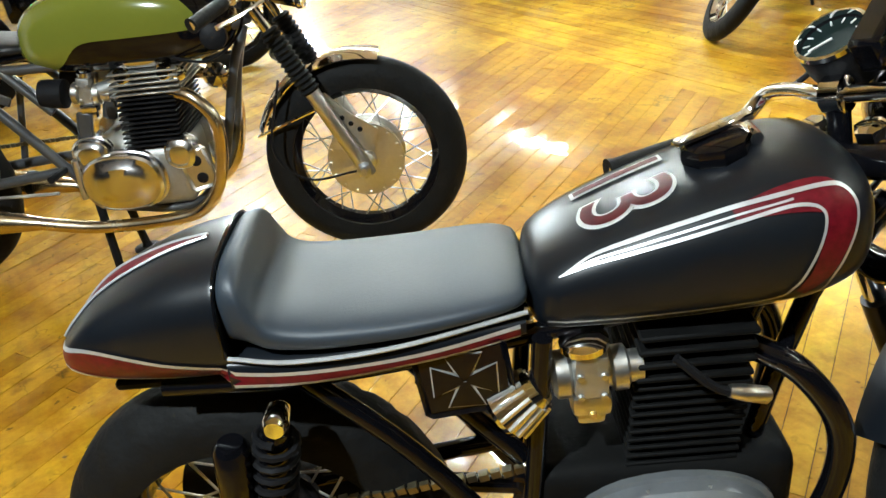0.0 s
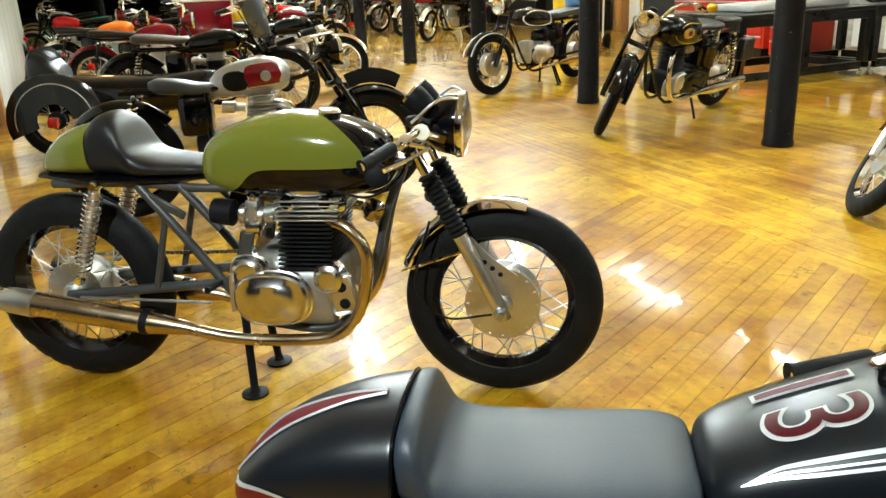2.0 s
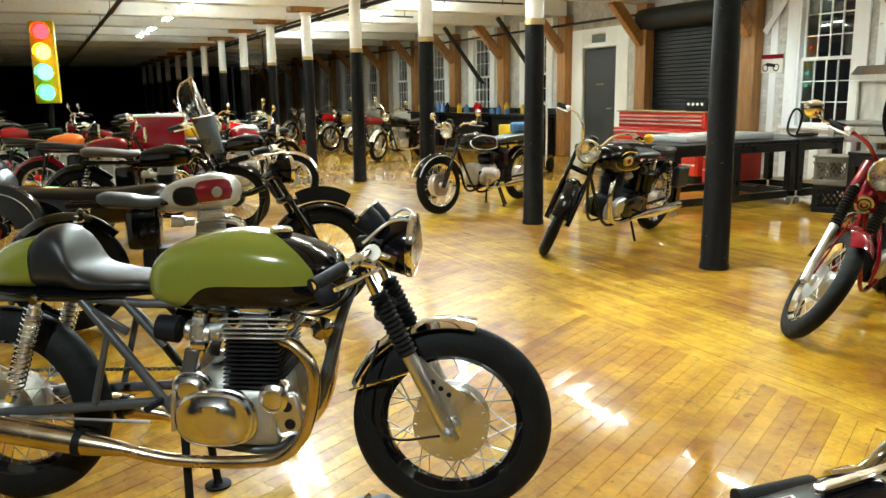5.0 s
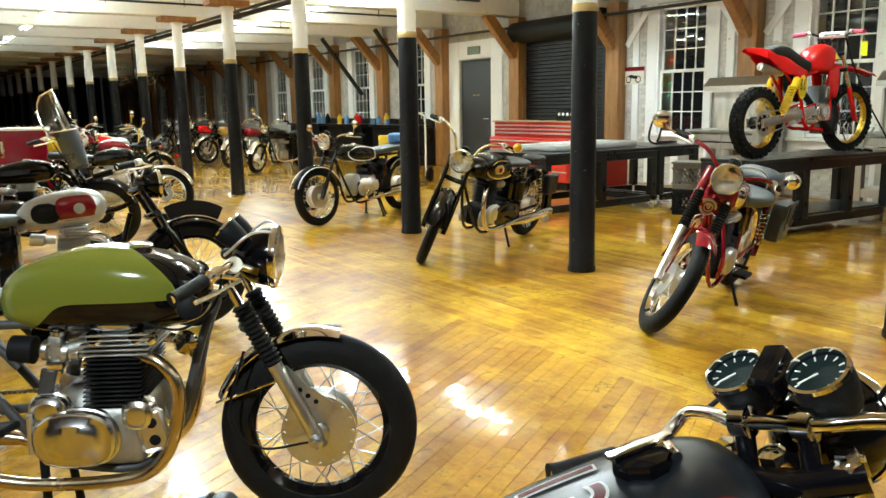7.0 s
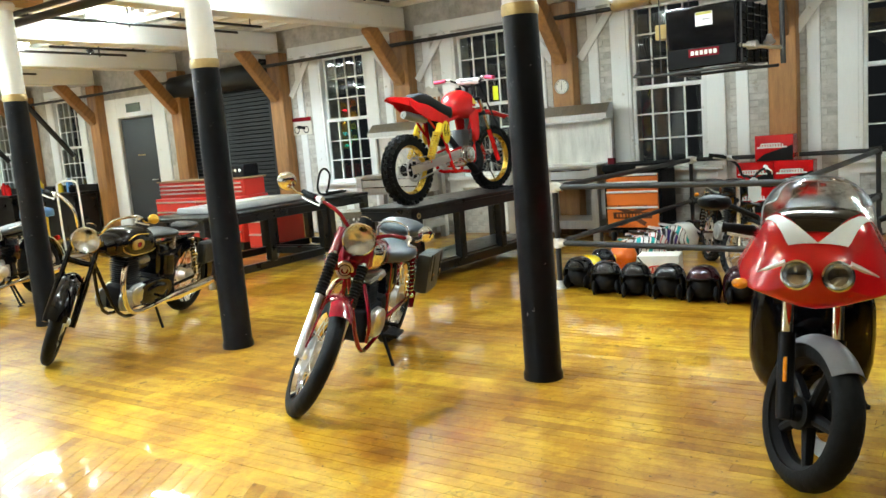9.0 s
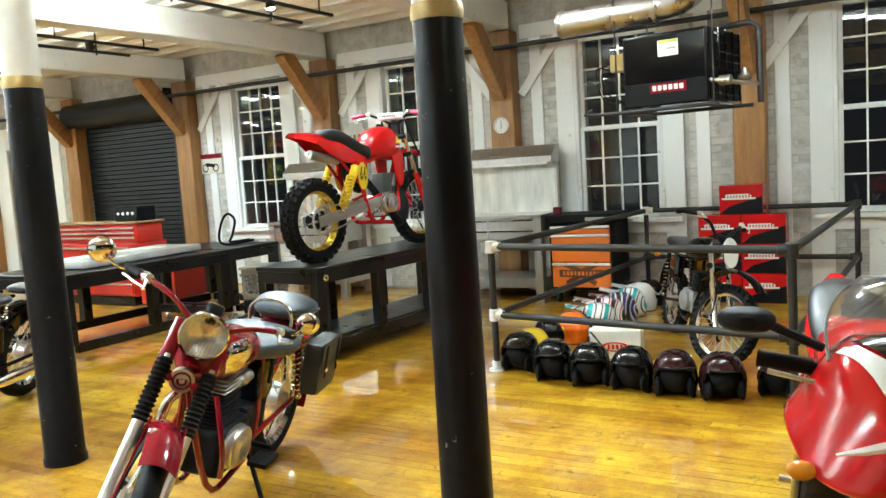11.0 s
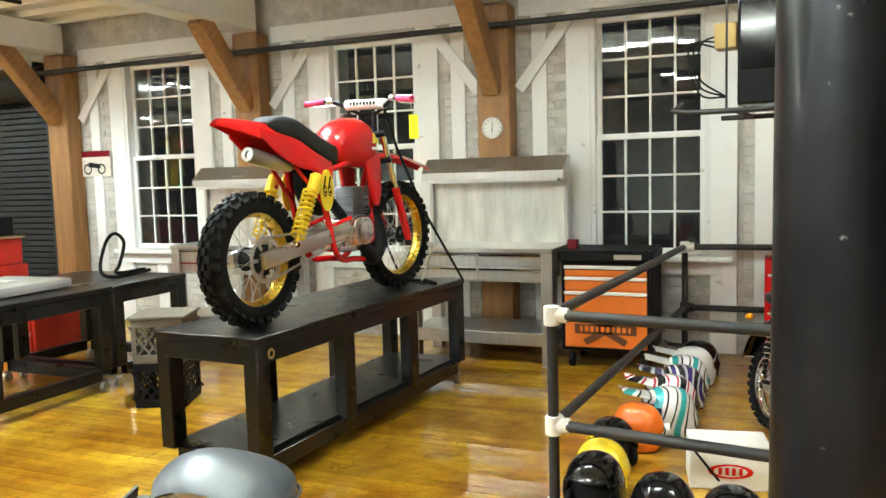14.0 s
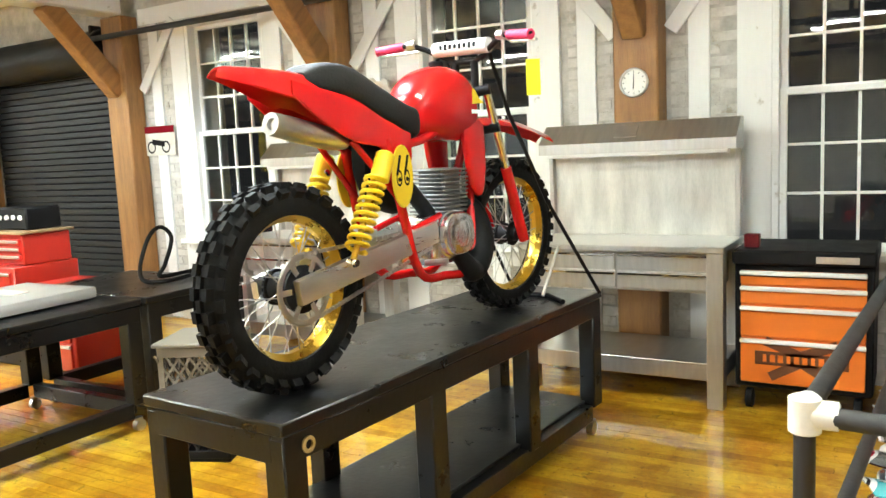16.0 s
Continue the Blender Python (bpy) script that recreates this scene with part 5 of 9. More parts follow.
        muffler(b, (o + 0.22, s * 0.135, 0.22), (o - 0.22, s * 0.145, 0.27), 0.042, BLACKM, 0.2)
        part("footpeg", tube(B(), [(o + 0.3, s * 0.11, 0.33), (o + 0.3, s * 0.2, 0.335)], 0.01, 8), BLACKM, b)
        # side panel with the white cross pattée
        pn = part("side_panel", box(B(), (o + 0.275, s * 0.105, 0.625), (0.115, 0.006, 0.1), (0, -6, 0), 0.008), BLACKP, b, "black side panel with a cross")
        for out, mt, lift in ((1.0, SILVERP, 0.0035), (0.72, BLACKP, 0.005)):
            cross = B()
            for q in range(4):
                a = q * math.pi / 2
                ca, sa = math.cos(a), math.sin(a)
                i0, i1, e0 = 0.004 + 0.004 * (out - 0.72) / 0.28, 0.026 * (0.8 + 0.2 * out), 0.04 * (0.85 + 0.15 * out)
                quad = [(0.002, -i0), (e0, -i1 * 0.9), (e0, i1 * 0.9), (0.002, i0)]
                cross.faces.new([cross.verts.new((o + 0.275 + u * ca - v * sa, s * (0.105 + lift), 0.625 + u * sa + v * ca)) for u, v in quad])
            part("cross", cross, mt, pn, "silver cross emblem" if mt is SILVERP else "")
    part("plug_lead", tube(B(), [(o + 0.52, -0.12, 0.64), (o + 0.57, -0.135, 0.6), (o + 0.63, -0.13, 0.585)], 0.006, 8, 5), BLACKM, b)
    part("spark_plug", lathe(B(), [(0, 0.008), (0.02, 0.011), (0.045, 0.011), (0.05, 0.007)], (o + 0.58, -0.135, 0.597), (1, 0, -0.25), 10), ALU, b)
    chain(b, (o - 0.05, 0.293), (o + 0.4, 0.4), 0.085, 0.035, -0.06)
    sprocket(b, (o - 0.05, 0.293), 0.088, -0.06)
    stand(b, [(o + 0.35, 0.1, 0.26), (o + 0.32, 0.2, 0.01)], 0.03, BLACKM)
    # cockpit
    tx = T[0] - 0.022
    for y in (0.06, -0.06):
        gauge(b, (tx + 0.02, y, 0.957), 0.043, (-0.6, 0, 0.8), S)
    lamps = part("lamp_block", box(B(), (tx + 0.015, 0, 0.955), (0.075, 0.036, 0.05), (0, -38, 0), 0.006), BLACKP, b, "black warning lamp block", S)
    for k in range(3):
        part("warning_mark", box(B(), (tx - 0.004 + 0.016 * k, 0, 0.962 + 0.013 * k), (0.004, 0.018, 0.012), (0, -38, 0)), WHITEP, lamps)
    bars_set(b, [(tx, 0.0, 0.893), (tx, 0.06, 0.893), (tx + 0.025, 0.12, 0.897), (tx + 0.04, 0.17, 0.89), (tx + 0.012, 0.195, 0.858), (tx - 0.05, 0.21, 0.845), (tx - 0.17, 0.26, 0.832)], S, 0.011, CHROME, RUBBER, CHROME, 0.11, 6)
    for s in (-1, 1):
        part("bar_clamp", lathe(B(), [(-0.014, 0.02), (-0.012, 0.023), (0.012, 0.023), (0.014, 0.02)], (tx, s * 0.045, 0.893), (0, 1, 0), 14), CHROME, b, m=S)
        part("fork_cap", lathe(B(), [(0, 0.024), (0.02, 0.024), (0.024, 0.018), (0.034, 0.014)], (T[0], s * 0.085, T[2]), (-0.4, 0, 1), 6), CHROME, b, "chrome hexagon fork cap", S)
        part("riser", tube(B(), [(tx, s * 0.045, 0.83), (tx, s * 0.045, 0.885)], 0.014, 10), BLACKP, b, m=S)
        part("cable", tube(B(), [(tx + 0.05, s * 0.16, 0.885), (tx + 0.14, s * 0.1, 0.93), (tx + 0.13, s * 0.03, 0.83), (tx - 0.03, s * 0.05, 0.72)], 0.004, 6, 6), BLACKM, b, m=S)
    part("stem_nut", lathe(B(), [(0, 0.02), (0.014, 0.02), (0.018, 0.014)], (T[0] - 0.03, 0, T[2] + 0.015), (-0.4, 0, 1), 6), CHROME, b, m=S)
    headlamp(b, (o + 0.93, 0, 0.86), 0.085, S, BLACKP, 0.12)
    part("front_mudguard", arc_strip(B(), F, 0.318, 60, 150, 0.11, 0.02), BLACKS, b, m=S)
    return b


black_racer()


# ---- the red motocross bike on the bench ----
ARMALU = mk("brushed_alloy", (0.66, 0.65, 0.63), 0.27, 1.0, 0.12, 14, 0.1, 120, stretch=(0.3, 2, 2))


def motocrosser():
    b = bike_thing("motocross_bike", "red motocross bike with gold rims strapped onto a bench", (7.585, 5.082), (9.054, 4.969), 0, z=0.76)
    F, T = (1.436, 0, 0.355), (1.165, 0, 1.0)
    S = steer_matrix(F, T, -4)
    wheel(b, "rear_wheel", pose(0.03, 0, 0.335), 0.335, 0.115, 0.235, GOLD, 0.06, 0.1, BLACKM, 36, knob=30)
    wheel(b, "front_wheel", S @ pose(*F), 0.345, 0.1, 0.262, GOLD, 0.055, 0.08, BLACKM, 36, knob=34)
    fork(b, F, T, 0.09, S, 0.02, REDP, CHROME, False, 0.48)
    yokes(b, F, T, 0.09, S, BLACKM)
    tail = B()
    rows = []
    for k in range(17):
        u = k / 16
        x = -0.2 + 0.78 * u
        z = 1.055 + 0.03 * math.sin(u * 2.6) - 0.12 * u ** 1.4
        hw = 0.02 + 0.085 * min(1, u * 2.2)
        drop = 0.03 + 0.12 * min(1, 1.5 * u)
        rows.append([(x + 0.05 * (1 - abs(j) / 4), hw * j / 4, z - drop * (abs(j) / 4) ** 3) for j in range(-4, 5)] + [(x + 0.05 * (1 - abs(j) / 4), hw * 0.96 * j / 4, z - 0.006 - drop * (abs(j) / 4) ** 3) for j in range(4, -5, -1)])
    ring_faces(tail, rows)
    part("rear_mudguard", tail, REDP, b, "long red plastic rear mudguard", pose(0, 0, -0.03))
    part("seat", body(B(), [(0.13, 1.02, 0.975, 0.055), (0.19, 1.052, 0.945, 0.095), (0.3, 1.05, 0.92, 0.114), (0.45, 0.99, 0.855, 0.118), (0.6, 0.935, 0.8, 0.112), (0.68, 0.92, 0.8, 0.09), (0.72, 0.9, 0.82, 0.05)], 5, 3.6), FOAM, b, "flat black foam seat")
    tank = part("tank", body(B(), [(0.67, 0.92, 0.83, 0.05), (0.705, 0.985, 0.81, 0.09), (0.78, 1.05, 0.795, 0.118), (0.9, 1.085, 0.785, 0.13), (1.02, 1.065, 0.785, 0.12), (1.1, 1.0, 0.81, 0.085), (1.14, 0.93, 0.86, 0.035)], 5, 2.6, 1.0, 32), REDP, b, "red fuel tank")
    part("filler_cap", lathe(B(), [(0, 0.03), (0.02, 0.03), (0.024, 0.02)], (0.93, 0, 1.083), (0, 0, 1), 16), BLACKM, tank)
    for s in (-1, 1):
        wing = B()
        wing.faces.new([wing.verts.new((x, s * 0.134, z)) for x, z in ((0.98, 0.93), (1.07, 0.935), (1.03, 0.955), (1.0, 0.99), (0.985, 0.99))])
        part("wing_mark", wing, YELLOW, tank, "yellow wing mark")
        part("name_mark", bars(B(), 0, 0, 0.09, 0.016, 6, 0, random.Random(5)), WHITEP, tank, "white unreadable lettering", pose(1.02, s * 0.133, 0.9, 0, 0, 90))
        part("radiator_shroud", body(B(), [(0.955, 0.86, 0.8, 0.01), (0.985, 0.87, 0.68, 0.016), (1.03, 0.88, 0.57, 0.02), (1.08, 0.87, 0.56, 0.018), (1.11, 0.85, 0.62, 0.01)], 4, 3.0), REDP, b, "red plastic shroud", pose(0, s * 0.095, 0))
        plate = B()
        ring_faces(plate, [[(0.505 + 0.058 * math.cos(a), s * (0.128 + d), 0.665 + 0.112 * math.sin(a)) for a in (2 * math.pi * k / 24 for k in range(24))] for d in (0.0, 0.006)])
        pl = part("number_plate", plate, YELLOW, b, "oval yellow number board")
        nb = B()
        for dx in (-0.022, 0.022):
            lathe(nb, [(0, 0.008), (0.003, 0.008)], (0.505 + dx, s * 0.1345, 0.655), (0, s, 0), 14)
            ring_faces(nb, [[(0.505 + dx + 0.017 * f * math.cos(a), s * 0.13455, 0.66 + 0.03 * f * math.sin(a)) for a in (2 * math.pi * k / 16 for k in range(16))] for f in (0.7, 1.0)], caps=False)
            tube(nb, [(0.505 + dx - 0.014, s * 0.1345, 0.67), (0.505 + dx + 0.008, s * 0.1345, 0.74)], 0.005, 6)
        part("number", nb, BLACKM, pl, "black painted marks")
        part("side_panel", body(B(), [(0.02, 0.985, 0.94, 0.004), (0.14, 0.965, 0.86, 0.008), (0.3, 0.935, 0.79, 0.01), (0.44, 0.875, 0.765, 0.012), (0.5, 0.855, 0.68, 0.012), (0.55, 0.835, 0.63, 0.012), (0.6, 0.82, 0.72, 0.006)], 4, 3.5), REDP, b, "red side panel", pose(0, s * 0.1, 0))
        shock(b, (0.375, s * 0.128, 0.69), (0.215, s * 0.128, 0.395), YELLOW, 0.036, GOLD, 10, 0.0075)
        part("shock_reservoir", lathe(B(), [(0, 0.026), (0.006, 0.034), (0.1, 0.034), (0.108, 0.024)], (0.36, s * 0.14, 0.655), (0.5, 0, 1), 18), YELLOW, b, "yellow damper reservoir")
        part("footpeg", tube(B(), [(0.66, s * 0.1, 0.33), (0.66, s * 0.2, 0.34)], 0.012, 8), STEEL, b)
    frame_tubes(b, [[0.017, (0.36, 0.085, 0.83), (0.6, 0.09, 0.78), (0.95, 0.05, 0.86), (1.14, 0, 0.9)], [0.018, (0.46, 0.1, 0.8), (0.52, 0.108, 0.55), (0.62, 0.1, 0.3), (0.8, 0.09, 0.26), (1.0, 0.08, 0.28), (1.08, 0.04, 0.6), (1.15, 0, 0.86)],
                    [0.012, (0.3, 0.08, 0.8), (0.5, 0.1, 0.6)], [0.013, (0.6, 0.09, 0.46), (0.78, 0.09, 0.5)]], REDP, 0.016, "red tube frame")
    sw = B()
    for s in (-1, 1):
        box(sw, (0.36, s * 0.098, 0.385), (0.76, 0.036, 0.085), (0, -8.5, 0), 0.012, 2)
    part("swingarm", sw, ARMALU, b, "bare alloy box swingarm")
    sp = B()
    n = 96
    ring_faces(sp, [[(0.03 + r * math.cos(2 * math.pi * k / n), y, 0.335 + r * math.sin(2 * math.pi * k / n)) for k in range(n)] for r, y in ((0.112, -0.088), (0.118, -0.085), (0.112, -0.082), (0.097, -0.082), (0.097, -0.088), (0.112, -0.088))], caps=False)
    spk = part("sprocket", sp, STEEL, b, "open chain sprocket")
    for k in range(6):
        a = k * math.pi / 3
        part("sprocket_arm", box(B(), (0.03 + 0.075 * math.cos(a), -0.085, 0.335 + 0.075 * math.sin(a)), (0.06, 0.005, 0.018), (0, -math.degrees(a), 0)), STEEL, spk)
    part("hub_cover", lathe(B(), [(0, 0.075), (0.02, 0.078), (0.03, 0.05), (0.036, 0.02)], (0.03, -0.06, 0.335), (0, -1, 0), 24), BLACKM, b)
    chain(b, (0.03, 0.335), (0.72, 0.42), 0.11, 0.04, -0.085, STEEL)
    part("crankcase", cover(box(B(), (0.86, 0, 0.4), (0.26, 0.2, 0.2), bev=0.04, seg=3), 0.86, 0.42, -0.09, -1, 0.11, 0.09, 0.05), POLISH, b, "cast alloy crankcase")
    finned(b, "cylinder", mk("grey_cylinder", (0.2, 0.2, 0.2), 0.5, 0.8, 0.2, 12, 0.15), 0.9, 0.5, 0.68, 0.085, 0.085, 11, 0.15, "finned grey cylinder")
    pipe(b, [(1.0, 0.0, 0.55), (1.09, -0.04, 0.5), (1.1, -0.07, 0.36), (1.0, -0.09, 0.26), (0.9, -0.1, 0.32), (0.7, 0.09, 0.7), (0.4, 0.1, 0.8)], [0.022, 0.045, 0.06, 0.06, 0.035, 0.03, 0.02], BLACKM, "black expansion chamber")
    muffler(b, (0.3, -0.05, 0.79), (-0.04, -0.06, 0.855), 0.038, STEEL, 0.15, "short alloy silencer")
    part("airbox", body(B(), [(0.42, 0.8, 0.66, 0.03), (0.48, 0.83, 0.58, 0.055), (0.6, 0.83, 0.52, 0.06), (0.68, 0.8, 0.56, 0.04)], 4, 3.2), BLACKM, b, "black air box")
    fr = B()
    rows = []
    for k in range(15):
        u = k / 14
        x = 0.98 + 0.8 * u
        z = 0.78 + 0.11 * math.sin(1.0 + u * 1.9)
        hw = 0.05 + 0.035 * math.sin(math.pi * min(1, u * 1.1))
        rows.append([(x, hw * j / 4, z - 0.035 * (j / 4) ** 2) for j in range(-4, 5)] + [(x, hw * j / 4, z - 0.006 - 0.035 * (j / 4) ** 2) for j in range(4, -5, -1)])
    part("front_mudguard", ring_faces(fr, rows), REDP, b, "red plastic front mudguard", S)
    bars_set(b, [(1.14, 0.0, 1.12), (1.14, 0.06, 1.12), (1.13, 0.12, 1.15), (1.07, 0.25, 1.2), (1.03, 0.4, 1.185)], S, 0.012, BLACKM, PINK, ALU, 0.13, 6)
    pad = part("crossbar_pad", tube(B(), [(1.12, -0.14, 1.175), (1.12, 0.14, 1.175)], 0.032, 12), WHITEP, b, "white crossbar pad", S)
    part("pad_letters", bars(B(), 0, 0, 0.2, 0.025, 8, 0, random.Random(8)), BLACKM, pad, "", pose(1.088, 0, 1.18))
    for s in (-1, 1):
        part("riser", tube(B(), [(1.145, s * 0.05, 1.0), (1.14, s * 0.05, 1.12)], 0.017, 10), BLACKM, b, m=S)
        part("tie_down_strap", tube(B(), [(1.13, s * 0.13, 1.14), (1.27, s * 0.13, 0.9), (1.47, s * 0.2, 0.5), (1.9, s * 0.25, 0.01)], 0.011, 4), BLACKM, b, "black tie-down strap")
    tag = part("hang_tag", box(B(), (1.08, -0.36, 1.02), (0.004, 0.055, 0.14), (0, 0, 35), 0.001), mk("yellow_tag", (0.75, 0.85, 0.02), 0.6, 0, 0.05, 9), b, "bright yellow paper tag")
    part("tag_string", tube(B(), [(1.05, -0.35, 1.185), (1.08, -0.36, 1.09)], 0.002, 4), WHITEP, tag)
    part("wheel_chock", tube(B(), [(1.6, -0.2, 0.012), (1.72, -0.06, 0.012), (1.72, 0.06, 0.012), (1.6, 0.2, 0.012)], 0.012, 8), BLACKM, b)
    part("wheel_hoop", tube(B(), [(1.66, -0.06, 0.02), (1.84, -0.06, 0.24), (1.84, 0.06, 0.24), (1.66, 0.06, 0.02)], 0.009, 8), STEEL, b)
    return b


motocrosser()


# ---- roadsters of the older kind, by a table of looks ----
def roadster(name, label, rear, front, lean=0.0, steer=0.0, R=0.32, tank=BLACKP, tank_side=None, guard=BLACKP, seat=LEATHER, frame=BLACKP, engine="single", gaiters=False,
             pipe_mat=CHROME, pipe_sides=(1,), rim=CHROME, bar="flat", hub=0.07, hub_mat=ALU, lamp=0.088, lamp_z=0.9, guard_arc=(20, 165), fine=True, mirrors=False, saddle=False, fork_mat=BLACKP, stand_side=1, group="motorcycles", knee=False, eng=(ALU_D, ALU), bar_mat=CHROME, seat_x=0.0, seat_dz=0.0, rake=0.29, lamp_dx=0.12, sink=0.0, tank_len=1.0, saddle_at=(0.0, 0.0), saddle_w=1.0):
    L = math.hypot(front[0] - rear[0], front[1] - rear[1])
    b = bike_thing(name, label, rear, front, lean, group)
    k = L / 1.45
    F, T = (L, 0, R - sink), (L - rake, 0, 0.86)
    S = steer_matrix(F, T, steer)
    n = 36 if fine else 20
    wheel(b, "rear_wheel", pose(0, 0, R), R, 0.1, R - 0.088, rim, hub, 0.1, hub_mat, n, fine=fine)
    wheel(b, "front_wheel", S @ pose(*F), R, 0.09, R - 0.085, rim, hub * 1.15, 0.09, hub_mat, n, fine=fine)
    fork(b, F, T, 0.09, S, 0.019, fork_mat, fork_mat, gaiters, 0.5)
    yokes(b, F, T, 0.09, S, frame)
    fg = part("front_mudguard", arc_strip(B(), F, R + 0.03, guard_arc[0], guard_arc[1], 0.13, 0.035), guard, b, m=S)
    rg = part("rear_mudguard", arc_strip(B(), (0, 0, R), R + 0.04, 40, 205, 0.15, 0.045), guard, b)
    for s in (-1, 1):
        part("stay", tube(B(), [(L, s * 0.07, R), (L - 0.3 * (R + 0.03), s * 0.065, R + 0.94 * R)], 0.005, 6), frame, fg)
        part("stay", tube(B(), [(0, s * 0.08, R), (-0.7 * R, s * 0.07, R + 0.78 * R)], 0.006, 6), frame, rg)
    x0 = 0.52 * k
    j = k * tank_len
    tsec = [(x0, 0.77, 0.68, 0.05), (x0 + 0.05, 0.82, 0.665, 0.095), (x0 + 0.18 * j, 0.86, 0.66, 0.12), (x0 + 0.36 * j, 0.88, 0.67, 0.13), (x0 + 0.48 * j, 0.86, 0.69, 0.105), (x0 + 0.53 * j, 0.81, 0.73, 0.05)]
    tk = part("tank", body(B(), tsec, 6, 2.5, 1.0, 28), tank, b)
    if tank_side:
        at = profile(tsec)
        for s in (-1, 1):
            sp = B()
            rows = []
            for i in range(17):
                x = x0 + (0.22 + 0.25 * i / 16) * k * tank_len
                top, low, hw = at(x)
                half = 0.062 * (1 - abs(2 * i / 16 - 1) ** 6) ** 0.5 + 0.006
                rows.append([(x, s * (hw * (1 - min(0.99, abs(half * j / 4) / ((top - low) / 2)) ** 2.5) ** 0.4 + 0.003), (top + low) / 2 + 0.005 + half * j / 4) for j in range(-4, 5)])
            part("side_panel", ring_faces(sp, rows, close=False), tank_side, tk, "coloured tank panel")
            if knee:
                part("knee_pad", cover(B(), x0 + 0.15 * k, 0.755, s * 0.108, s, 0.075, 0.055, 0.022), RUBBER, tk, "black rubber knee pad")
    part("filler_cap", lathe(B(), [(0, 0.032), (0.014, 0.034), (0.02, 0.026), (0.022, 0.0)], (x0 + 0.3 * k, 0, 0.868), (0, 0, 1), 18), CHROME, tk)
    if saddle:
        st = part("saddle", body(B(), [(x0 + dx * saddle_w, top, low - 0.2 * (saddle_w - 1), hw * saddle_w ** 1.5) for dx, top, low, hw in ((-0.3, 0.79, 0.755, 0.05), (-0.27, 0.82, 0.75, 0.13), (-0.17, 0.815, 0.745, 0.14), (-0.06, 0.8, 0.75, 0.075), (0.02, 0.795, 0.765, 0.035))], 5, 2.6), seat, b, "sprung single saddle", pose(saddle_at[0], 0, saddle_at[1]))
        for s in (-1, 1):
            part("saddle_spring", helix(B(), (x0 - 0.24, s * 0.09, 0.64), (x0 - 0.24, s * 0.09, 0.75), 0.022, 0.004, 6), CHROME, st)
    else:
        part("seat", body(B(), [(seat_x - 0.02, 0.83, 0.77, 0.09), (seat_x + 0.03, 0.845, 0.755, 0.125), ((x0 + seat_x) * 0.5, 0.83, 0.745, 0.135), (x0 - 0.08, 0.81, 0.735, 0.12), (x0 + 0.02, 0.8, 0.745, 0.085), (x0 + 0.06, 0.78, 0.755, 0.04)], 5, 3.0), seat, b, m=pose(0, 0, seat_dz))
    frame_tubes(b, [[(0.02, 0.09, 0.73), (x0, 0.08, 0.72), (x0 + 0.45 * k, 0.04, 0.74), (L - 0.33, 0, 0.78)], [(x0 - 0.03, 0.08, 0.72), (x0 - 0.02, 0.085, 0.3), (x0 + 0.2, 0.085, 0.2), (x0 + 0.42 * k, 0.07, 0.24), (L - 0.34, 0, 0.72)],
                    [(0.0, 0.09, R), (x0 - 0.02, 0.085, 0.3)]], frame, 0.014)
    for s in (-1, 1):
        shock(b, (0.1, s * 0.12, 0.7), (0.01, s * 0.12, R + 0.03), BLACKM if not fine else CHROME, 0.026, frame, 9, 0.005)
    ex = x0 + 0.22 * k
    part("gearbox", box(B(), (x0 - 0.02, 0, 0.37), (0.2 * k, 0.17, 0.19), bev=0.035, seg=2), BLACKM, b, "black gearbox")
    part("oil_tank", box(B(), (x0 - 0.1, 0, 0.57), (0.2 * k, 0.2, 0.24), bev=0.05, seg=2), BLACKP, b, "black oil tank below the seat")
    cc = part("crankcase", box(B(), (ex, 0, 0.34), (0.3 * k, 0.2, 0.21), bev=0.035, seg=3), eng[0], b)
    for s in (-1, 1):
        part("timing_cover", cover(B(), ex + 0.02, 0.35, s * 0.095, s, 0.12 * k, 0.085, 0.05), ALU, cc, "polished timing cover")
    if engine == "boxer":
        for s in (-1, 1):
            cy = part("boxer_cylinder", lathe(B(), [(q, 0.06 + (0.014 if i % 2 else 0)) for i, q in enumerate(np.linspace(0.08, 0.24, 15))] + [(0.25, 0.05), (0.27, 0.03)], (ex + 0.05, 0, 0.4), (0, s, 0), 20), ALU, b, "finned horizontal cylinder")
            part("carburettor", lathe(B(), [(0, 0.025), (0.05, 0.03), (0.09, 0.02)], (ex - 0.1, s * 0.13, 0.45), (1, s * 0.2, 0), 12), ALU, b)
            part("valve_cover", ball(B(), (ex + 0.05, s * 0.275, 0.4), (0.055, 0.03, 0.06)), ALU, cy)
        part("front_cover", box(B(), (ex + 0.14, 0, 0.4), (0.12, 0.18, 0.26), bev=0.05, seg=3), ALU_D, b)
        part("gearbox", box(B(), (ex - 0.16, 0, 0.38), (0.22, 0.19, 0.24), bev=0.04, seg=2), ALU_D, b)
        part("air_cleaner", lathe(B(), [(-0.09, 0.05), (-0.085, 0.07), (0.085, 0.07), (0.09, 0.05)], (ex - 0.12, 0, 0.56), (0, 1, 0), 18), BLACKP, b)
        part("battery_box", box(B(), (ex - 0.28, 0, 0.52), (0.2, 0.2, 0.2), bev=0.02), BLACKP, b)
    else:
        wide = 0.085 if engine == "single" else 0.12
        finned(b, "cylinder", eng[0], ex + 0.04, 0.445, 0.6, 0.085, wide, 9 if fine else 5, 0.1, "finned cylinder")
        finned(b, "cylinder_head", eng[1], ex + 0.055, 0.6, 0.675, 0.08, wide, 4, 0.1)
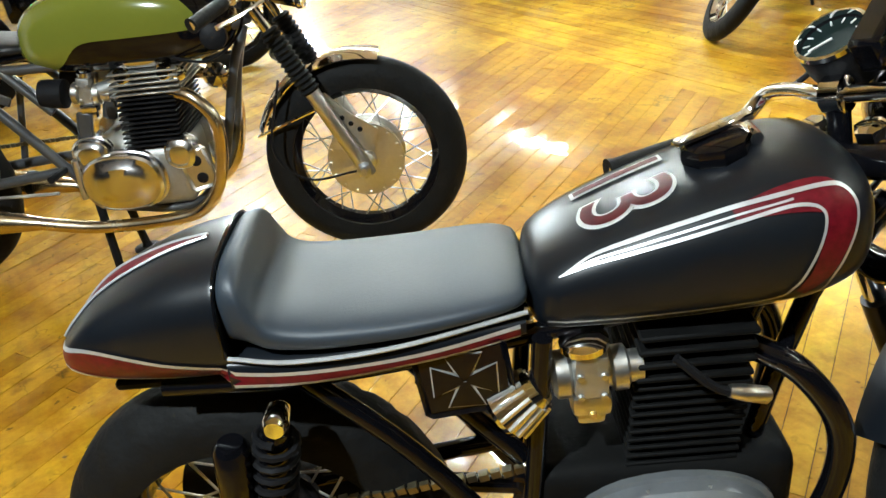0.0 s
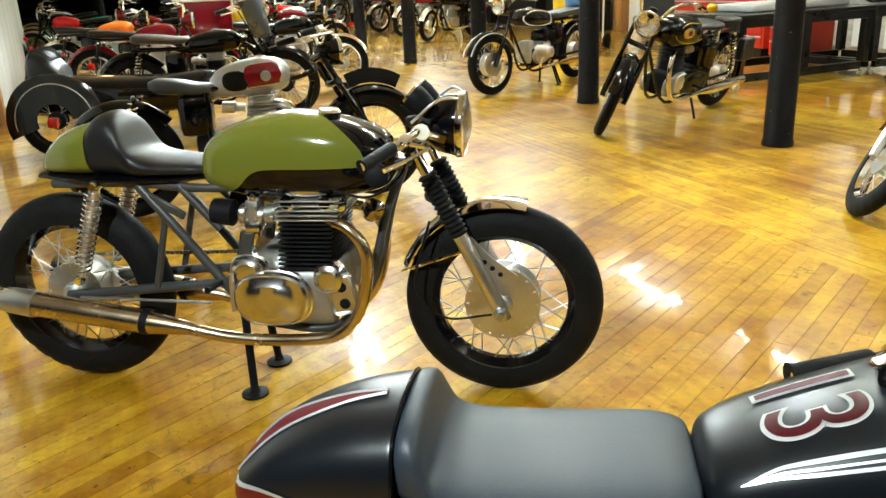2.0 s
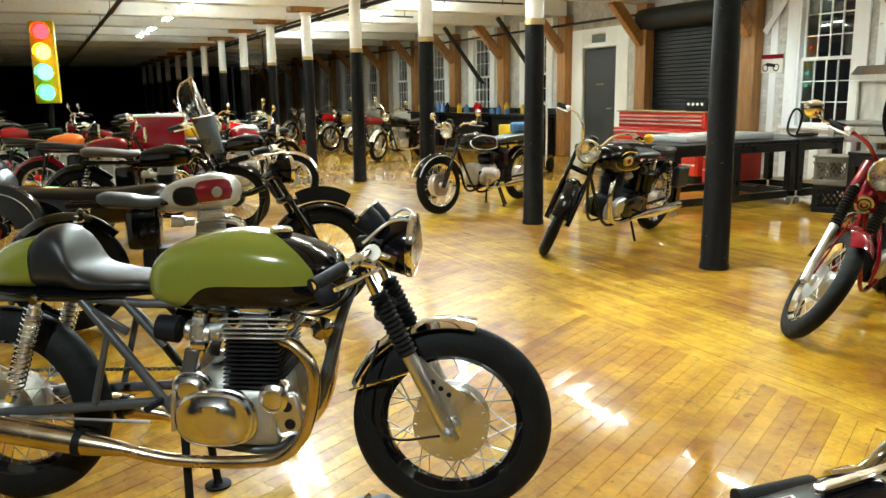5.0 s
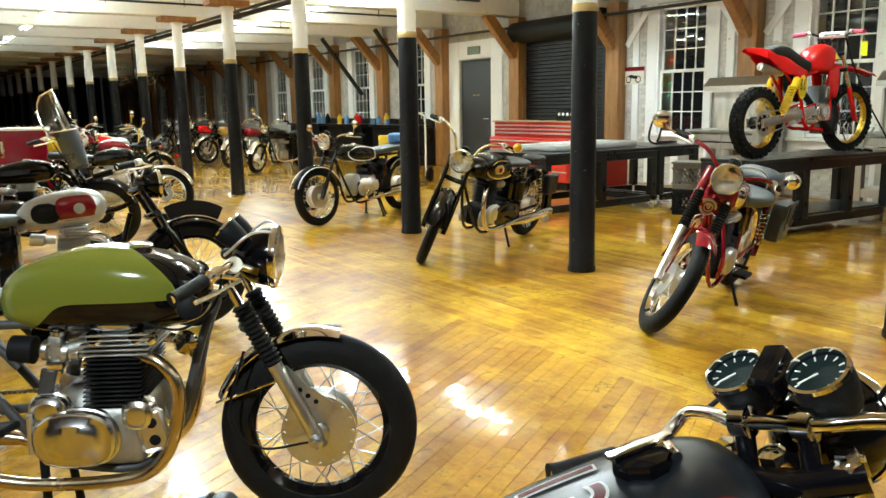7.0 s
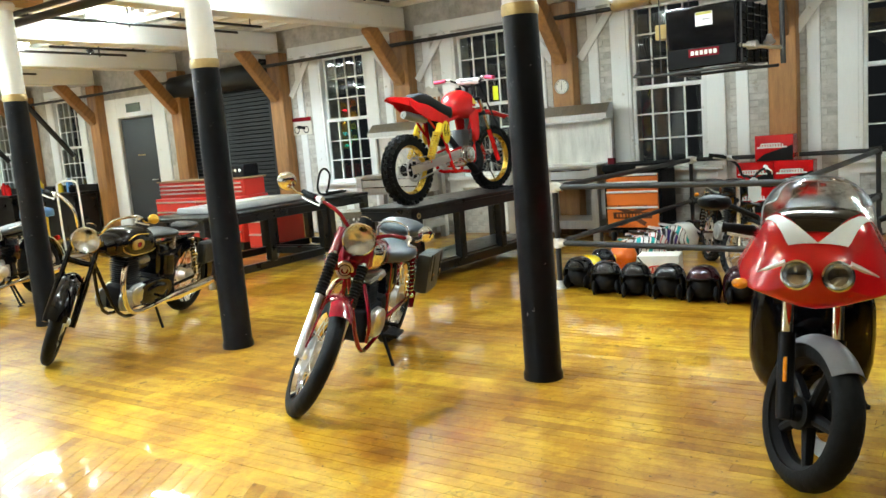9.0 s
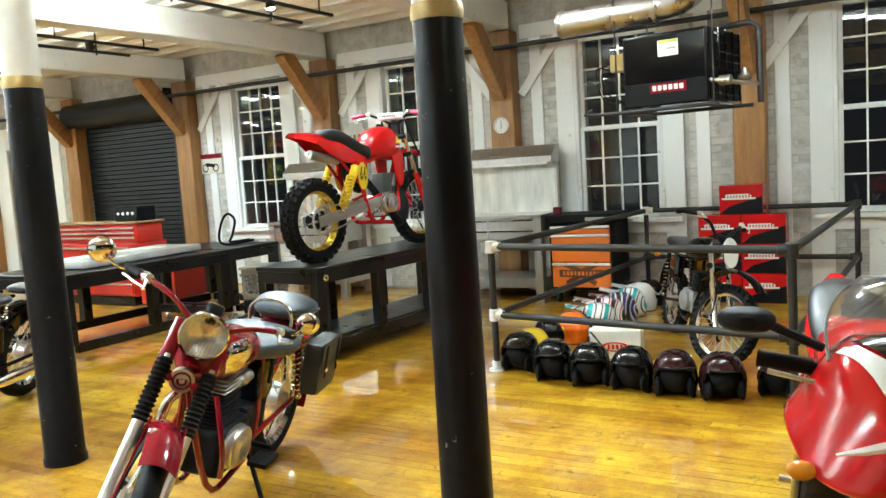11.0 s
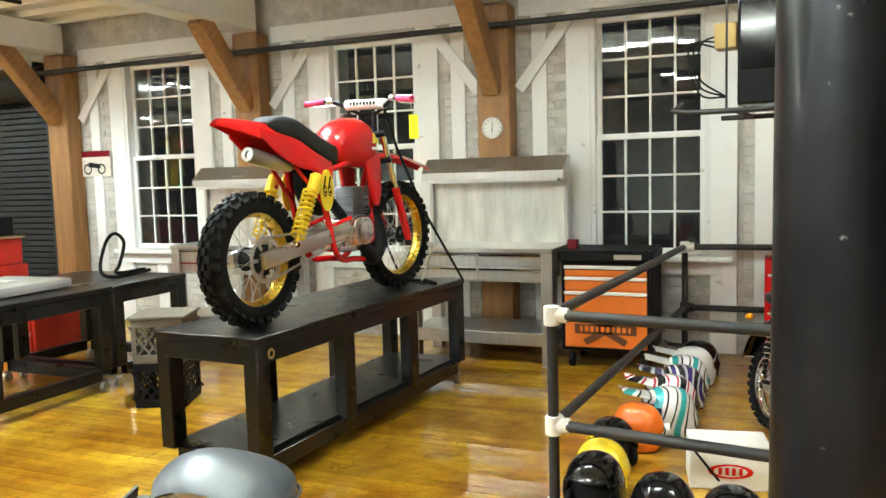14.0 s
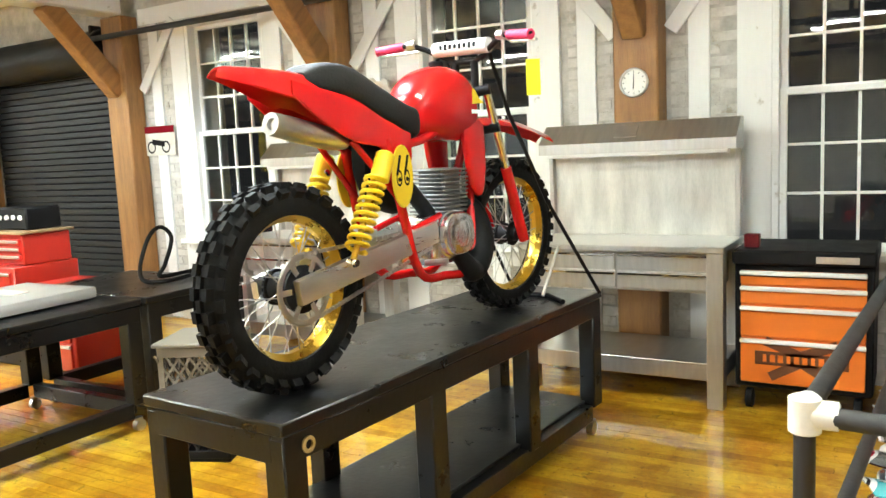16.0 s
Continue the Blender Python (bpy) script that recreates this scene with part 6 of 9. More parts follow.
        for s in ((1, -1) if engine == "twin" else (1,)):
            part("carburettor", lathe(B(), [(-0.07, 0.03), (0, 0.03), (0.01, 0.02), (0.06, 0.02)], (ex - 0.1, s * 0.05, 0.6), (1, 0, -0.1), 12), ALU, b)
    for s in pipe_sides:
        if engine == "boxer":
            pipe(b, [(ex + 0.07, s * 0.2, 0.36), (ex + 0.13, s * 0.19, 0.27), (ex + 0.02, s * 0.15, 0.23), (ex - 0.3, s * 0.14, 0.24)], 0.02, pipe_mat)
        else:
            pipe(b, [(ex + 0.12, s * 0.06, 0.61), (ex + 0.22, s * 0.11, 0.58), (ex + 0.26, s * 0.13, 0.45), (ex + 0.2, s * 0.135, 0.28), (ex + 0.05, s * 0.14, 0.22), (ex - 0.3, s * 0.15, 0.24)], 0.021, pipe_mat)
        muffler(b, (ex - 0.28, s * 0.15, 0.24), (-0.2, s * 0.16, 0.27), 0.043, pipe_mat, 0.4)
    headlamp(b, (T[0] + lamp_dx, 0, lamp_z), lamp, S, tank if tank in (BLACKP, REDD) else BLACKP, 0.14, fine=fine)
    if bar == "high":
        pts = [(T[0] + 0.02, 0, 0.93), (T[0] + 0.02, 0.07, 0.93), (T[0] + 0.03, 0.14, 1.06), (T[0] - 0.03, 0.27, 1.12), (T[0] - 0.18, 0.38, 1.08)]
    else:
        pts = [(T[0] + 0.02, 0, 0.93), (T[0] + 0.02, 0.07, 0.93), (T[0] + 0.02, 0.17, 0.985), (T[0] - 0.06, 0.29, 0.99), (T[0] - 0.17, 0.36, 0.965)]
    bars_set(b, pts, S, mat=bar_mat)
    gauge(b, (T[0] + min(0.05, lamp_dx - 0.07), 0, lamp_z + 0.1), 0.036, (-0.6, 0, 0.8), S)
    if mirrors:
        mirror(b, (pts[-2][0], 0.3, pts[-2][2]), (pts[-2][0] + 0.03, 0.37, pts[-2][2] + 0.11), 0.045, S)
        mirror(b, (pts[-2][0], -0.3, pts[-2][2]), (pts[-2][0] + 0.03, -0.37, pts[-2][2] + 0.11), 0.045, S)
    tl = part("tail_lamp", lathe(B(), [(0, 0.03), (0.03, 0.032), (0.05, 0.026), (0.052, 0)], (-R - 0.02, 0, R + 0.26), (-1, 0, 0.1), 16), REDLENS, b, "red tail lamp")
    for s in (-1, 1):
        part("footpeg", tube(B(), [(x0 + 0.05, s * 0.1, 0.3), (x0 + 0.05, s * 0.21, 0.3)], 0.012, 8), RUBBER, b)
    stand(b, [(x0 + 0.04, stand_side * 0.1, 0.24), (x0 + 0.1, stand_side * 0.24, 0.012)], 0.03)
    return b, L, S, x0, k


# black vintage single with gold tank panels
b, L, S, x0, k = roadster("vintage_motorcycle", "black vintage motorcycle with gold-lined tank on its stand", (6.035, 6.628), (4.485, 6.038), -10, 33, R=0.33, sink=0.018, lamp_dx=0.06, tank=BLACKP, engine="single", saddle=True, bar="high", mirrors=False, pipe_sides=(1,), fork_mat=BLACKP, lamp=0.098, lamp_z=0.87, eng=(BLACKM, BLACKM))
for s in (-1, 1):
    part("gold_badge", cover(B(), x0 + 0.3 * k, 0.775, s * 0.14, s, 0.075, 0.04, 0.014), GOLDP, b, "gold painted tank badge")
    part("red_badge", cover(B(), x0 + 0.3 * k, 0.775, s * 0.152, s, 0.03, 0.022, 0.008), REDD, b)
part("tank_cover", body(B(), [(x0 - 0.01, 0.79, 0.66, 0.06), (x0 + 0.06, 0.85, 0.63, 0.115), (x0 + 0.2, 0.895, 0.625, 0.14), (x0 + 0.4, 0.9, 0.64, 0.145), (x0 + 0.52, 0.86, 0.68, 0.11), (x0 + 0.57, 0.8, 0.73, 0.05)], 6, 2.5, 1.0, 28), BLACKP, b, "broad gloss black tank")
for s in (-1, 1):
    part("chaincase", cover(B(), x0 + 0.08, 0.34, s * 0.105, s, 0.25, 0.1, 0.05), BLACKP, b, "long black chaincase")
    part("wheel_skirt", ring_faces(B(), [[(0.33 * f * math.cos(a), s * y, 0.33 + 0.33 * f * math.sin(a)) for a in (radians(45 + 155 * q / 20) for q in range(21))] for f, y in ((1.1, 0.07), (1.1, 0.078), (0.86, 0.08), (0.86, 0.074))], close=False), BLACKP, b, "deep black mudguard skirt")
    part("magneto_cover", cover(B(), x0 + 0.42, 0.33, s * 0.09, s, 0.09, 0.08, 0.04), ALU_D, b, "round alloy timing cover")
part("pillion_pad", body(B(), [(-0.1, 0.82, 0.78, 0.07), (0.0, 0.83, 0.77, 0.1), (0.1, 0.82, 0.775, 0.09), (0.14, 0.8, 0.78, 0.05)], 4, 3.0), LEATHER, b, "black pillion pad")
part("oil_tank", lathe(B(), [(-0.06, 0.05), (-0.05, 0.065), (0.12, 0.065), (0.13, 0.05)], (x0 - 0.13, 0.1, 0.5), (0, 0, 1), 18), BLACKP, b)
part("gold_line", tube(B(), [(x0 + 0.07, 0.117, 0.7), (x0 + 0.2, 0.138, 0.69), (x0 + 0.4, 0.143, 0.7), (x0 + 0.5, 0.118, 0.76), (x0 + 0.38, 0.135, 0.85), (x0 + 0.18, 0.128, 0.84)], 0.004, 6, 6), GOLD, b)
for s in (-1, 1):
    part("tool_case", box(B(), (-0.08, s * 0.17, 0.56), (0.2, 0.08, 0.2), bev=0.015), LEATHER, b, "black leather case")
mirror(b, (L - 0.35, 0.33, 1.1), (L - 0.33, 0.4, 1.14), 0.04, S, mat=GOLD)

# black boxer twin
b, L, S, x0, k = roadster("boxer_motorcycle", "black boxer-twin motorcycle with white pinstripes on its centre stand", (6.19, 9.26), (4.72, 8.62), 0, -8, R=0.325, tank=BLACKP, engine="boxer", eng=(BLACKM, ALU), seat=SEATG, pipe_sides=(1, -1), hub=0.11, hub_mat=ALU, lamp=0.09, lamp_z=0.93, mirrors=True, rim=CHROME)
for s in (-1, 1):
    part("pinstripe", tube(B(), [(x0 + 0.08, s * 0.118, 0.7), (x0 + 0.25 * k, s * 0.14, 0.685), (x0 + 0.46 * k, s * 0.122, 0.71), (x0 + 0.5 * k, s * 0.09, 0.79), (x0 + 0.36 * k, s * 0.116, 0.85), (x0 + 0.1, s * 0.1, 0.82), (x0 + 0.05, s * 0.1, 0.76), (x0 + 0.08, s * 0.118, 0.7)], 0.005, 6, 6), WHITEP, b, "white pinstripe")
    part("guard_line", tube(B(), [(L + 0.352 * math.cos(radians(a)), s * 0.066, 0.325 + 0.33 * math.sin(radians(a))) for a in range(20, 166, 12)], 0.004, 6), WHITEP, b, m=S)
    part("rear_line", tube(B(), [(0.36 * math.cos(radians(a)), s * 0.078, 0.325 + 0.335 * math.sin(radians(a))) for a in range(40, 200, 14)], 0.004, 6), WHITEP, b)
    stand(b, [(x0 + 0.0, s * 0.09, 0.25), (x0 - 0.06, s * 0.15, 0.012)], 0.025)
part("seat_piping", tube(B(), [(-0.02, 0.11, 0.825), (0.1, 0.13, 0.83), (0.35, 0.132, 0.815), (0.5, 0.11, 0.8)], 0.006, 6, 5), WHITEP, b)
solo("folded_cloth", body(B(), [(6.06, 0.965, 0.86, 0.03), (6.12, 0.985, 0.855, 0.12), (6.3, 0.98, 0.86, 0.13), (6.42, 0.95, 0.86, 0.04)], 4, 3.0), BLUE, "bright blue folded cloth on the motorcycle seat", "cloth", pose(0.02, 9.27, -0.01))

CASEG = mk("worn_grey_leather", (0.035, 0.038, 0.038), 0.45, 0, 0.3, 14, 0.25, 120)
# dark red single-cylinder with grey seat and cases
b, L, S, x0, k = roadster("red_motorcycle", "dark red classic motorcycle with grey seat and side cases", (5.697, 3.972), (4.4, 3.5), -13, 32, R=0.33, sink=0.03, rake=0.42, lamp_dx=0.07, tank=REDD, tank_side=CHROME, guard=REDD, frame=REDD, seat=SEATG, engine="single", gaiters=True, fork_mat=ALU, lamp=0.092, lamp_z=0.9, saddle_at=(0.1, -0.035), saddle_w=1.25, bar="flat", bar_mat=REDD, eng=(BLACKM, ALU_D), saddle=True, pipe_sides=(-1,), hub=0.09, guard_arc=(62, 178), rim=CHROME)
L -= 0.13
pil = part("pillion_saddle", body(B(), [(-0.17, 0.8, 0.77, 0.06), (-0.13, 0.855, 0.755, 0.125), (0.0, 0.885, 0.755, 0.15), (0.12, 0.875, 0.77, 0.13), (0.19, 0.855, 0.8, 0.08), (0.215, 0.84, 0.82, 0.03)], 5, 2.3), SEATG, b, "domed blue-grey pillion saddle")
part("piping", tube(B(), [(0.17, 0.1, 0.835), (0.05, 0.146, 0.825), (-0.1, 0.14, 0.81), (-0.165, 0.0, 0.79), (-0.1, -0.14, 0.81), (0.05, -0.146, 0.825), (0.17, -0.1, 0.835)], 0.005, 6, 6), CASEG, pil)
part("pillion_bracket", box(B(), (0.06, 0, 0.72), (0.22, 0.17, 0.07), bev=0.012), REDD, b, "dark red pillion carrier")
part("grab_rail", tube(B(), [(0.2, -0.1, 0.72), (0.22, -0.105, 0.83), (0.215, -0.05, 0.875), (0.215, 0.05, 0.875), (0.22, 0.105, 0.83), (0.2, 0.1, 0.72)], 0.008, 8, 5), CHROME, b, "chrome grab rail")
for s in (-1, 1):
    cs = part("side_case", box(B(), (-0.02, s * 0.21, 0.55), (0.3, 0.1, 0.27), (0, 0, 0), 0.03, 2), CASEG, b, "worn grey leather side case")
    part("case_flap", box(B(), (-0.02, s * 0.263, 0.635), (0.29, 0.01, 0.12), (s * -2, 0, 0), 0.008, 2), CASEG, cs)
    for dx in (-0.09, 0.09):
        part("case_strap", box(B(), (-0.02 + dx, s * 0.27, 0.59), (0.022, 0.006, 0.17), bev=0.002), BLACKM, cs)
        part("buckle", box(B(), (-0.02 + dx, s * 0.275, 0.55), (0.028, 0.005, 0.022), bev=0.002), CHROME, cs)
    part("floorboard", box(B(), (x0 + 0.12, s * 0.2, 0.27), (0.16, 0.09, 0.025), (0, 0, 0), 0.01, 2), RUBBER, b, "black rubber footrest")
hn = part("horn", lathe(B(), [(-0.05, 0.02), (-0.03, 0.045), (0.0, 0.05), (0.006, 0.049), (0.006, 0.038), (0.0, 0.036), (0.0, 0.03), (0.008, 0.028), (0.009, 0.022), (0.002, 0.02), (0.002, 0.012), (0.012, 0.01), (0.013, 0.0)], (L - 0.2, 0, 0.71), (1, 0, -0.05), 28), ALU, b, "round ribbed alloy horn", S)
part("horn_slot", lathe(B(), [(0.0015, 0.0355), (0.0025, 0.0305)], (L - 0.2, 0, 0.71), (1, 0, -0.05), 24, caps=False), BLACKM, hn)
mirror(b, (L - 0.43, -0.33, 0.97), (L - 0.486, -0.47, 0.982), 0.055, S)
mirror(b, (L - 0.4, 0.33, 0.98), (L - 0.43, 0.39, 1.045), 0.05, S)
for s in (-1, 1):
    part("crash_bar", tube(B(), [(L - 0.4, s * 0.05, 0.6), (L - 0.36, s * 0.12, 0.4), (L - 0.42, s * 0.1, 0.25)], 0.012, 8, 4), REDD, b)
    part("fork_cover", tube(B(), [(L - 0.31, s * 0.09, 0.9), (L - 0.2, s * 0.09, 0.7)], 0.03, 12), REDD, b, m=S)

# silver and red parallel twin behind the olive racer
b, L, S, x0, k = roadster("twin_motorcycle", "silver and red British twin with black mudguards", (0.86, 5.59), (2.28, 5.32), -3, 10, R=0.325, tank_len=0.87, tank=SILVERP, tank_side=REDD, seat_x=0.2, seat_dz=-0.05, rim=BLACKP, hub_mat=BLACKM, eng=(ALU_D, POLISH), engine="twin", knee=True, seat=SEATG, pipe_sides=(1, -1), lamp=0.085, lamp_z=0.88)

npl = B()
ring_faces(npl, [[(L + r * math.cos(a), y, 0.325 + r * math.sin(a)) for a, r in [(radians(62 + 6 * q), 0.36) for q in range(9)] + [(radians(110 - 6 * q), 0.45 - 0.03 * (q / 8 - 0.5) ** 2) for q in range(9)]] for y in (-0.006, 0.006)])
part("front_plate", npl, BLACKM, b, "curved black plate on the front mudguard", S)
part("tank_emblem", lathe(B(), [(0, 0.03), (0.004, 0.028), (0.005, 0.0)], (x0 + 0.32 * k, -0.136, 0.775), (0, -1, 0), 20), SILVERP, b, "round tank emblem")
# black solo with tall windscreen and sidecar
b, L, S, x0, k = roadster("sidecar_motorcycle", "black touring motorcycle with tall windscreen", (1.09, 8.97), (2.46, 8.6), 0, -14, R=0.34, seat_x=0.05, seat_dz=0.03, rim=BLACKP, hub_mat=BLACKM, eng=(BLACKM, ALU_D), tank=BLACKP, engine="twin", seat=mk("brown_leather", (0.06, 0.04, 0.03), 0.45, 0, 0.2, 8, 0.15, 200), bar="high", lamp=0.09, lamp_z=0.95, mirrors=False)
ws = B()
rows = []
for i in range(13):
    u = i / 12
    z = 0.9 + 0.62 * u
    half = 0.23 * math.sqrt(max(0.0, 1 - max(0, (u - 0.55) / 0.45) ** 2)) * (0.75 + 0.25 * min(1, u * 2)) + 0.01
    x = L - 0.13 - 0.2 * u
    rows.append([(x - 0.16 * (j / 4) ** 2 * half / 0.27, half * j / 4, z) for j in range(-4, 5)] + [(x - 0.004 - 0.16 * (j / 4) ** 2 * half / 0.27, half * j / 4, z) for j in range(4, -5, -1)])
screen = part("windscreen", ring_faces(ws, rows), SCREEN, b, "tall clear windscreen", S)
edge = [r[0] for r in rows] + [r[8] for r in rows[::-1]]
part("screen_edge", tube(B(), edge, 0.007, 6), CHROME, screen, "bright screen edging")
APRON = mk("grey_vinyl_apron", (0.035, 0.045, 0.055), 0.25, 0, 0.2, 6, 0.05, 60)
ap = B()
ring_faces(ap, [[(x - 0.16 * (j / 4) ** 2 * 0.8, 0.24 * w * j / 4, z) for j in range(-4, 5)] + [(x - 0.008 - 0.16 * (j / 4) ** 2 * 0.8, 0.24 * w * j / 4, z) for j in range(4, -5, -1)] for x, w, z in ((L - 0.085, 0.45, 0.8), (L - 0.105, 0.75, 0.93), (L - 0.155, 1.0, 1.16))])
part("screen_apron", ap, APRON, screen, "smoke-grey lower apron")
part("screen_strip", tube(B(), [(L - 0.155 - 0.12, -0.25, 1.165), (L - 0.15, 0, 1.17), (L - 0.155 - 0.12, 0.25, 1.165)], 0.006, 6, 5), CHROME, screen)
sc = thing("sidecar", "black sidecar with pleated black seat and mudguard wheel", "sidecar", pose(0.577, 8.19, 0, 0, 0, -15), "motorcycles")
part("sidecar_body", body(B(), [(-0.45, 0.56, 0.36, 0.12), (-0.3, 0.62, 0.3, 0.24), (0.2, 0.6, 0.27, 0.27), (0.7, 0.58, 0.27, 0.26), (1.1, 0.6, 0.32, 0.16), (1.3, 0.52, 0.42, 0.05)], 5, 3.0), BLACKP, sc, "gloss black body")
seat_sc = part("sidecar_seat", body(B(), [(-0.34, 0.75, 0.5, 0.12), (-0.28, 0.84, 0.5, 0.2), (-0.16, 0.82, 0.5, 0.22), (-0.06, 0.7, 0.52, 0.2)], 5, 2.6), LEATHER, sc, "pleated black seat back")
for j in range(-3, 4):
    part("pleat", tube(B(), [(-0.33 + 0.0, j * 0.055, 0.6), (-0.24, j * 0.055, 0.845), (-0.1, j * 0.055, 0.76)], 0.01, 6, 4), LEATHER, seat_sc)
wheel(sc, "sidecar_wheel", pose(-0.05, -0.42, 0.31), 0.31, 0.1, 0.22, BLACKP, 0.07, 0.1, BLACKM, 20, fine=False)
part("sidecar_mudguard", arc_strip(B(), (-0.05, -0.42, 0.31), 0.37, 5, 200, 0.17, 0.05), BLACKP, sc)
val = B()
ring_faces(val, [[(-0.05 + r * math.cos(a), y, 0.31 + r * math.sin(a)) for a in (radians(5 + 195 * q / 24) for q in range(25))] for r, y in ((0.375, -0.49), (0.37, -0.507), (0.14, -0.51), (0.135, -0.506), (0.14, -0.502), (0.365, -0.495))], close=False)
part("valance", val, BLACKP, sc, "deep black wheel skirt")
part("valance_line", tube(B(), [(-0.05 + 0.3 * math.cos(a), -0.512, 0.31 + 0.3 * math.sin(a)) for a in (radians(12 + 180 * q / 20) for q in range(21))], 0.004, 6), SILVERP, sc, "thin pale coachline")
part("sidecar_axle", tube(B(), [(-0.05, -0.42, 0.31), (0.0, 0.0, 0.38)], 0.018, 8), BLACKP, sc)

# red three-wheeler with a box, behind the sidecar
b, L, S, x0, k = roadster("delivery_trike", "red delivery three-wheeler with a white-trimmed box", (2.3, 14.2), (1.0, 14.5), 0, 0, R=0.33, tank=REDD, guard=REDD, engine="twin", bar="high", fine=False, mirrors=True)
part("cargo_box", box(B(), (-0.2, 0, 0.8), (0.8, 0.8, 0.55), bev=0.02), REDD, b, "dark red cargo box")
for z in (0.54, 1.065):
    part("box_trim", box(B(), (-0.2, 0, z), (0.82, 0.82, 0.035), bev=0.004), WHITEP, b, "white trim strip")

# the rows farther back in the hall
FAR = [
    # rear, front, tank, guard, seat, engine, steer
    ((0.75, 11.1), (2.05, 10.75), REDD, REDD, LEATHER, "single", 8), ((2.4, 10.9), (3.5, 10.2), BLACKP, CHROME, LEATHER, "twin", 10),
    ((3.15, 14.4), (4.4, 13.95), SILVERP, CHROME, LEATHER, "twin", -6), ((2.6, 15.5), (3.9, 14.9), YELLOW, CHROME, LEATHER, "single", 4),
    ((4.3, 13.4), (3.0, 12.9), REDD, CHROME, BLACKM, "twin", 0), ((4.9, 16.6), (3.5, 16.2), REDP, CHROME, LEATHER, "twin", 10),
    ((2.2, 17.2), (3.5, 16.8), BLUE, CHROME, LEATHER, "twin", -8), ((2.4, 18.9), (3.7, 18.4), BLACKP, BLACKP, LEATHER, "twin", 5),
    ((4.9, 18.4), (3.6, 18.0), SILVERP, CHROME, LEATHER, "single", -4), ((4.8, 20.4), (3.5, 20.1), REDD, CHROME, LEATHER, "twin", 12),
    ((8.2, 16.4), (6.95, 15.9), BLACKP, CHROME, LEATHER, "twin", 15), ((8.4, 18.3), (7.1, 17.8), REDD, CHROME, LEATHER, "twin", 10),
    ((8.5, 20.2), (7.2, 19.7), GOLDP, CHROME, LEATHER, "single", -8), ((8.6, 22.1), (7.3, 21.6), REDP, CHROME, LEATHER, "twin", 9),
    ((8.6, 24.1), (7.3, 23.6), SILVERP, CHROME, BLACKM, "twin", 5), ((4.9, 22.6), (3.6, 22.2), WHITEP, CHROME, LEATHER, "twin", -5),
    ((2.3, 20.9), (3.6, 20.5), OLIVE, BLACKP, LEATHER, "single", 5), ((0.35, 12.7), (1.65, 12.4), ORANGE, CHROME, LEATHER, "single", 6),
    ((1.1, 16.3), (-0.2, 16.6), REDP, CHROME, LEATHER, "twin", -6), ((1.0, 18.2), (-0.3, 18.6), BLACKP, CHROME, LEATHER, "twin", 8),
    ((-0.6, 15.8), (-1.9, 16.2), YELLOW, BLACKP, LEATHER, "single", 4), ((0.9, 20.4), (-0.4, 20.7), SILVERP, CHROME, LEATHER, "twin", 0),
]
COLOUR = {"dark_red_paint": "dark red", "black_gloss_paint": "gloss black", "silver_line": "silver", "yellow_paint": "yellow", "red_paint": "bright red", "blue_cloth": "blue", "gold_paint": "gold", "white_paint": "white", "olive_paint": "olive", "orange_paint": "orange"}
for rear, front, tk, gd, st, en, sr in FAR:
    roadster("motorcycle", "%s classic %s motorcycle in a display row" % (COLOUR[tk.name], "twin-cylinder" if en == "twin" else "single-cylinder"), rear, front, -2, sr, R=0.32, tank=tk, guard=gd, seat=st, engine=en, fine=False, pipe_sides=(1, -1), bar="high" if sr > 6 else "flat", mirrors=sr > 8, group="rows of motorcycles")


GUARDG = mk("grey_plastic_guard", (0.2, 0.21, 0.22), 0.4, 0, 0.15, 8)


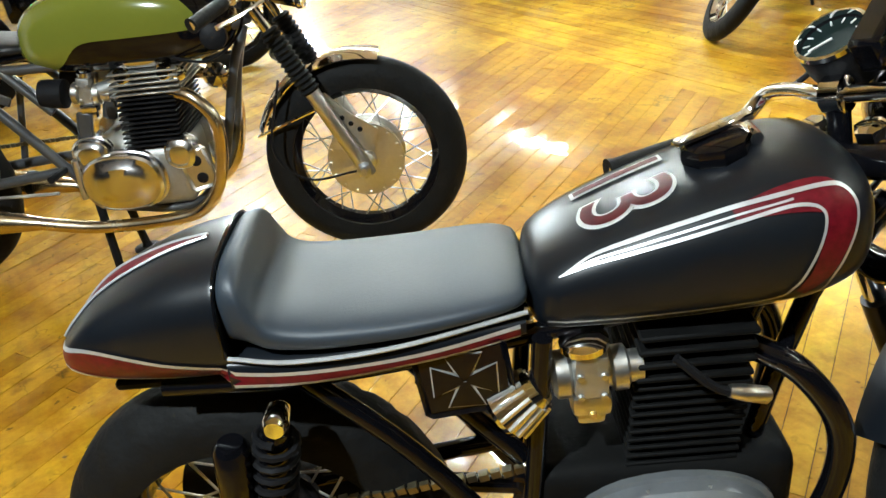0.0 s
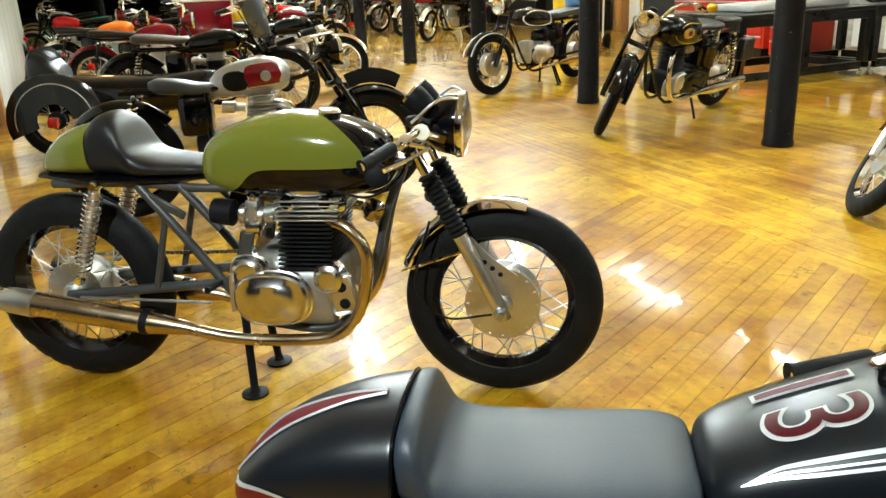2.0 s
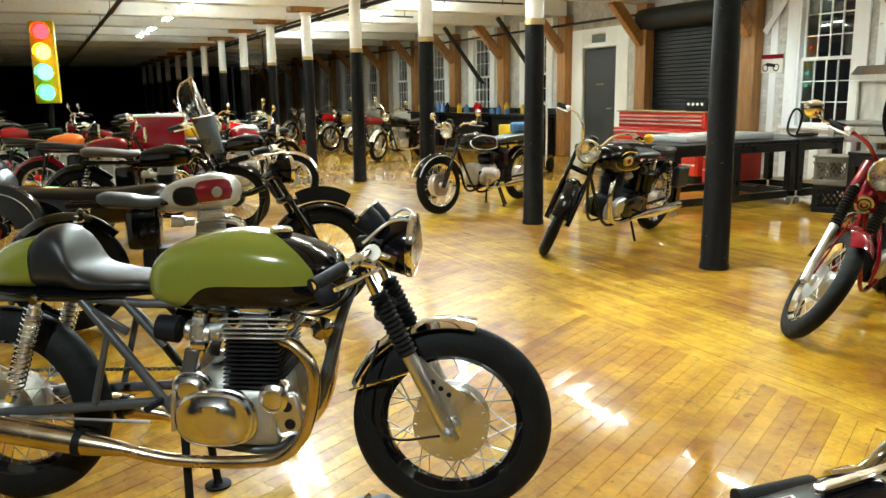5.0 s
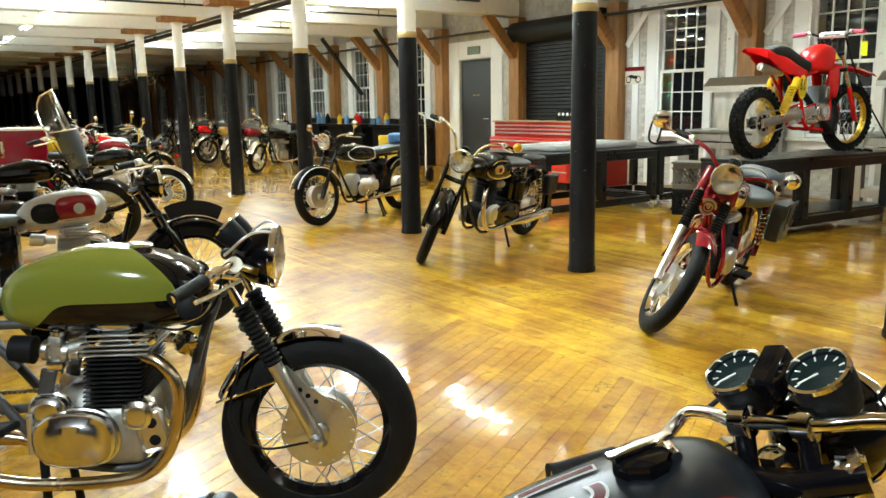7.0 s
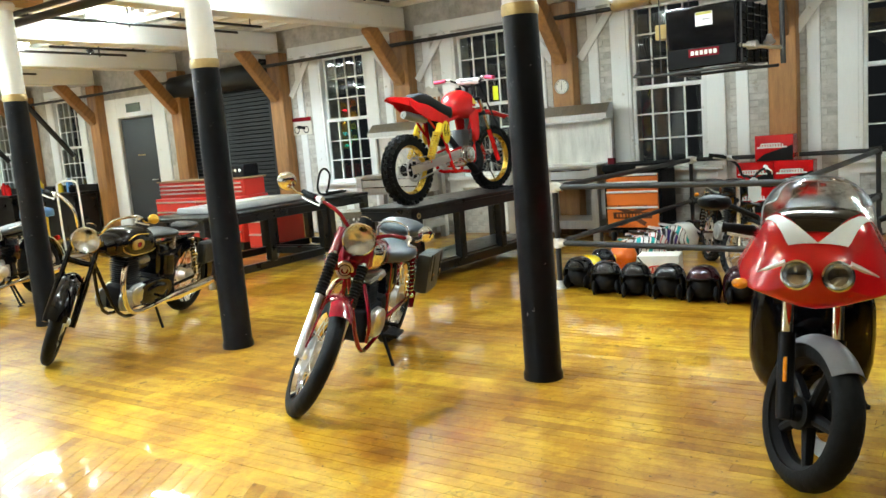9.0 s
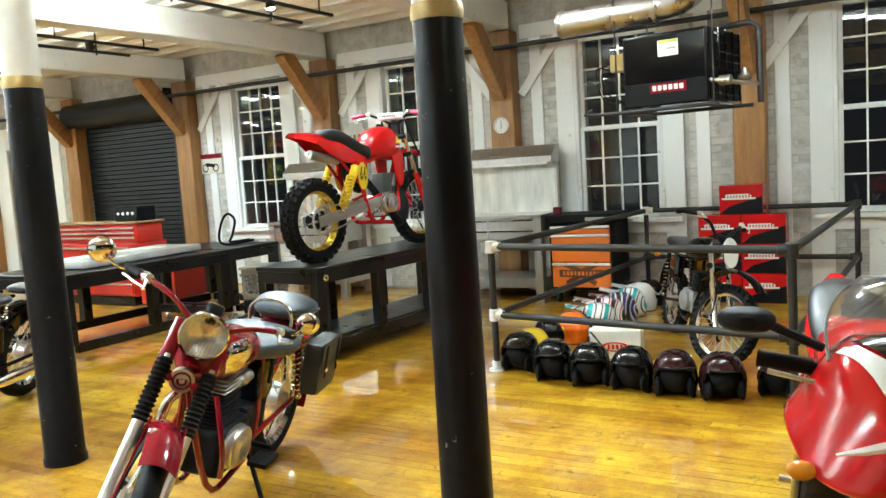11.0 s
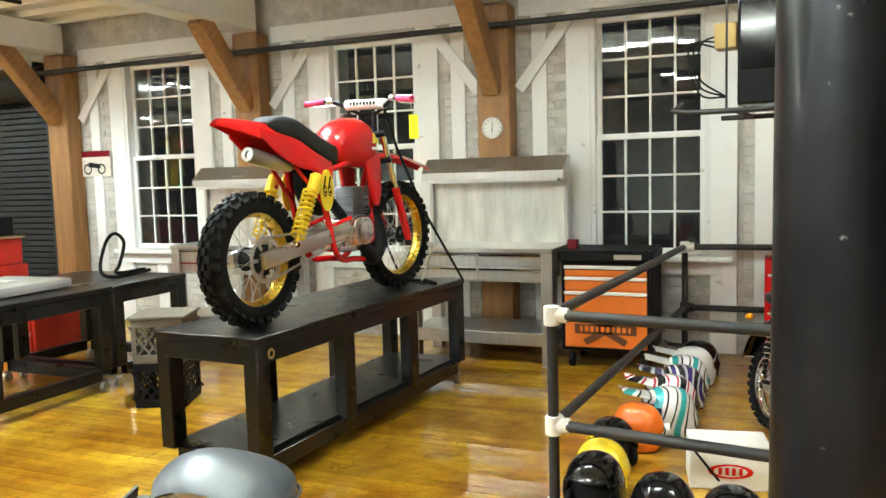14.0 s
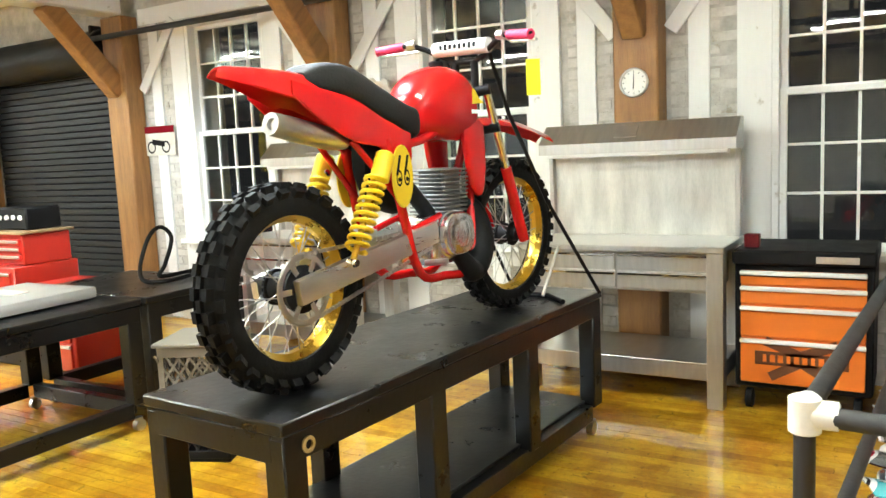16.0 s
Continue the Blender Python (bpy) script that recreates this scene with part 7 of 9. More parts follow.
# ---- red and white sports bike, seen from its front ----
def sports_bike():
    b = bike_thing("sports_bike", "red and white faired sports bike with twin round headlamps", (5.86, 1.3), (4.47, 1.06), -3)
    L = 1.41
    F, T = (L, 0, 0.28), (L - 0.26, 0, 0.86)
    S = steer_matrix(F, T, 30)
    wheel(b, "rear_wheel", pose(0, 0, 0.305), 0.305, 0.16, 0.21, BLACKM, 0.06, 0.1, BLACKM, 0)
    wheel(b, "front_wheel", S @ pose(*F), 0.278, 0.11, 0.205, BLACKM, 0.06, 0.1, BLACKM, 0, disc=0.15)
    fork(b, F, T, 0.1, S, 0.024, BLACKM, CHROME, False, 0.45)
    part("front_mudguard", arc_strip(B(), F, 0.296, 52, 128, 0.125, 0.04), GUARDG, b, "grey mudguard", S)
    # a wedge: vee underside, widest low down, drawn in towards the screen
    half = [(0, 1), (0.3, 0.98), (0.52, 0.9), (0.68, 0.66), (0.8, 0.3), (0.93, -0.15), (1.0, -0.42), (0.97, -0.52), (0.7, -0.7), (0.35, -0.9), (0, -1)]
    at = profile([(L - 0.26, 0.99, 0.74, 0.265), (L - 0.18, 1.02, 0.715, 0.27), (L - 0.06, 1.0, 0.69, 0.255), (L + 0.04, 0.945, 0.685, 0.22), (L + 0.1, 0.89, 0.705, 0.165), (L + 0.125, 0.855, 0.75, 0.09), (L + 0.132, 0.825, 0.785, 0.03)])
    rings = []
    for i in range(27):
        x = L - 0.26 + 0.392 * (1 - (1 - i / 26) ** 1.7)
        top, low, hw = at(x)
        hp = [(hw * v.x, (top + low) / 2 + (top - low) / 2 * v.z) for v in smooth_path([(u, 0, w) for u, w in half], 3)]
        rings.append([(x, y, z) for y, z in hp] + [(x, -y, z) for y, z in hp[-2:0:-1]])
    fairing = part("nose_fairing", ring_faces(B(), rings), REDP, b, "red wedge-shaped nose fairing")

    def over(x, y, lift):
        top, low, hw = at(x)
        return (x, y, (top + low) / 2 + (top - low) / 2 * float(np.interp(abs(y) / hw, [u for u, w in half[:7]], [w for u, w in half[:7]])) + lift)

    for s in (-1, 1):
        c = (L + 0.134, s * 0.063, 0.822)
        hl = part("headlamp", lathe(B(), [(-0.03, 0.045), (0.0, 0.054), (0.01, 0.052), (0.012, 0.046), (0.0, 0.041)], c, (1, s * 0.14, 0.2), 26), CHROME, b)
        part("reflector", lathe(B(), [(0.008, 0.046), (0.0, 0.03), (-0.005, 0.01)], c, (1, s * 0.14, 0.2), 24, caps=False), MIRRORED, hl)
        part("lens", lathe(B(), [(0.01, 0.048), (0.018, 0.033), (0.022, 0.0)], c, (1, s * 0.14, 0.2), 26, caps=False), LENS, hl, "round glass lens").visible_shadow = False
        rows = []
        for q in range(13):
            u = q / 12
            x, y, w = L + 0.075 - 0.21 * u, s * (0.045 + 0.125 * u ** 0.85), 0.008 + 0.04 * (1 - u) ** 1.5
            rows.append([over(x, y + w * k / 2, 0.008) for k in (-2, -1, 0, 1, 2)])
        part("white_stripe", ring_faces(B(), rows, close=False), WHITEP, fairing, "white painted stripe")
        dk = []
        for q in range(9):
            u = q / 8
            x, y = L + 0.03 - 0.17 * u, 0.05 + 0.1 * u
            dk.append([over(x, s * y * k / 4, 0.007) for k in range(5)])
        part("screen_base", ring_faces(B(), dk, close=False), BLACKP, fairing, "dark panel beneath the screen")
        part("white_flash", tube(B(), [over(L + 0.105, s * 0.1, 0.0), over(L + 0.085, s * 0.145, 0.0), over(L + 0.05, s * 0.19, 0.0)], [0.012, 0.009, 0.003], 6), WHITEP, fairing)
        part("mirror", body(B(), [(L - 0.2, 1.03, 1.0, 0.02), (L - 0.16, 1.045, 0.985, 0.062), (L - 0.12, 1.04, 0.992, 0.05), (L - 0.1, 1.03, 1.0, 0.02)], 4, 2.4), BLACKM, b, "black teardrop mirror", pose(0, s * 0.36, 0.02))
        part("mirror_arm", tube(B(), [(L - 0.15, s * 0.2, 0.98), (L - 0.15, s * 0.32, 1.03)], 0.011, 8), BLACKM, b)
        part("indicator", ball(B(), (L + 0.02, s * 0.25, 0.76), (0.025, 0.03, 0.02)), AMBER, b, "amber indicator")
        part("footpeg", tube(B(), [(0.5, s * 0.12, 0.36), (0.49, s * 0.23, 0.37)], 0.012, 8), ALU, b)
        part("fork_reflector", box(B(), (F[0] - 0.02, s * 0.128, 0.43), (0.02, 0.008, 0.09), (0, -24, 0), 0.003), AMBER, b, "amber side reflector", S)
    ws = B()
    rows = []
    for i in range(9):
        u = i / 8
        z, x = 0.955 + 0.15 * u, L - 0.02 - 0.26 * u
        half = 0.19 * math.sqrt(1 - 0.75 * max(0.0, (u - 0.25) / 0.75) ** 2)
        rows.append([(x - 0.12 * (j / 4) ** 2, half * j / 4, z + 0.02 * (1 - (j / 4) ** 2)) for j in range(-4, 5)] + [(x - 0.004 - 0.12 * (j / 4) ** 2, half * j / 4, z + 0.02 * (1 - (j / 4) ** 2)) for j in range(4, -5, -1)])
    scr = part("windscreen", ring_faces(ws, rows), SCREEN, b, "clear bubble windscreen")
    part("screen_edge", tube(B(), [r[0] for r in rows] + [q for q in rows[-1][1:8]] + [r[8] for r in rows[::-1]], 0.004, 6), GUARDG, scr, "grey screen edging")
    part("tank", body(B(), [(0.48, 0.8, 0.7, 0.08), (0.55, 0.9, 0.68, 0.14), (0.75, 0.95, 0.68, 0.17), (0.95, 0.92, 0.7, 0.15), (1.05, 0.86, 0.74, 0.08)], 5, 2.6), REDP, b)
    part("seat", body(B(), [(-0.15, 0.93, 0.87, 0.06), (0.0, 0.92, 0.83, 0.12), (0.2, 0.84, 0.76, 0.13), (0.45, 0.8, 0.74, 0.11), (0.52, 0.8, 0.75, 0.06)], 5, 3.0), LEATHER, b)
    part("tail", body(B(), [(-0.28, 0.93, 0.88, 0.03), (-0.15, 0.9, 0.8, 0.09), (0.1, 0.84, 0.72, 0.14), (0.4, 0.76, 0.68, 0.14)], 5, 2.8), REDP, b)
    part("lower_fairing", body(B(), [(L - 0.95, 0.5, 0.3, 0.1), (L - 0.8, 0.64, 0.22, 0.19), (L - 0.55, 0.74, 0.17, 0.225), (L - 0.4, 0.77, 0.2, 0.235), (L - 0.33, 0.76, 0.27, 0.215), (L - 0.31, 0.74, 0.34, 0.18)], 5, 3.0), BLACKP, b, "gloss black lower fairing")
    part("engine", box(B(), (0.72, 0, 0.42), (0.5, 0.3, 0.36), bev=0.05, seg=2), BLACKM, b)
    part("radiator", box(B(), (L - 0.36, 0, 0.5), (0.05, 0.3, 0.3), (0, 12, 0), 0.01), BLACKM, b)
    frame_tubes(b, [[0.02, (0.0, 0.11, 0.305), (0.5, 0.11, 0.38)], [0.02, (0.1, 0.1, 0.7), (0.5, 0.13, 0.6), (L - 0.3, 0.05, 0.84)]], ALU)
    bars_set(b, [(T[0], 0.1, 0.89), (T[0] - 0.03, 0.2, 0.88), (T[0] - 0.12, 0.32, 0.86)], S, 0.012, BLACKM, RUBBER, ALU, 0.12, 3)
    stand(b, [(0.5, 0.12, 0.28), (0.52, 0.26, 0.012)], 0.03)


sports_bike()


# ---- small trail bike inside the rail ----
def trail_bike():
    b = bike_thing("trail_bike", "small dark trail motorcycle with chrome fork and knobbly tyres", (9.12, 2.68), (8.14, 2.13), -6)
    L = math.hypot(9.12 - 8.14, 2.68 - 2.13)
    F, T = (L, 0, 0.275), (L - 0.22, 0, 0.8)
    S = steer_matrix(F, T, 30)
    wheel(b, "rear_wheel", pose(0, 0, 0.25), 0.25, 0.075, 0.19, CHROME, 0.055, 0.09, ALU, 32, knob=30)
    wheel(b, "front_wheel", S @ pose(*F), 0.275, 0.062, 0.222, CHROME, 0.06, 0.08, ALU, 32, knob=34)
    fork(b, F, T, 0.08, S, 0.018, CHROME, CHROME, False, 0.5)
    yokes(b, F, T, 0.08, S)
    part("front_mudguard", arc_strip(B(), (L, 0, 0.3), 0.36, 45, 140, 0.11, 0.02), BLACKP, b, "high black mudguard", S)
    part("rear_mudguard", arc_strip(B(), (0, 0, 0.29), 0.34, 50, 170, 0.11, 0.025), BLACKP, b)
    part("tank", body(B(), [(0.42, 0.74, 0.66, 0.05), (0.5, 0.8, 0.64, 0.1), (0.66, 0.83, 0.65, 0.11), (0.78, 0.79, 0.68, 0.07), (0.82, 0.75, 0.7, 0.03)], 5, 2.5), BLACKP, b, "black tank")
    part("seat", body(B(), [(-0.12, 0.77, 0.72, 0.06), (0.0, 0.78, 0.7, 0.1), (0.3, 0.755, 0.68, 0.1), (0.46, 0.74, 0.69, 0.06)], 5, 3.2), LEATHER, b)
    frame_tubes(b, [[(0.0, 0.08, 0.68), (0.4, 0.08, 0.66), (L - 0.3, 0, 0.72)], [(0.4, 0.08, 0.66), (0.4, 0.08, 0.3), (0.62, 0.08, 0.24), (L - 0.3, 0, 0.68)], [(0, 0.08, 0.27), (0.4, 0.08, 0.32)]], BLACKP, 0.013)
    part("engine", cover(cover(box(B(), (0.56, 0, 0.35), (0.26, 0.17, 0.17), bev=0.03, seg=2), 0.56, 0.35, 0.08, 1, 0.1, 0.075, 0.04), 0.56, 0.35, -0.08, -1, 0.1, 0.075, 0.04), ALU_D, b)
    finned(b, "cylinder", BLACKM, 0.62, 0.43, 0.58, 0.07, 0.075, 8, 0.25, "finned cylinder")
    pipe(b, [(0.7, 0.02, 0.55), (0.76, 0.09, 0.5), (0.66, 0.12, 0.47), (0.3, 0.13, 0.52)], 0.018, BLACKM)
    muffler(b, (0.32, 0.13, 0.52), (-0.12, 0.14, 0.58), 0.036, BLACKM)
    for s in (-1, 1):
        shock(b, (0.08, s * 0.1, 0.66), (0.03, s * 0.1, 0.31), CHROME, 0.024, BLACKM, 9, 0.004)
        part("side_panel", body(B(), [(0.18, 0.64, 0.52, 0.008), (0.3, 0.66, 0.44, 0.014), (0.4, 0.64, 0.5, 0.008)], 4, 3.0), AMBER if s > 0 else BLACKP, b, "", pose(0, s * 0.105, 0))
        part("indicator", ball(B(), (-0.12, s * 0.14, 0.62), (0.02, 0.025, 0.02)), AMBER, b)
    bars_set(b, [(T[0] + 0.01, 0, 0.86), (T[0] + 0.01, 0.06, 0.86), (T[0], 0.13, 0.93), (T[0] - 0.05, 0.24, 0.97), (T[0] - 0.12, 0.34, 0.955)], S, 0.011, BLACKM)
    nbd = B()
    ring_faces(nbd, [[(L - 0.1 + d + 0.3 * 0.1 * math.sin(a) * -1, 0.075 * math.cos(a), 0.76 + 0.1 * math.sin(a)) for a in (2 * math.pi * q / 20 for q in range(20))] for d in (0.0, 0.008)])
    part("number_board", nbd, WHITEP, b, "white oval number board", S)
    part("brake_cable", tube(B(), [(T[0] + 0.02, -0.1, 0.9), (L - 0.02, -0.13, 0.7), (L - 0.03, -0.1, 0.3)], 0.004, 6, 5), BLACKM, b, "", S)
    part("tank_badge", box(B(), (0.62, 0.112, 0.72), (0.1, 0.006, 0.05), bev=0.002), YELLOW, b, "yellow tank badge")
    part("chain_guard", box(B(), (0.24, 0.09, 0.36), (0.36, 0.02, 0.05), (0, -6, 0), 0.008), BLACKP, b)
    stand(b, [(0.42, 0.09, 0.27), (0.45, 0.22, 0.012)], 0.025)


trail_bike()


# ---- workshop furniture ----
BENCHB = mk("black_bench_paint", (0.005, 0.005, 0.005), 0.27, 0, 0.3, 6, 0.1, 40, spec=0.4)
STAIN = mk("brushed_stainless", (0.56, 0.55, 0.53), 0.34, 1.0, 0.12, 6, 0.05, 90, stretch=(1, 6, 1))
TOOLRED = mk("tool_chest_red", (0.5, 0.022, 0.012), 0.32, 0, 0.1, 4, coat=0.3)
TOOLOR = mk("tool_cabinet_orange", (0.72, 0.16, 0.015), 0.35, 0, 0.06, 5, coat=0.3)
CRATEG = mk("grey_plastic", (0.13, 0.115, 0.09), 0.55, 0, 0.15, 12)
CARTON = mk("white_carton", (0.66, 0.63, 0.57), 0.75, 0, 0.1, 8, 0.08)
GREYBOX = mk("grey_cover", (0.5, 0.51, 0.51), 0.4, 0.2, 0.1, 6)
PLYW = mk("bench_edge_wood", (0.3, 0.2, 0.1), 0.6, 0, 0.25, 6, 0.2, 40, stretch=(0.3, 3, 3))


def work_table(name, label, x0, x1, y0, y1, top, stops, shelf=True, eye=False, turn=0.0):
    t = thing(name, label, "work table", pose((x0 + x1) / 2, (y0 + y1) / 2, 0, 0, 0, turn), "black work tables")
    w, d = x1 - x0, y1 - y0
    part("tabletop", box(B(), (0, 0, top - 0.02), (w, d, 0.04), bev=0.006), BENCHB, t, "scuffed black steel top")
    ap = B()
    for s in (-1, 1):
        box(ap, (0, s * (d / 2 - 0.03), top - 0.085), (w - 0.02, 0.05, 0.09), bev=0.004)
        box(ap, (s * (w / 2 - 0.03), 0, top - 0.085), (0.05, d - 0.11, 0.09), bev=0.004)
    part("apron", ap, BENCHB, t)
    leg = finish("leg", box(B(), (0, 0, (top - 0.13 + 0.08) / 2), (0.095, 0.085, top - 0.13 - 0.08), bev=0.006), BENCHB)
    cast = finish("caster", lathe(lathe(B(), [(-0.02, 0.03), (-0.018, 0.034), (0.018, 0.034), (0.02, 0.03)], (0, 0, 0.034), (0, 1, 0), 16), [(0.04, 0.02), (0.08, 0.024)], (0, 0, 0), (0, 0, 1), 12), STEEL)
    for s in (-1, 1):
        for f in stops:
            x = -w / 2 + 0.055 + f * (w - 0.11)
            part("leg", leg, None, t, m=pose(x, s * (d / 2 - 0.048), 0.08))
            if f in (0, 1):
                part("caster", cast, None, t, m=pose(x, s * (d / 2 - 0.05), 0))
    lo = B()
    for s in (-1, 1):
        box(lo, (0, s * (d / 2 - 0.048), 0.13), (w - 0.2, 0.06, 0.085), bev=0.004)
        box(lo, (s * (w / 2 - 0.055), 0, 0.13), (0.06, d - 0.19, 0.085), bev=0.004)
    part("stretcher", lo, BENCHB, t)
    if shelf:
        part("shelf", box(B(), (0, 0, 0.185), (w - 0.1, d - 0.12, 0.016), bev=0.003), BENCHB, t)
    if eye:
        part("grommet", lathe(B(), [(0, 0.026), (0.006, 0.026), (0.007, 0.015), (0.001, 0.014)], (-w / 2 + 0.1, -d / 2 - 0.001, top - 0.088), (0, -1, 0), 20, caps=False), BAND, t, "brass eyelet")
    return t


work_table("display_bench", "long black bench table under the motocross bike", 7.343, 9.597, 4.79, 5.44, 0.76, (0, 0.34, 0.68, 1), eye=True, turn=-4)
work_table("work_table", "black steel work table on casters", 6.75, 8.62, 7.08, 8.18, 0.76, (0, 0.5, 1), False)
work_table("work_table", "short black steel work table on casters", 8.65, 9.42, 7.08, 8.18, 0.76, (0, 1), False)
cover_bm = box(B(), (0, 0, 0.04), (1.45, 0.62, 0.07), bev=0.025, seg=2)
gb = thing("grey_panel", "flat pale grey machine cover lying on the work table", "machine part", pose(7.8, 7.62, 0.761, 0, 0, 3))
part("cover", cover_bm, GREYBOX, gb)
for j in range(6):
    part("vent", box(B(), (-0.45 + 0.17 * j, 0.05, 0.078), (0.1, 0.3, 0.012), bev=0.004), WHITEP, gb)
solo("hose_loop", tube(B(), [(9.3, 7.5, 0.83), (9.0, 7.4, 0.83), (8.85, 7.5, 0.83), (8.9, 7.62, 0.9), (9.05, 7.7, 1.08), (9.17, 7.72, 1.14), (9.22, 7.68, 1.06), (9.08, 7.6, 0.9), (9.0, 7.55, 0.84), (9.35, 7.6, 0.83)], 0.014, 8, 7), RUBBER, "looped black rubber hose on the work table", "hose", pose(0.12, -0.04, -0.05))


def drawer_chest(name, label, m, w, d, z0, z1, rows, mat, cat="tool chest", trim=None, top=None, group=""):
    """A chest whose drawers face along -x; w runs along y."""
    t = thing(name, label, cat, m, group)
    part("body", box(B(), (d / 2, 0, (z0 + z1) / 2), (d, w, z1 - z0), bev=0.01), top or mat, t)
    h = (z1 - z0 - 0.06) / rows
    cols = 2 if w > 1.2 else 1
    for r in range(rows):
        for c in range(cols):
            cw = (w - 0.06) / cols
            dr = part("drawer", box(B(), (-0.008, -w / 2 + 0.03 + cw * (c + 0.5), z0 + 0.03 + h * (r + 0.5)), (0.02, cw - 0.012, h - 0.012), bev=0.003), mat, t)
            part("handle", box(B(), (-0.024, -w / 2 + 0.03 + cw * (c + 0.5), z0 + 0.03 + h * (r + 1) - 0.025), (0.02, cw - 0.014, 0.022), bev=0.004), trim or mat, dr)
    return t


drawer_chest("tool_chest", "long red drawer tool chest before the shutter", pose(9.15, 10.15, 0), 1.9, 0.55, 0.12, 0.78, 4, TOOLRED, trim=STEEL)
drawer_chest("top_chest", "red top chest with a wooden lid edge", pose(9.25, 10.15, 0.78), 1.9, 0.4, 0.0, 0.24, 3, TOOLRED, trim=STEEL)
solo("chest_board", box(B(), (9.45, 10.15, 1.031), (0.46, 1.94, 0.02), bev=0.004), PLYW, "thin brown board on the red top chest", "board")
solo("roller_base", box(B(), (9.42, 10.15, 0.06), (0.5, 1.8, 0.119), bev=0.01), BENCHB, "black wheeled base below the red chest", "base")
dev = thing("battery_charger", "black charger box with pale knobs on the board", "charger", pose(9.5, 9.5, 1.041))
part("case", box(B(), (0, 0, 0.09), (0.3, 0.42, 0.18), bev=0.015), BLACKM, dev)
for j in range(4):
    part("knob", lathe(B(), [(0, 0.022), (0.015, 0.018)], (-0.15, -0.14 + 0.09 * j, 0.1), (-1, 0, 0.2), 12), WHITEP, dev)
drawer_chest("side_cabinet", "red steel cabinet beneath the work table", pose(9.1, 8.75, 0), 0.6, 0.5, 0.05, 0.66, 3, TOOLRED, trim=STEEL)

oc = drawer_chest("tool_cabinet", "orange roller cabinet with white drawer pulls", pose(10.225, 3.838, 0), 0.68, 0.5, 0.13, 0.82, 1, TOOLOR, top=BLACKM, trim=BLACKM)
for j, (z, h) in enumerate(((0.75, 0.085), (0.655, 0.105), (0.51, 0.175), (0.29, 0.255))):
    part("drawer", box(B(), (-0.02, 0, z), (0.024, 0.61, h - 0.01), bev=0.004), TOOLOR, oc)
    part("pull", box(B(), (-0.04, 0, z + h / 2 - 0.016), (0.022, 0.615, 0.024), bev=0.005), WHITEP, oc, "white drawer pull")
part("lid", box(B(), (0.23, 0, 0.86), (0.54, 0.7, 0.08), bev=0.012), BLACKM, oc, "black lid")
em = B()
box(em, (-0.034, 0, 0.31), (0.004, 0.46, 0.075), bev=0.001)
for s in (-1, 1):
    box(em, (-0.034, s * 0.09, 0.37), (0.004, 0.19, 0.05), (s * 22, 0, 0))
    box(em, (-0.034, s * 0.08, 0.25), (0.004, 0.17, 0.05), (s * -30, 0, 0))
part("emblem", em, mk("emblem_brown", (0.12, 0.035, 0.01), 0.5), oc, "dark shield-shaped emblem without letters")
for k in range(10):
    part("emblem_bar", box(B(), (-0.037, -0.18 + 0.04 * k, 0.31), (0.003, 0.026 if k % 3 else 0.018, 0.04)), TOOLOR, oc)
part("name_plate", box(B(), (-0.045, -0.17, 0.855), (0.004, 0.2, 0.035)), STEEL, oc)
for s in (-1, 1):
    part("caster", lathe(B(), [(-0.02, 0.045), (-0.015, 0.055), (0.015, 0.055), (0.02, 0.045)], (0.05, s * 0.27, 0.055), (0, 1, 0), 18), RUBBER, oc)
    part("caster", lathe(B(), [(-0.02, 0.045), (-0.015, 0.055), (0.015, 0.055), (0.02, 0.045)], (0.43, s * 0.27, 0.055), (0, 1, 0), 18), RUBBER, oc)
solo("small_tin", box(B(), (10.3, 4.1, 0.94), (0.06, 0.08, 0.075), bev=0.006), MAROON, "small dark tin standing on the cabinet", "tin")


PANELST = mk("worn_steel_panel", (0.66, 0.65, 0.61), 0.33, 0.95, 0.25, 4, 0.06, 60, stretch=(1, 3, 0.6), rvar=0.2)


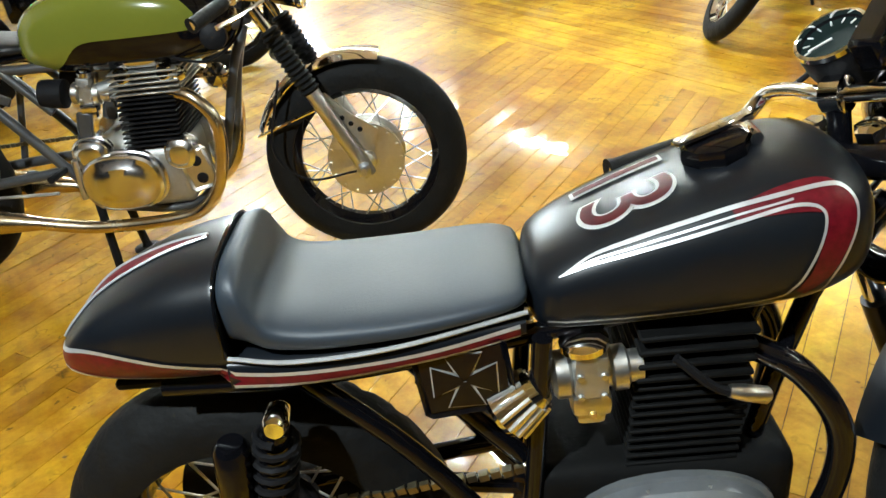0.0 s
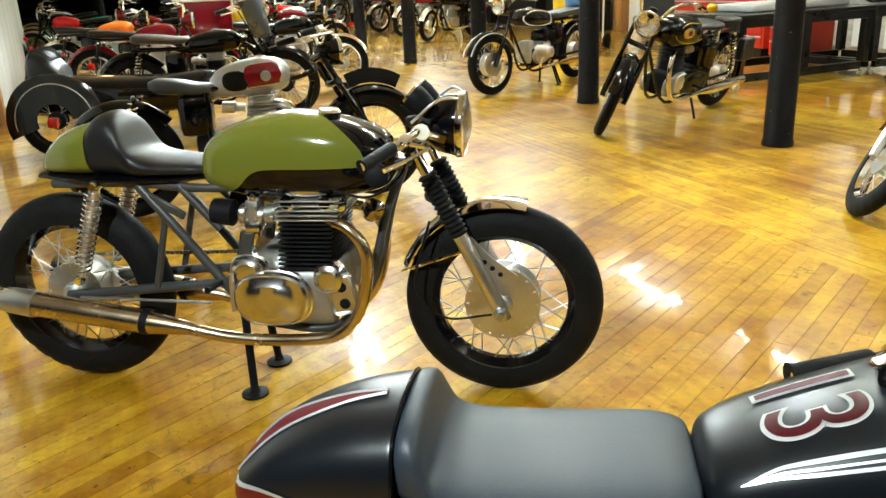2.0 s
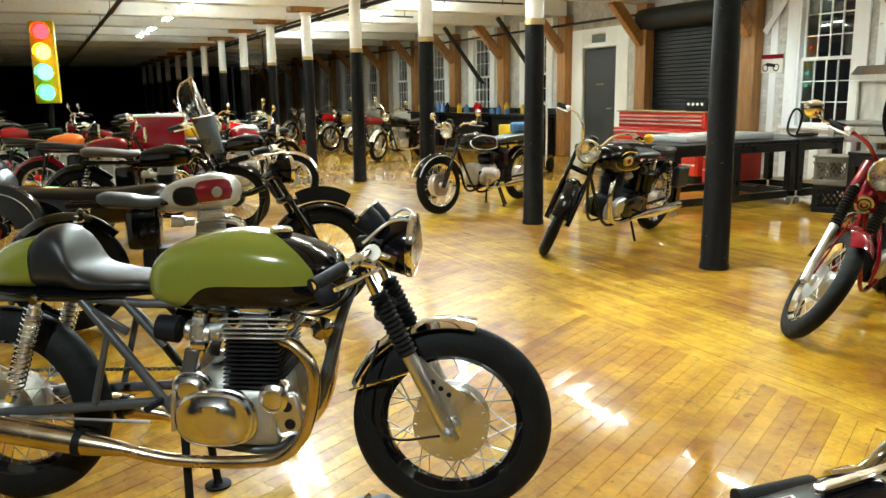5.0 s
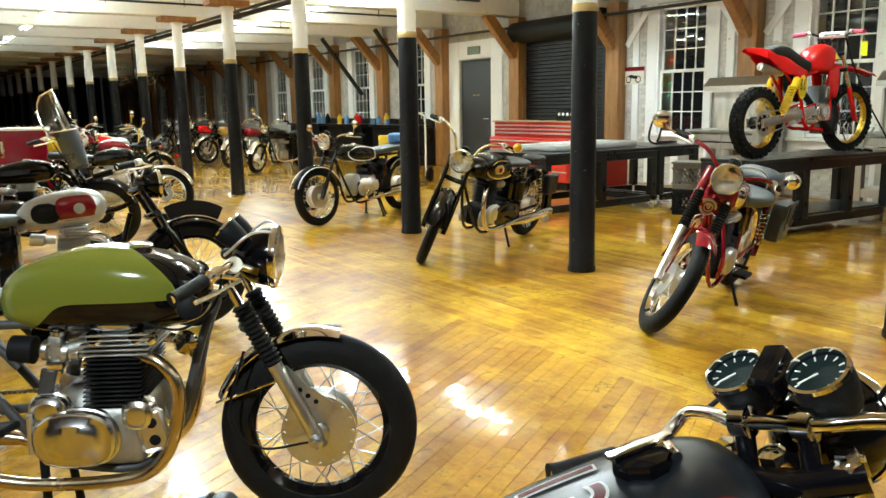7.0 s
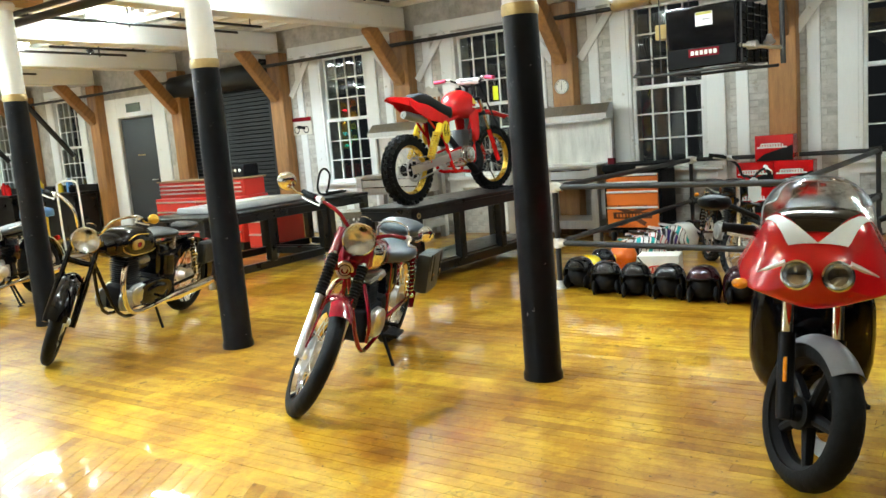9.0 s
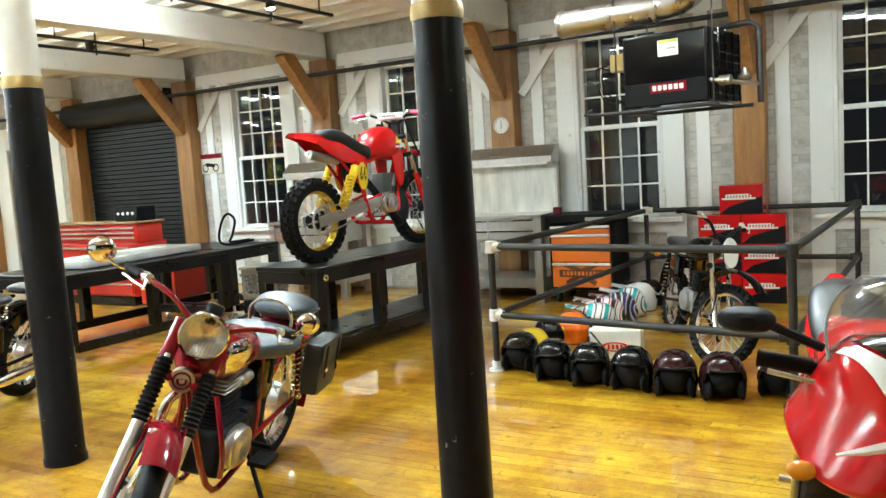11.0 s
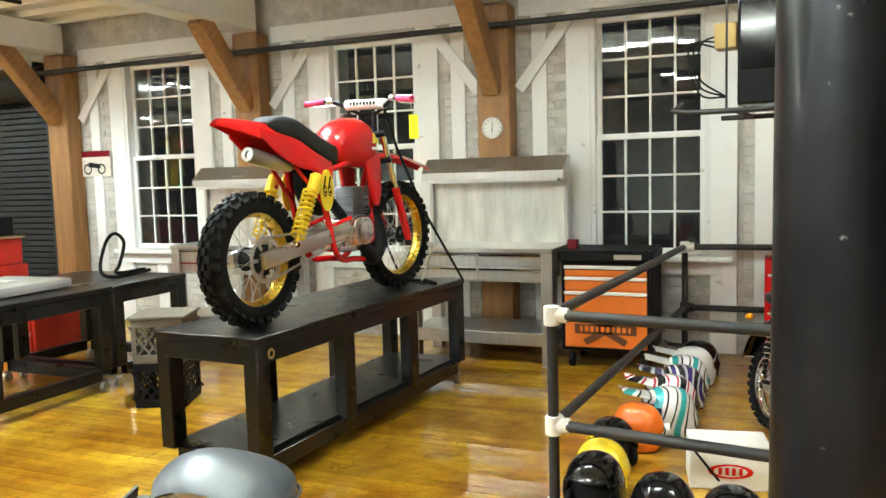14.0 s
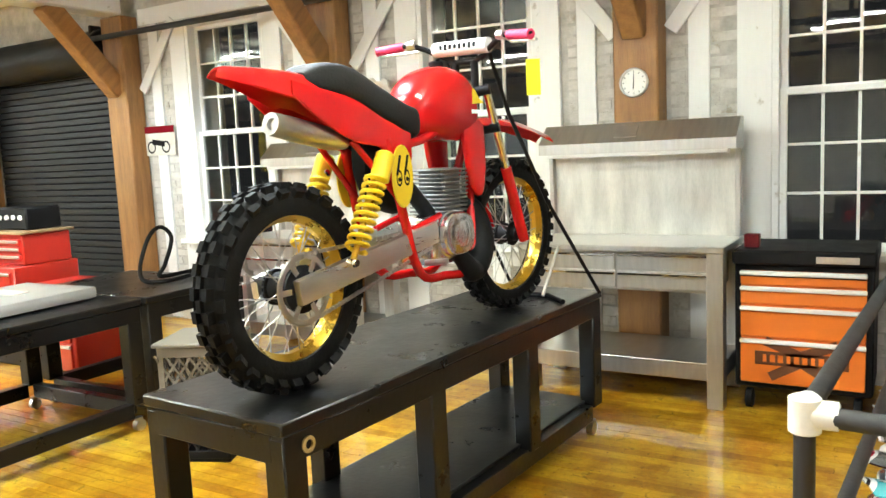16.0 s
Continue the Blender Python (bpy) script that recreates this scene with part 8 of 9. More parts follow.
def wash_bench(y, width):
    w = thing("wash_bench", "stainless steel bench with hood and drawers", "workbench", pose(10.32, y, 0), "stainless benches")
    hw = width / 2
    part("worktop", box(B(), (0.1, 0, 0.9), (0.6, width, 0.035), bev=0.005), STAIN, w)
    part("drawer_case", box(B(), (0.12, 0, 0.765), (0.52, width - 0.14, 0.23), bev=0.004), STAIN, w)
    for j in range(2):
        for s in (-1, 1):
            dr = part("drawer", box(B(), (-0.145, s * (hw - 0.06) / 2, 0.825 - 0.11 * j), (0.02, hw - 0.08, 0.1), bev=0.003), STAIN, w)
            part("pull", box(B(), (-0.165, s * (hw - 0.06) / 2, 0.86 - 0.11 * j), (0.02, hw - 0.08, 0.018), bev=0.004), CHROME, dr)
    for s in (-1, 1):
        for x in (-0.14, 0.34):
            part("leg", box(B(), (x, s * (hw - 0.05), 0.441), (0.09, 0.09, 0.882), bev=0.004), STAIN, w)
    part("lower_shelf", box(B(), (0.105, 0, 0.21), (0.57, width - 0.02, 0.1), bev=0.004), STAIN, w)
    part("back_panel", box(B(), (0.382, 0, 1.18), (0.02, width - 0.02, 0.525), bev=0.002), PANELST, w, "dull smeared back panel")
    for s in (-1, 1):
        part("hood_bracket", box(B(), (0.355, s * (hw - 0.02), 1.265), (0.06, 0.03, 0.69), bev=0.004), STAIN, w)
    hood = B()
    ring_faces(hood, [[(0.17, yy, 1.445), (0.17, yy, 1.51), (0.31, yy, 1.63), (0.393, yy, 1.63), (0.393, yy, 1.445)] for yy in (-hw, hw)])
    part("hood", hood, STAIN, w, "sloping steel hood", sharp=20)
    part("hood_lamp", box(B(), (0.22, 0, 1.437), (0.07, width - 0.1, 0.03), bev=0.004), WHITEP, w, "white lamp strip under the hood")
    part("hood_badge", box(B(), (0.236, 0.05, 1.572), (0.1, 0.14, 0.006), (0, -41, 0)), STEEL, w)


wash_bench(4.83, 1.225)
wash_bench(7.3, 1.15)

# boxes by the post
for row, ys in enumerate(((2.55, 2.16), (2.55, 2.16), (2.55, 2.16), (2.35,))):
    for y in ys:
        c = thing("parts_box", "red and black printed parts carton", "box", pose(10.6, y, 0.279 * row), "stacked red cartons")
        part("carton", box(B(), (0, 0, 0.139), (0.24, 0.385, 0.277), bev=0.004), REDP, c)
        part("black_flash", ring_faces(B(), [[(-0.122, -0.19, 0.006), (-0.122, -0.19, 0.17), (-0.122, 0.1, 0.08), (-0.122, 0.19, 0.006)], [(-0.1225, -0.19, 0.006), (-0.1225, -0.19, 0.17), (-0.1225, 0.1, 0.08), (-0.1225, 0.19, 0.006)]]), BLACKM, c)
        wb = bars(B(), 0.02, 0.165, 0.24, 0.05, 9, -0.124, random.Random(row + 11))
        box(wb, (-0.124, 0.02, 0.15), (0.003, 0.3, 0.016))
        box(wb, (-0.124, 0.03, 0.187), (0.003, 0.2, 0.012))
        part("print", wb, WHITEP, c, "white unreadable print")

# ---- pipe rail round the corner ----
rail = thing("pipe_rail", "black pipe railing with pale corner fittings", "railing", pose(0, 0, 0))
J = {"a": (7.615, 3.546), "b": (10.8, 3.33), "c": (7.33, 1.585), "d": (10.8, 1.4)}
for p, q in (("a", "c"), ("a", "b"), ("b", "d"), ("c", "d")):
    for z in (0.88, 0.4):
        part("rail", tube(B(), [(*J[p], z), (*J[q], z)], 0.024, 12), PIPE, rail)
for x, y in J.values():
    part("post", tube(B(), [(x, y, 0.0), (x, y, 0.88)], 0.024, 12), PIPE, rail)
    for z in (0.88, 0.4, 0.02):
        fit_bm = lathe(B(), [(-0.045, 0.032), (-0.042, 0.036), (0.036, 0.036), (0.04, 0.03)] if z > 0.1 else [(-0.02, 0.06), (-0.008, 0.06), (-0.006, 0.035), (0.05, 0.033)], (x, y, z), (0, 0, 1), 16)
        if z > 0.1:
            lathe(fit_bm, [(0.0, 0.033), (0.07, 0.033), (0.073, 0.026)], (x, y, z), (1 if x < 9 else -1, 0, 0), 14)
            lathe(fit_bm, [(0.0, 0.033), (0.07, 0.033), (0.073, 0.026)], (x, y, z), (0, -1 if y > 2.5 else 1, 0), 14)
        part("fitting", fit_bm, mk("fitting_%d" % len(bpy.data.materials), (0.7, 0.68, 0.62), 0.5) if len(rail.children) < 14 else rail.children[-1].data.materials[0], rail, "pale corner fitting")


# ---- helmets ----
def helmet(x, y, face, mat, label, peak=None, mark=None, opening=True, size=1.0, tip=0.0):
    """A crash helmet standing on the floor, its face turned to the heading given."""
    h = thing("helmet", label, "helmet", pose(x, y, 0, tip, 0, face) @ Matrix.Scale(size, 4), "crash helmets")
    n, m = 40, 20
    grid = []
    bm = B()
    for j in range(m + 1):
        lat = -0.72 + j / m * (math.pi / 2 + 0.72 - 0.04)
        row = []
        for i in range(n):
            a = 2 * math.pi * i / n
            r = math.cos(lat) ** 0.72 if lat > 0 else math.cos(lat) ** 0.5
            row.append(bm.verts.new((0.142 * math.cos(a) * r - (0.012 if lat < 0 else 0), 0.118 * math.sin(a) * r, 0.1 + (0.145 if lat > 0 else 0.15) * math.sin(lat))))
        grid.append(row)
    bm.faces.new(grid[m][::-1])
    for j in range(m):
        for i in range(n):
            front = min(i + 0.5, n - i - 0.5) * 2 * math.pi / n
            brow = m * 0.56 - 2.2 * (front / 1.1) ** 4
            if opening and front < 1.12 and j + 0.5 < brow:
                continue
            bm.faces.new((grid[j][i], grid[j][(i + 1) % n], grid[j + 1][(i + 1) % n], grid[j + 1][i]))
    bmesh.ops.delete(bm, geom=[v for v in bm.verts if not v.link_faces], context="VERTS")
    bmesh.ops.recalc_face_normals(bm, faces=bm.faces[:])
    rim = [e for e in bm.edges if e.is_boundary]
    loops = [(e.verts[0].co.copy(), e.verts[1].co.copy()) for e in rim]
    bmesh.ops.solidify(bm, geom=bm.faces[:], thickness=0.012)
    sh = part("shell", bm, mat, h, sharp=50)
    part("liner", ball(B(), (-0.022, 0, 0.112), (0.112, 0.1, 0.108), 20, 12), BLACKM, sh, "black padded lining")
    if opening:
        for q in (-1, 1):
            part("cheek_pad", ball(B(), (0.045, q * 0.082, 0.062), (0.062, 0.022, 0.052), 14, 8), BLACKM, sh, "black cheek pad")
    trim = B()
    for p, q in loops:
        tube(trim, [p, q], 0.0055, 5)
    part("rim_trim", trim, RUBBER, sh, "black edge trim")
    if peak:
        pk = B()
        ring_faces(pk, [[(0.07 + u * 0.17, y_, 0.212 + 0.035 * u - 1.4 * y_ * y_) for y_ in np.linspace(-0.095, 0.095, 9) * (1 - 0.22 * u)] + [(0.07 + u * 0.17, y_, 0.206 + 0.035 * u - 1.4 * y_ * y_) for y_ in np.linspace(0.095, -0.095, 9) * (1 - 0.22 * u)] for u in (0, 0.25, 0.5, 0.75, 1)])
        part("peak", pk, peak, sh, "long sun peak")
        part("chin_bar", tube(B(), [(0.02, 0.117, 0.06), (0.11, 0.098, 0.045), (0.175, 0.05, 0.05), (0.19, 0.0, 0.055), (0.175, -0.05, 0.05), (0.11, -0.098, 0.045), (0.02, -0.117, 0.06)], [0.032, 0.03, 0.026, 0.03, 0.026, 0.03, 0.032], 12, 4), peak, sh, "jutting chin bar")
    for k_, mk_ in enumerate(mark or ()):
        for q in (-1, 1):
            pts = [(0.143 * math.cos(a) * math.cos(b_) ** 0.72, q * 0.119 * abs(math.sin(a)) * math.cos(b_) ** 0.72, 0.1 + 0.146 * math.sin(b_)) for a, b_ in
                   [(1.25 + 0.1 * k_, 0.15 + 0.16 * k_), (1.6, 0.45 - 0.22 * k_), (2.1, 0.1 + 0.25 * k_), (2.7, 0.5 - 0.2 * k_)]]
            part("stripe", tube(B(), pts, [0.005, 0.013, 0.011, 0.004], 6, 5), mk_, sh, "painted graphic band")


def swirl(name, colours, scale):
    """Race graphics: curling bands of a few paints over the shell."""
    m = mk(name, colours[0], 0.22, 0, 0.03, 6, coat=0.8)
    t = m.node_tree
    n, link = t.nodes, t.links.new
    tc, wave, ramp = n.new("ShaderNodeTexCoord"), n.new("ShaderNodeTexWave"), n.new("ShaderNodeValToRGB")
    wave.inputs["Scale"].default_value, wave.inputs["Distortion"].default_value = scale, 9.0
    wave.inputs["Detail"].default_value, wave.inputs["Detail Scale"].default_value = 1.0, 0.9
    link(tc.outputs["Object"], wave.inputs["Vector"])
    ramp.color_ramp.interpolation = "CONSTANT"
    e = ramp.color_ramp.elements
    for k, c in enumerate(colours):
        q = e[k] if k < 2 else e.new(0.5)
        q.position = k / len(colours)
        q.color = (*c, 1)
    link(wave.outputs["Fac"], ramp.inputs[0])
    link(ramp.outputs[0], n["Principled BSDF"].inputs["Base Color"])
    return m


SW1 = swirl("teal_race_paint", ((0.8, 0.8, 0.78), (0.01, 0.01, 0.012), (0.8, 0.8, 0.78), (0.03, 0.42, 0.42), (0.01, 0.01, 0.012)), 2.4)
SW2 = swirl("red_race_paint", ((0.78, 0.78, 0.76), (0.5, 0.01, 0.03), (0.78, 0.78, 0.76), (0.02, 0.02, 0.025)), 2.6)
SW3 = swirl("grey_race_paint", ((0.02, 0.02, 0.03), (0.4, 0.41, 0.45), (0.72, 0.72, 0.72), (0.05, 0.03, 0.16)), 3.4)
BLK = mk("helmet_black", (0.004, 0.004, 0.005), 0.08, 0, 0.2, 6, coat=0.2, spec=0.4)
BLKRED = mk("helmet_flake", (0.022, 0.003, 0.005), 0.1, 0.1, 0.5, 40, coat=0.25, spec=0.4)
HWHITE = mk("helmet_white", (0.75, 0.75, 0.73), 0.25, 0, 0.05, 5, coat=0.6)
HYEL = mk("helmet_yellow", (0.8, 0.55, 0.01), 0.2, 0, 0.05, 5, coat=0.8)
HOR = mk("helmet_orange", (0.8, 0.15, 0.01), 0.2, 0, 0.05, 5, coat=0.8)
for (x, y), mt, lab in zip(((7.66, 3.38), (7.5, 3.07), (7.45, 2.8), (7.42, 2.52), (7.39, 2.25), (7.4, 1.98)), (BLK, BLK, BLK, BLK, BLKRED, BLKRED),
                           ("gloss black",) * 4 + ("black and maroon flake",) * 2):
    helmet(x, y, 190 + 12 * math.sin(7 * y), mt, "%s crash helmet on the floor beneath the rail" % lab, size=1.12)
helmet(7.52, 1.68, 165, BLKRED, "red, grey and black patterned helmet on the floor", mark=(WHITEP, REDP, SILVERP))
helmet(7.93, 3.4, 230, HYEL, "bright yellow crash helmet on the floor", opening=False)
helmet(8.27, 3.42, 215, BLK, "black and yellow crash helmet on the floor", mark=(HYEL,))
helmet(8.58, 3.34, 250, HOR, "plain orange open-face helmet on the floor", opening=False)
helmet(8.86, 3.22, 112, SW1, "white, black and teal motocross helmet with a peak", SW1, size=1.1)
helmet(9.13, 3.24, 104, SW2, "red, white and black motocross helmet with a peak", SW2, size=1.1)
helmet(9.42, 3.22, 108, SW3, "grey and violet patterned motocross helmet", SW3, size=1.08)
helmet(9.71, 3.22, 100, SW1, "white motocross helmet with dark and teal graphics", HWHITE, size=1.06)
helmet(9.99, 3.2, 106, HWHITE, "plain white motocross helmet with a peak", HWHITE, size=1.06)
helmet(10.28, 3.18, 110, BLK, "black motocross helmet with a peak", BLK, (SILVERP,))

cb = thing("helmet_carton", "white helmet carton with a red oval mark", "box", pose(8.24, 2.87, 0, 0, 0, -80))
part("carton", box(B(), (0, 0, 0.105), (0.36, 0.24, 0.208), bev=0.005), CARTON, cb)
ov = B()
ring_faces(ov, [[(0.0 + 0.1 * f * math.cos(a), -0.1215, 0.09 + 0.035 * f * math.sin(a)) for a in (2 * math.pi * k / 24 for k in range(24))] for f in (1.0, 0.74)], caps=False)
part("oval_mark", ov, REDP, cb, "red oval outline")
ob_ = B()
for k in range(4):
    box(ob_, (-0.045 + 0.03 * k, -0.1215, 0.09), (0.016, 0.003, 0.034))
part("mark_bars", ob_, REDP, cb)
part("stripe", box(B(), (-0.11, -0.1215, 0.12), (0.012, 0.003, 0.2), (0, -38, 0)), BLACKM, cb)

# crates
for j, (mt, lab) in enumerate(((BLACKM, "black open-sided plastic crate on the floor"), (CRATEG, "grey open-sided plastic crate with a flat lid"))):
    cr = thing("milk_crate", lab, "crate", pose(8.52, 6.5, 0.3 * j, 0, 0, 24), "stacked crates")
    part("crate_base", box(B(), (0, 0, 0.012), (0.34, 0.34, 0.022), bev=0.004), mt, cr)
    for a in range(4):
        side = pose(0, 0, 0, 0, 0, 90 * a)
        part("crate_rim", box(B(), (0.165, 0, 0.27), (0.014, 0.34, 0.05), bev=0.003), mt, cr, m=side)
        part("crate_foot", box(B(), (0.165, 0, 0.04), (0.014, 0.34, 0.04), bev=0.003), mt, cr, m=side)
        for q in (-1, 1):
            part("crate_stile", box(B(), (0.165, q * 0.155, 0.155), (0.014, 0.03, 0.2)), mt, cr, m=side)
            for k in range(-2, 3):
                part("lattice_bar", cached(("lattice", mt.name, q), lambda: finish("lattice_bar", box(B(), (0.165, 0, 0.155), (0.008, 0.012, 0.24), (35 * q, 0, 0)), mt)), None, cr, m=side @ pose(0, k * 0.06, 0))
    if j:
        part("lid", box(B(), (0, 0, 0.308), (0.38, 0.38, 0.022), bev=0.006), CRATEG, cr)

# ---- on the wall ----
ck = thing("wall_clock", "round white wall clock on the timber post", "clock", pose(10.725, 4.875, 1.878))
part("clock_rim", lathe(B(), [(-0.005, 0.09), (0.02, 0.092), (0.03, 0.086), (0.026, 0.078), (0.0, 0.078)], (0, 0, 0), (-1, 0, 0), 36), WHITEP, ck)
part("clock_face", lathe(B(), [(0.005, 0.08), (0.012, 0.079), (0.0121, 0.0)], (0, 0, 0), (-1, 0, 0), 32), WHITEP, ck)
hd = B()
tube(hd, [(-0.016, 0, -0.01), (-0.016, 0, 0.055)], 0.0025, 5)
tube(hd, [(-0.016, 0, 0.01), (-0.016, 0.005, -0.04)], 0.003, 5)
for k in range(12):
    a = math.pi * k / 6
    tube(hd, [(-0.014, 0.062 * math.sin(a), 0.062 * math.cos(a)), (-0.014, 0.072 * math.sin(a), 0.072 * math.cos(a))], 0.002, 4)
part("clock_pointers", hd, BLACKM, ck)

ps = thing("poster", "cream poster with a red band and a motorcycle drawing", "poster", pose(WALL_X - 0.036, 9.545, 1.728))
part("sheet", box(B(), (0, 0, 0), (0.008, 0.45, 0.275)), PAPER, ps)
part("red_band", box(B(), (-0.006, 0, 0.105), (0.004, 0.45, 0.065)), REDD, ps)
dr = B()
for s in (-1, 1):
    ring_faces(dr, [[(-0.0065, s * 0.1 + 0.058 * f * math.cos(a), -0.06 + 0.058 * f * math.sin(a)) for a in (2 * math.pi * k / 20 for k in range(20))] for f in (1, 0.72)], caps=False)
box(dr, (-0.0065, 0, -0.02), (0.003, 0.17, 0.05), (8, 0, 0))
part("drawing", dr, BLACKM, ps, "dark outline drawing")

gs = thing("gear_sign", "pale gear-shaped sign hung on the boards", "sign", pose(WALL_X - 0.06, 6.98, 1.9))
gr = B()
n = 48
ring_faces(gr, [[(o_, (0.2 if (k // 3) % 2 else 0.17) * math.cos(2 * math.pi * k / n), (0.2 if (k // 3) % 2 else 0.17) * math.sin(2 * math.pi * k / n)) for k in range(n)] for o_ in (0.0, 0.02)])
part("gear", gr, mk("sign_cream", (0.6, 0.57, 0.5), 0.6, 0, 0.15, 8), gs)
part("banner", bars(B(), 0, 0, 0.36, 0.09, 5, -0.012, random.Random(6)), mk("sign_brown", (0.3, 0.15, 0.06), 0.6), gs, "brown unreadable letters")

ht = thing("unit_heater", "black hanging unit heater with a red name plate", "heater", pose(8.57, 2.54, 2.055, 0, 0, -7))
part("case", box(B(), (0.33, 0, 0), (0.66, 0.63, 0.52), bev=0.012, seg=2), BLACKP, ht, "gloss black steel case")
part("upper_panel", box(B(), (-0.004, 0, 0.075), (0.01, 0.6, 0.33), bev=0.003), BLACKP, ht, "glossy upper door panel")
part("lower_panel", box(B(), (-0.006, 0, -0.17), (0.014, 0.61, 0.16), bev=0.003), BLACKM, ht)
for y in (-0.302, 0.302):
    part("seam", box(B(), (-0.004, y, 0.0), (0.012, 0.012, 0.5), bev=0.002), BLACKM, ht)
lb = part("red_label", box(B(), (-0.016, -0.028, -0.135), (0.006, 0.27, 0.068)), REDD, ht, "red name plate with plain white bars")
for k in range(6):
    part("label_bar", box(B(), (-0.02, -0.028 + 0.04 * (k - 2.5), -0.135), (0.003, 0.028, 0.036)), WHITEP, lb)
st = part("sticker", box(B(), (-0.012, -0.035, 0.145), (0.004, 0.15, 0.115)), WHITEP, ht, "white service sticker")
part("sticker_band", box(B(), (-0.0145, -0.035, 0.19), (0.002, 0.14, 0.022)), mk("sticker_olive", (0.45, 0.42, 0.08), 0.6), st)
part("sticker_band", box(B(), (-0.0145, -0.06, 0.14), (0.002, 0.07, 0.012)), mk("sticker_grey", (0.3, 0.3, 0.3), 0.6), st)
part("grille_frame", box(B(), (0.34, -0.325, 0), (0.58, 0.03, 0.5), bev=0.004), BLACKM, ht)
for k in range(8):
    part("louvre", box(B(), (0.34, -0.35, -0.21 + 0.06 * k), (0.56, 0.03, 0.008), (25, 0, 0)), BLACKP, ht)
for k in range(4):
    part("mullion", box(B(), (0.1 + 0.16 * k, -0.36, 0), (0.012, 0.014, 0.5), bev=0.002), BLACKP, ht)
part("junction_box", box(B(), (0.07, 0.375, 0.09), (0.1, 0.11, 0.13), bev=0.006), mk("tan_enamel", (0.32, 0.22, 0.07), 0.45), ht, "tan junction box")
for k in range(3):
    part("cable", tube(B(), [(0.07, 0.42, 0.1 - 0.03 * k), (0.05, 0.5 + 0.03 * k, 0.06), (0.1, 0.52, -0.1 - 0.04 * k), (0.2, 0.4, -0.2)], 0.005, 6, 5), BLACKM, ht)
part("frame_rail", tube(B(), [(-0.04, -0.4, -0.285), (-0.04, 0.55, -0.285), (0.0, 0.58, -0.24)], 0.014, 8, 3), PIPE, ht, "black cradle rail")
part("frame_rail", tube(B(), [(0.6, -0.45, -0.285), (0.6, 0.5, -0.285)], 0.014, 8), PIPE, ht, "black cradle rail")
for y in (-0.3, 0.33):
    part("cross_rail", tube(B(), [(-0.04, y, -0.285), (0.6, y, -0.285)], 0.012, 8), PIPE, ht)
for x in (-0.03, 0.6):
    for y in (-0.36, 0.36):
        part("hanger_rod", tube(B(), [(x, y, -0.285), (x, y, 1.21)], 0.006, 6), PIPE, ht)
part("gas_pipe", tube(B(), [(0.3, -0.3, 0.27), (0.3, -0.52, 0.28), (0.3, -0.58, 0.24), (0.3, -0.585, -0.29)], 0.022, 10), PIPE, ht, "black gas pipe")
part("gas_line", tube(B(), [(0.05, -0.26, -0.1), (0.05, -0.4, -0.13), (0.3, -0.58, -0.16)], 0.016, 8), STEEL, ht, "grey gas line")
part("gas_valve", lathe(B(), [(-0.05, 0.02), (-0.04, 0.036), (0.04, 0.036), (0.05, 0.02)], (0.1, -0.4, -0.12), (0, 1, 0), 12), STEEL, ht)
part("regulator", lathe(B(), [(0, 0.02), (0.01, 0.045), (0.03, 0.05), (0.05, 0.03), (0.09, 0.018)], (0.22, -0.5, -0.13), (0, 0, 1), 16), STEEL, ht)
part("tap_handle", box(B(), (0.03, -0.25, -0.06), (0.012, 0.03, 0.1), (12, 0, 0), 0.003), mk("tap_cream", (0.6, 0.55, 0.3), 0.5), ht)
fd = part("flue_duct", tube(B(), [(0.05, 0.84, 0.44), (0.05, 0.05, 0.45)], 0.1, 28), DUCT, ht, "shiny galvanised flue duct")
for y in (0.82, 0.4, 0.06):
    part("duct_seam", lathe(B(), [(-0.02, 0.1015), (-0.015, 0.106), (0.015, 0.106), (0.02, 0.1015)], (0.05, y, 0.445), (0, 1, 0), 28), DUCT, fd)
part("duct_elbow", tube(B(), [(0.05, 0.05, 0.45), (0.05, -0.08, 0.46), (0.1, -0.18, 0.52), (0.18, -0.24, 0.62), (0.26, -0.27, 0.8), (0.28, -0.28, 1.2)], 0.096, 28, 4), DUCT, fd)

# ---- hall, farther off ----
tl = thing("traffic_light", "yellow four-lamp traffic light, lit red, amber and green", "traffic light", pose(0.969, 17.3, -0.3616, 0, 0, -8) @ Matrix.Scale(1.276, 4))
part("stand", tube(B(), [(0, 0.05, 0.285), (0, 0.05, 1.3)], 0.05, 12), BLACKM, tl)
part("housing", box(B(), (0, 0.05, 1.86), (0.33, 0.2, 1.16), bev=0.03, seg=2), YELLOW, tl, "yellow housing")
for j, c in enumerate(((0.9, 0.02, 0.03), (1.0, 0.62, 0.06), (0.05, 0.65, 0.75), (0.03, 0.6, 0.4))):
    z = 2.29 - 0.285 * j
    part("lamp_lens", lathe(B(), [(0, 0.105), (0.02, 0.1), (0.03, 0.06), (0.033, 0)], (0, -0.055, z), (0, -1, 0), 24), mk("signal_%d" % j, c, 0.3, 0, 0.02, 4, emit=8.0), tl, "lit signal lamp")
    part("visor", ring_faces(B(), [[(0.125 * math.cos(a), -0.05 - d, z + 0.125 * math.sin(a)) for a in np.linspace(-0.3, math.pi + 0.3, 15)] + [(0.12 * math.cos(a), -0.05 - d, z + 0.12 * math.sin(a)) for a in np.linspace(math.pi + 0.3, -0.3, 15)] for d in (0, 0.18)]), YELLOW, tl)

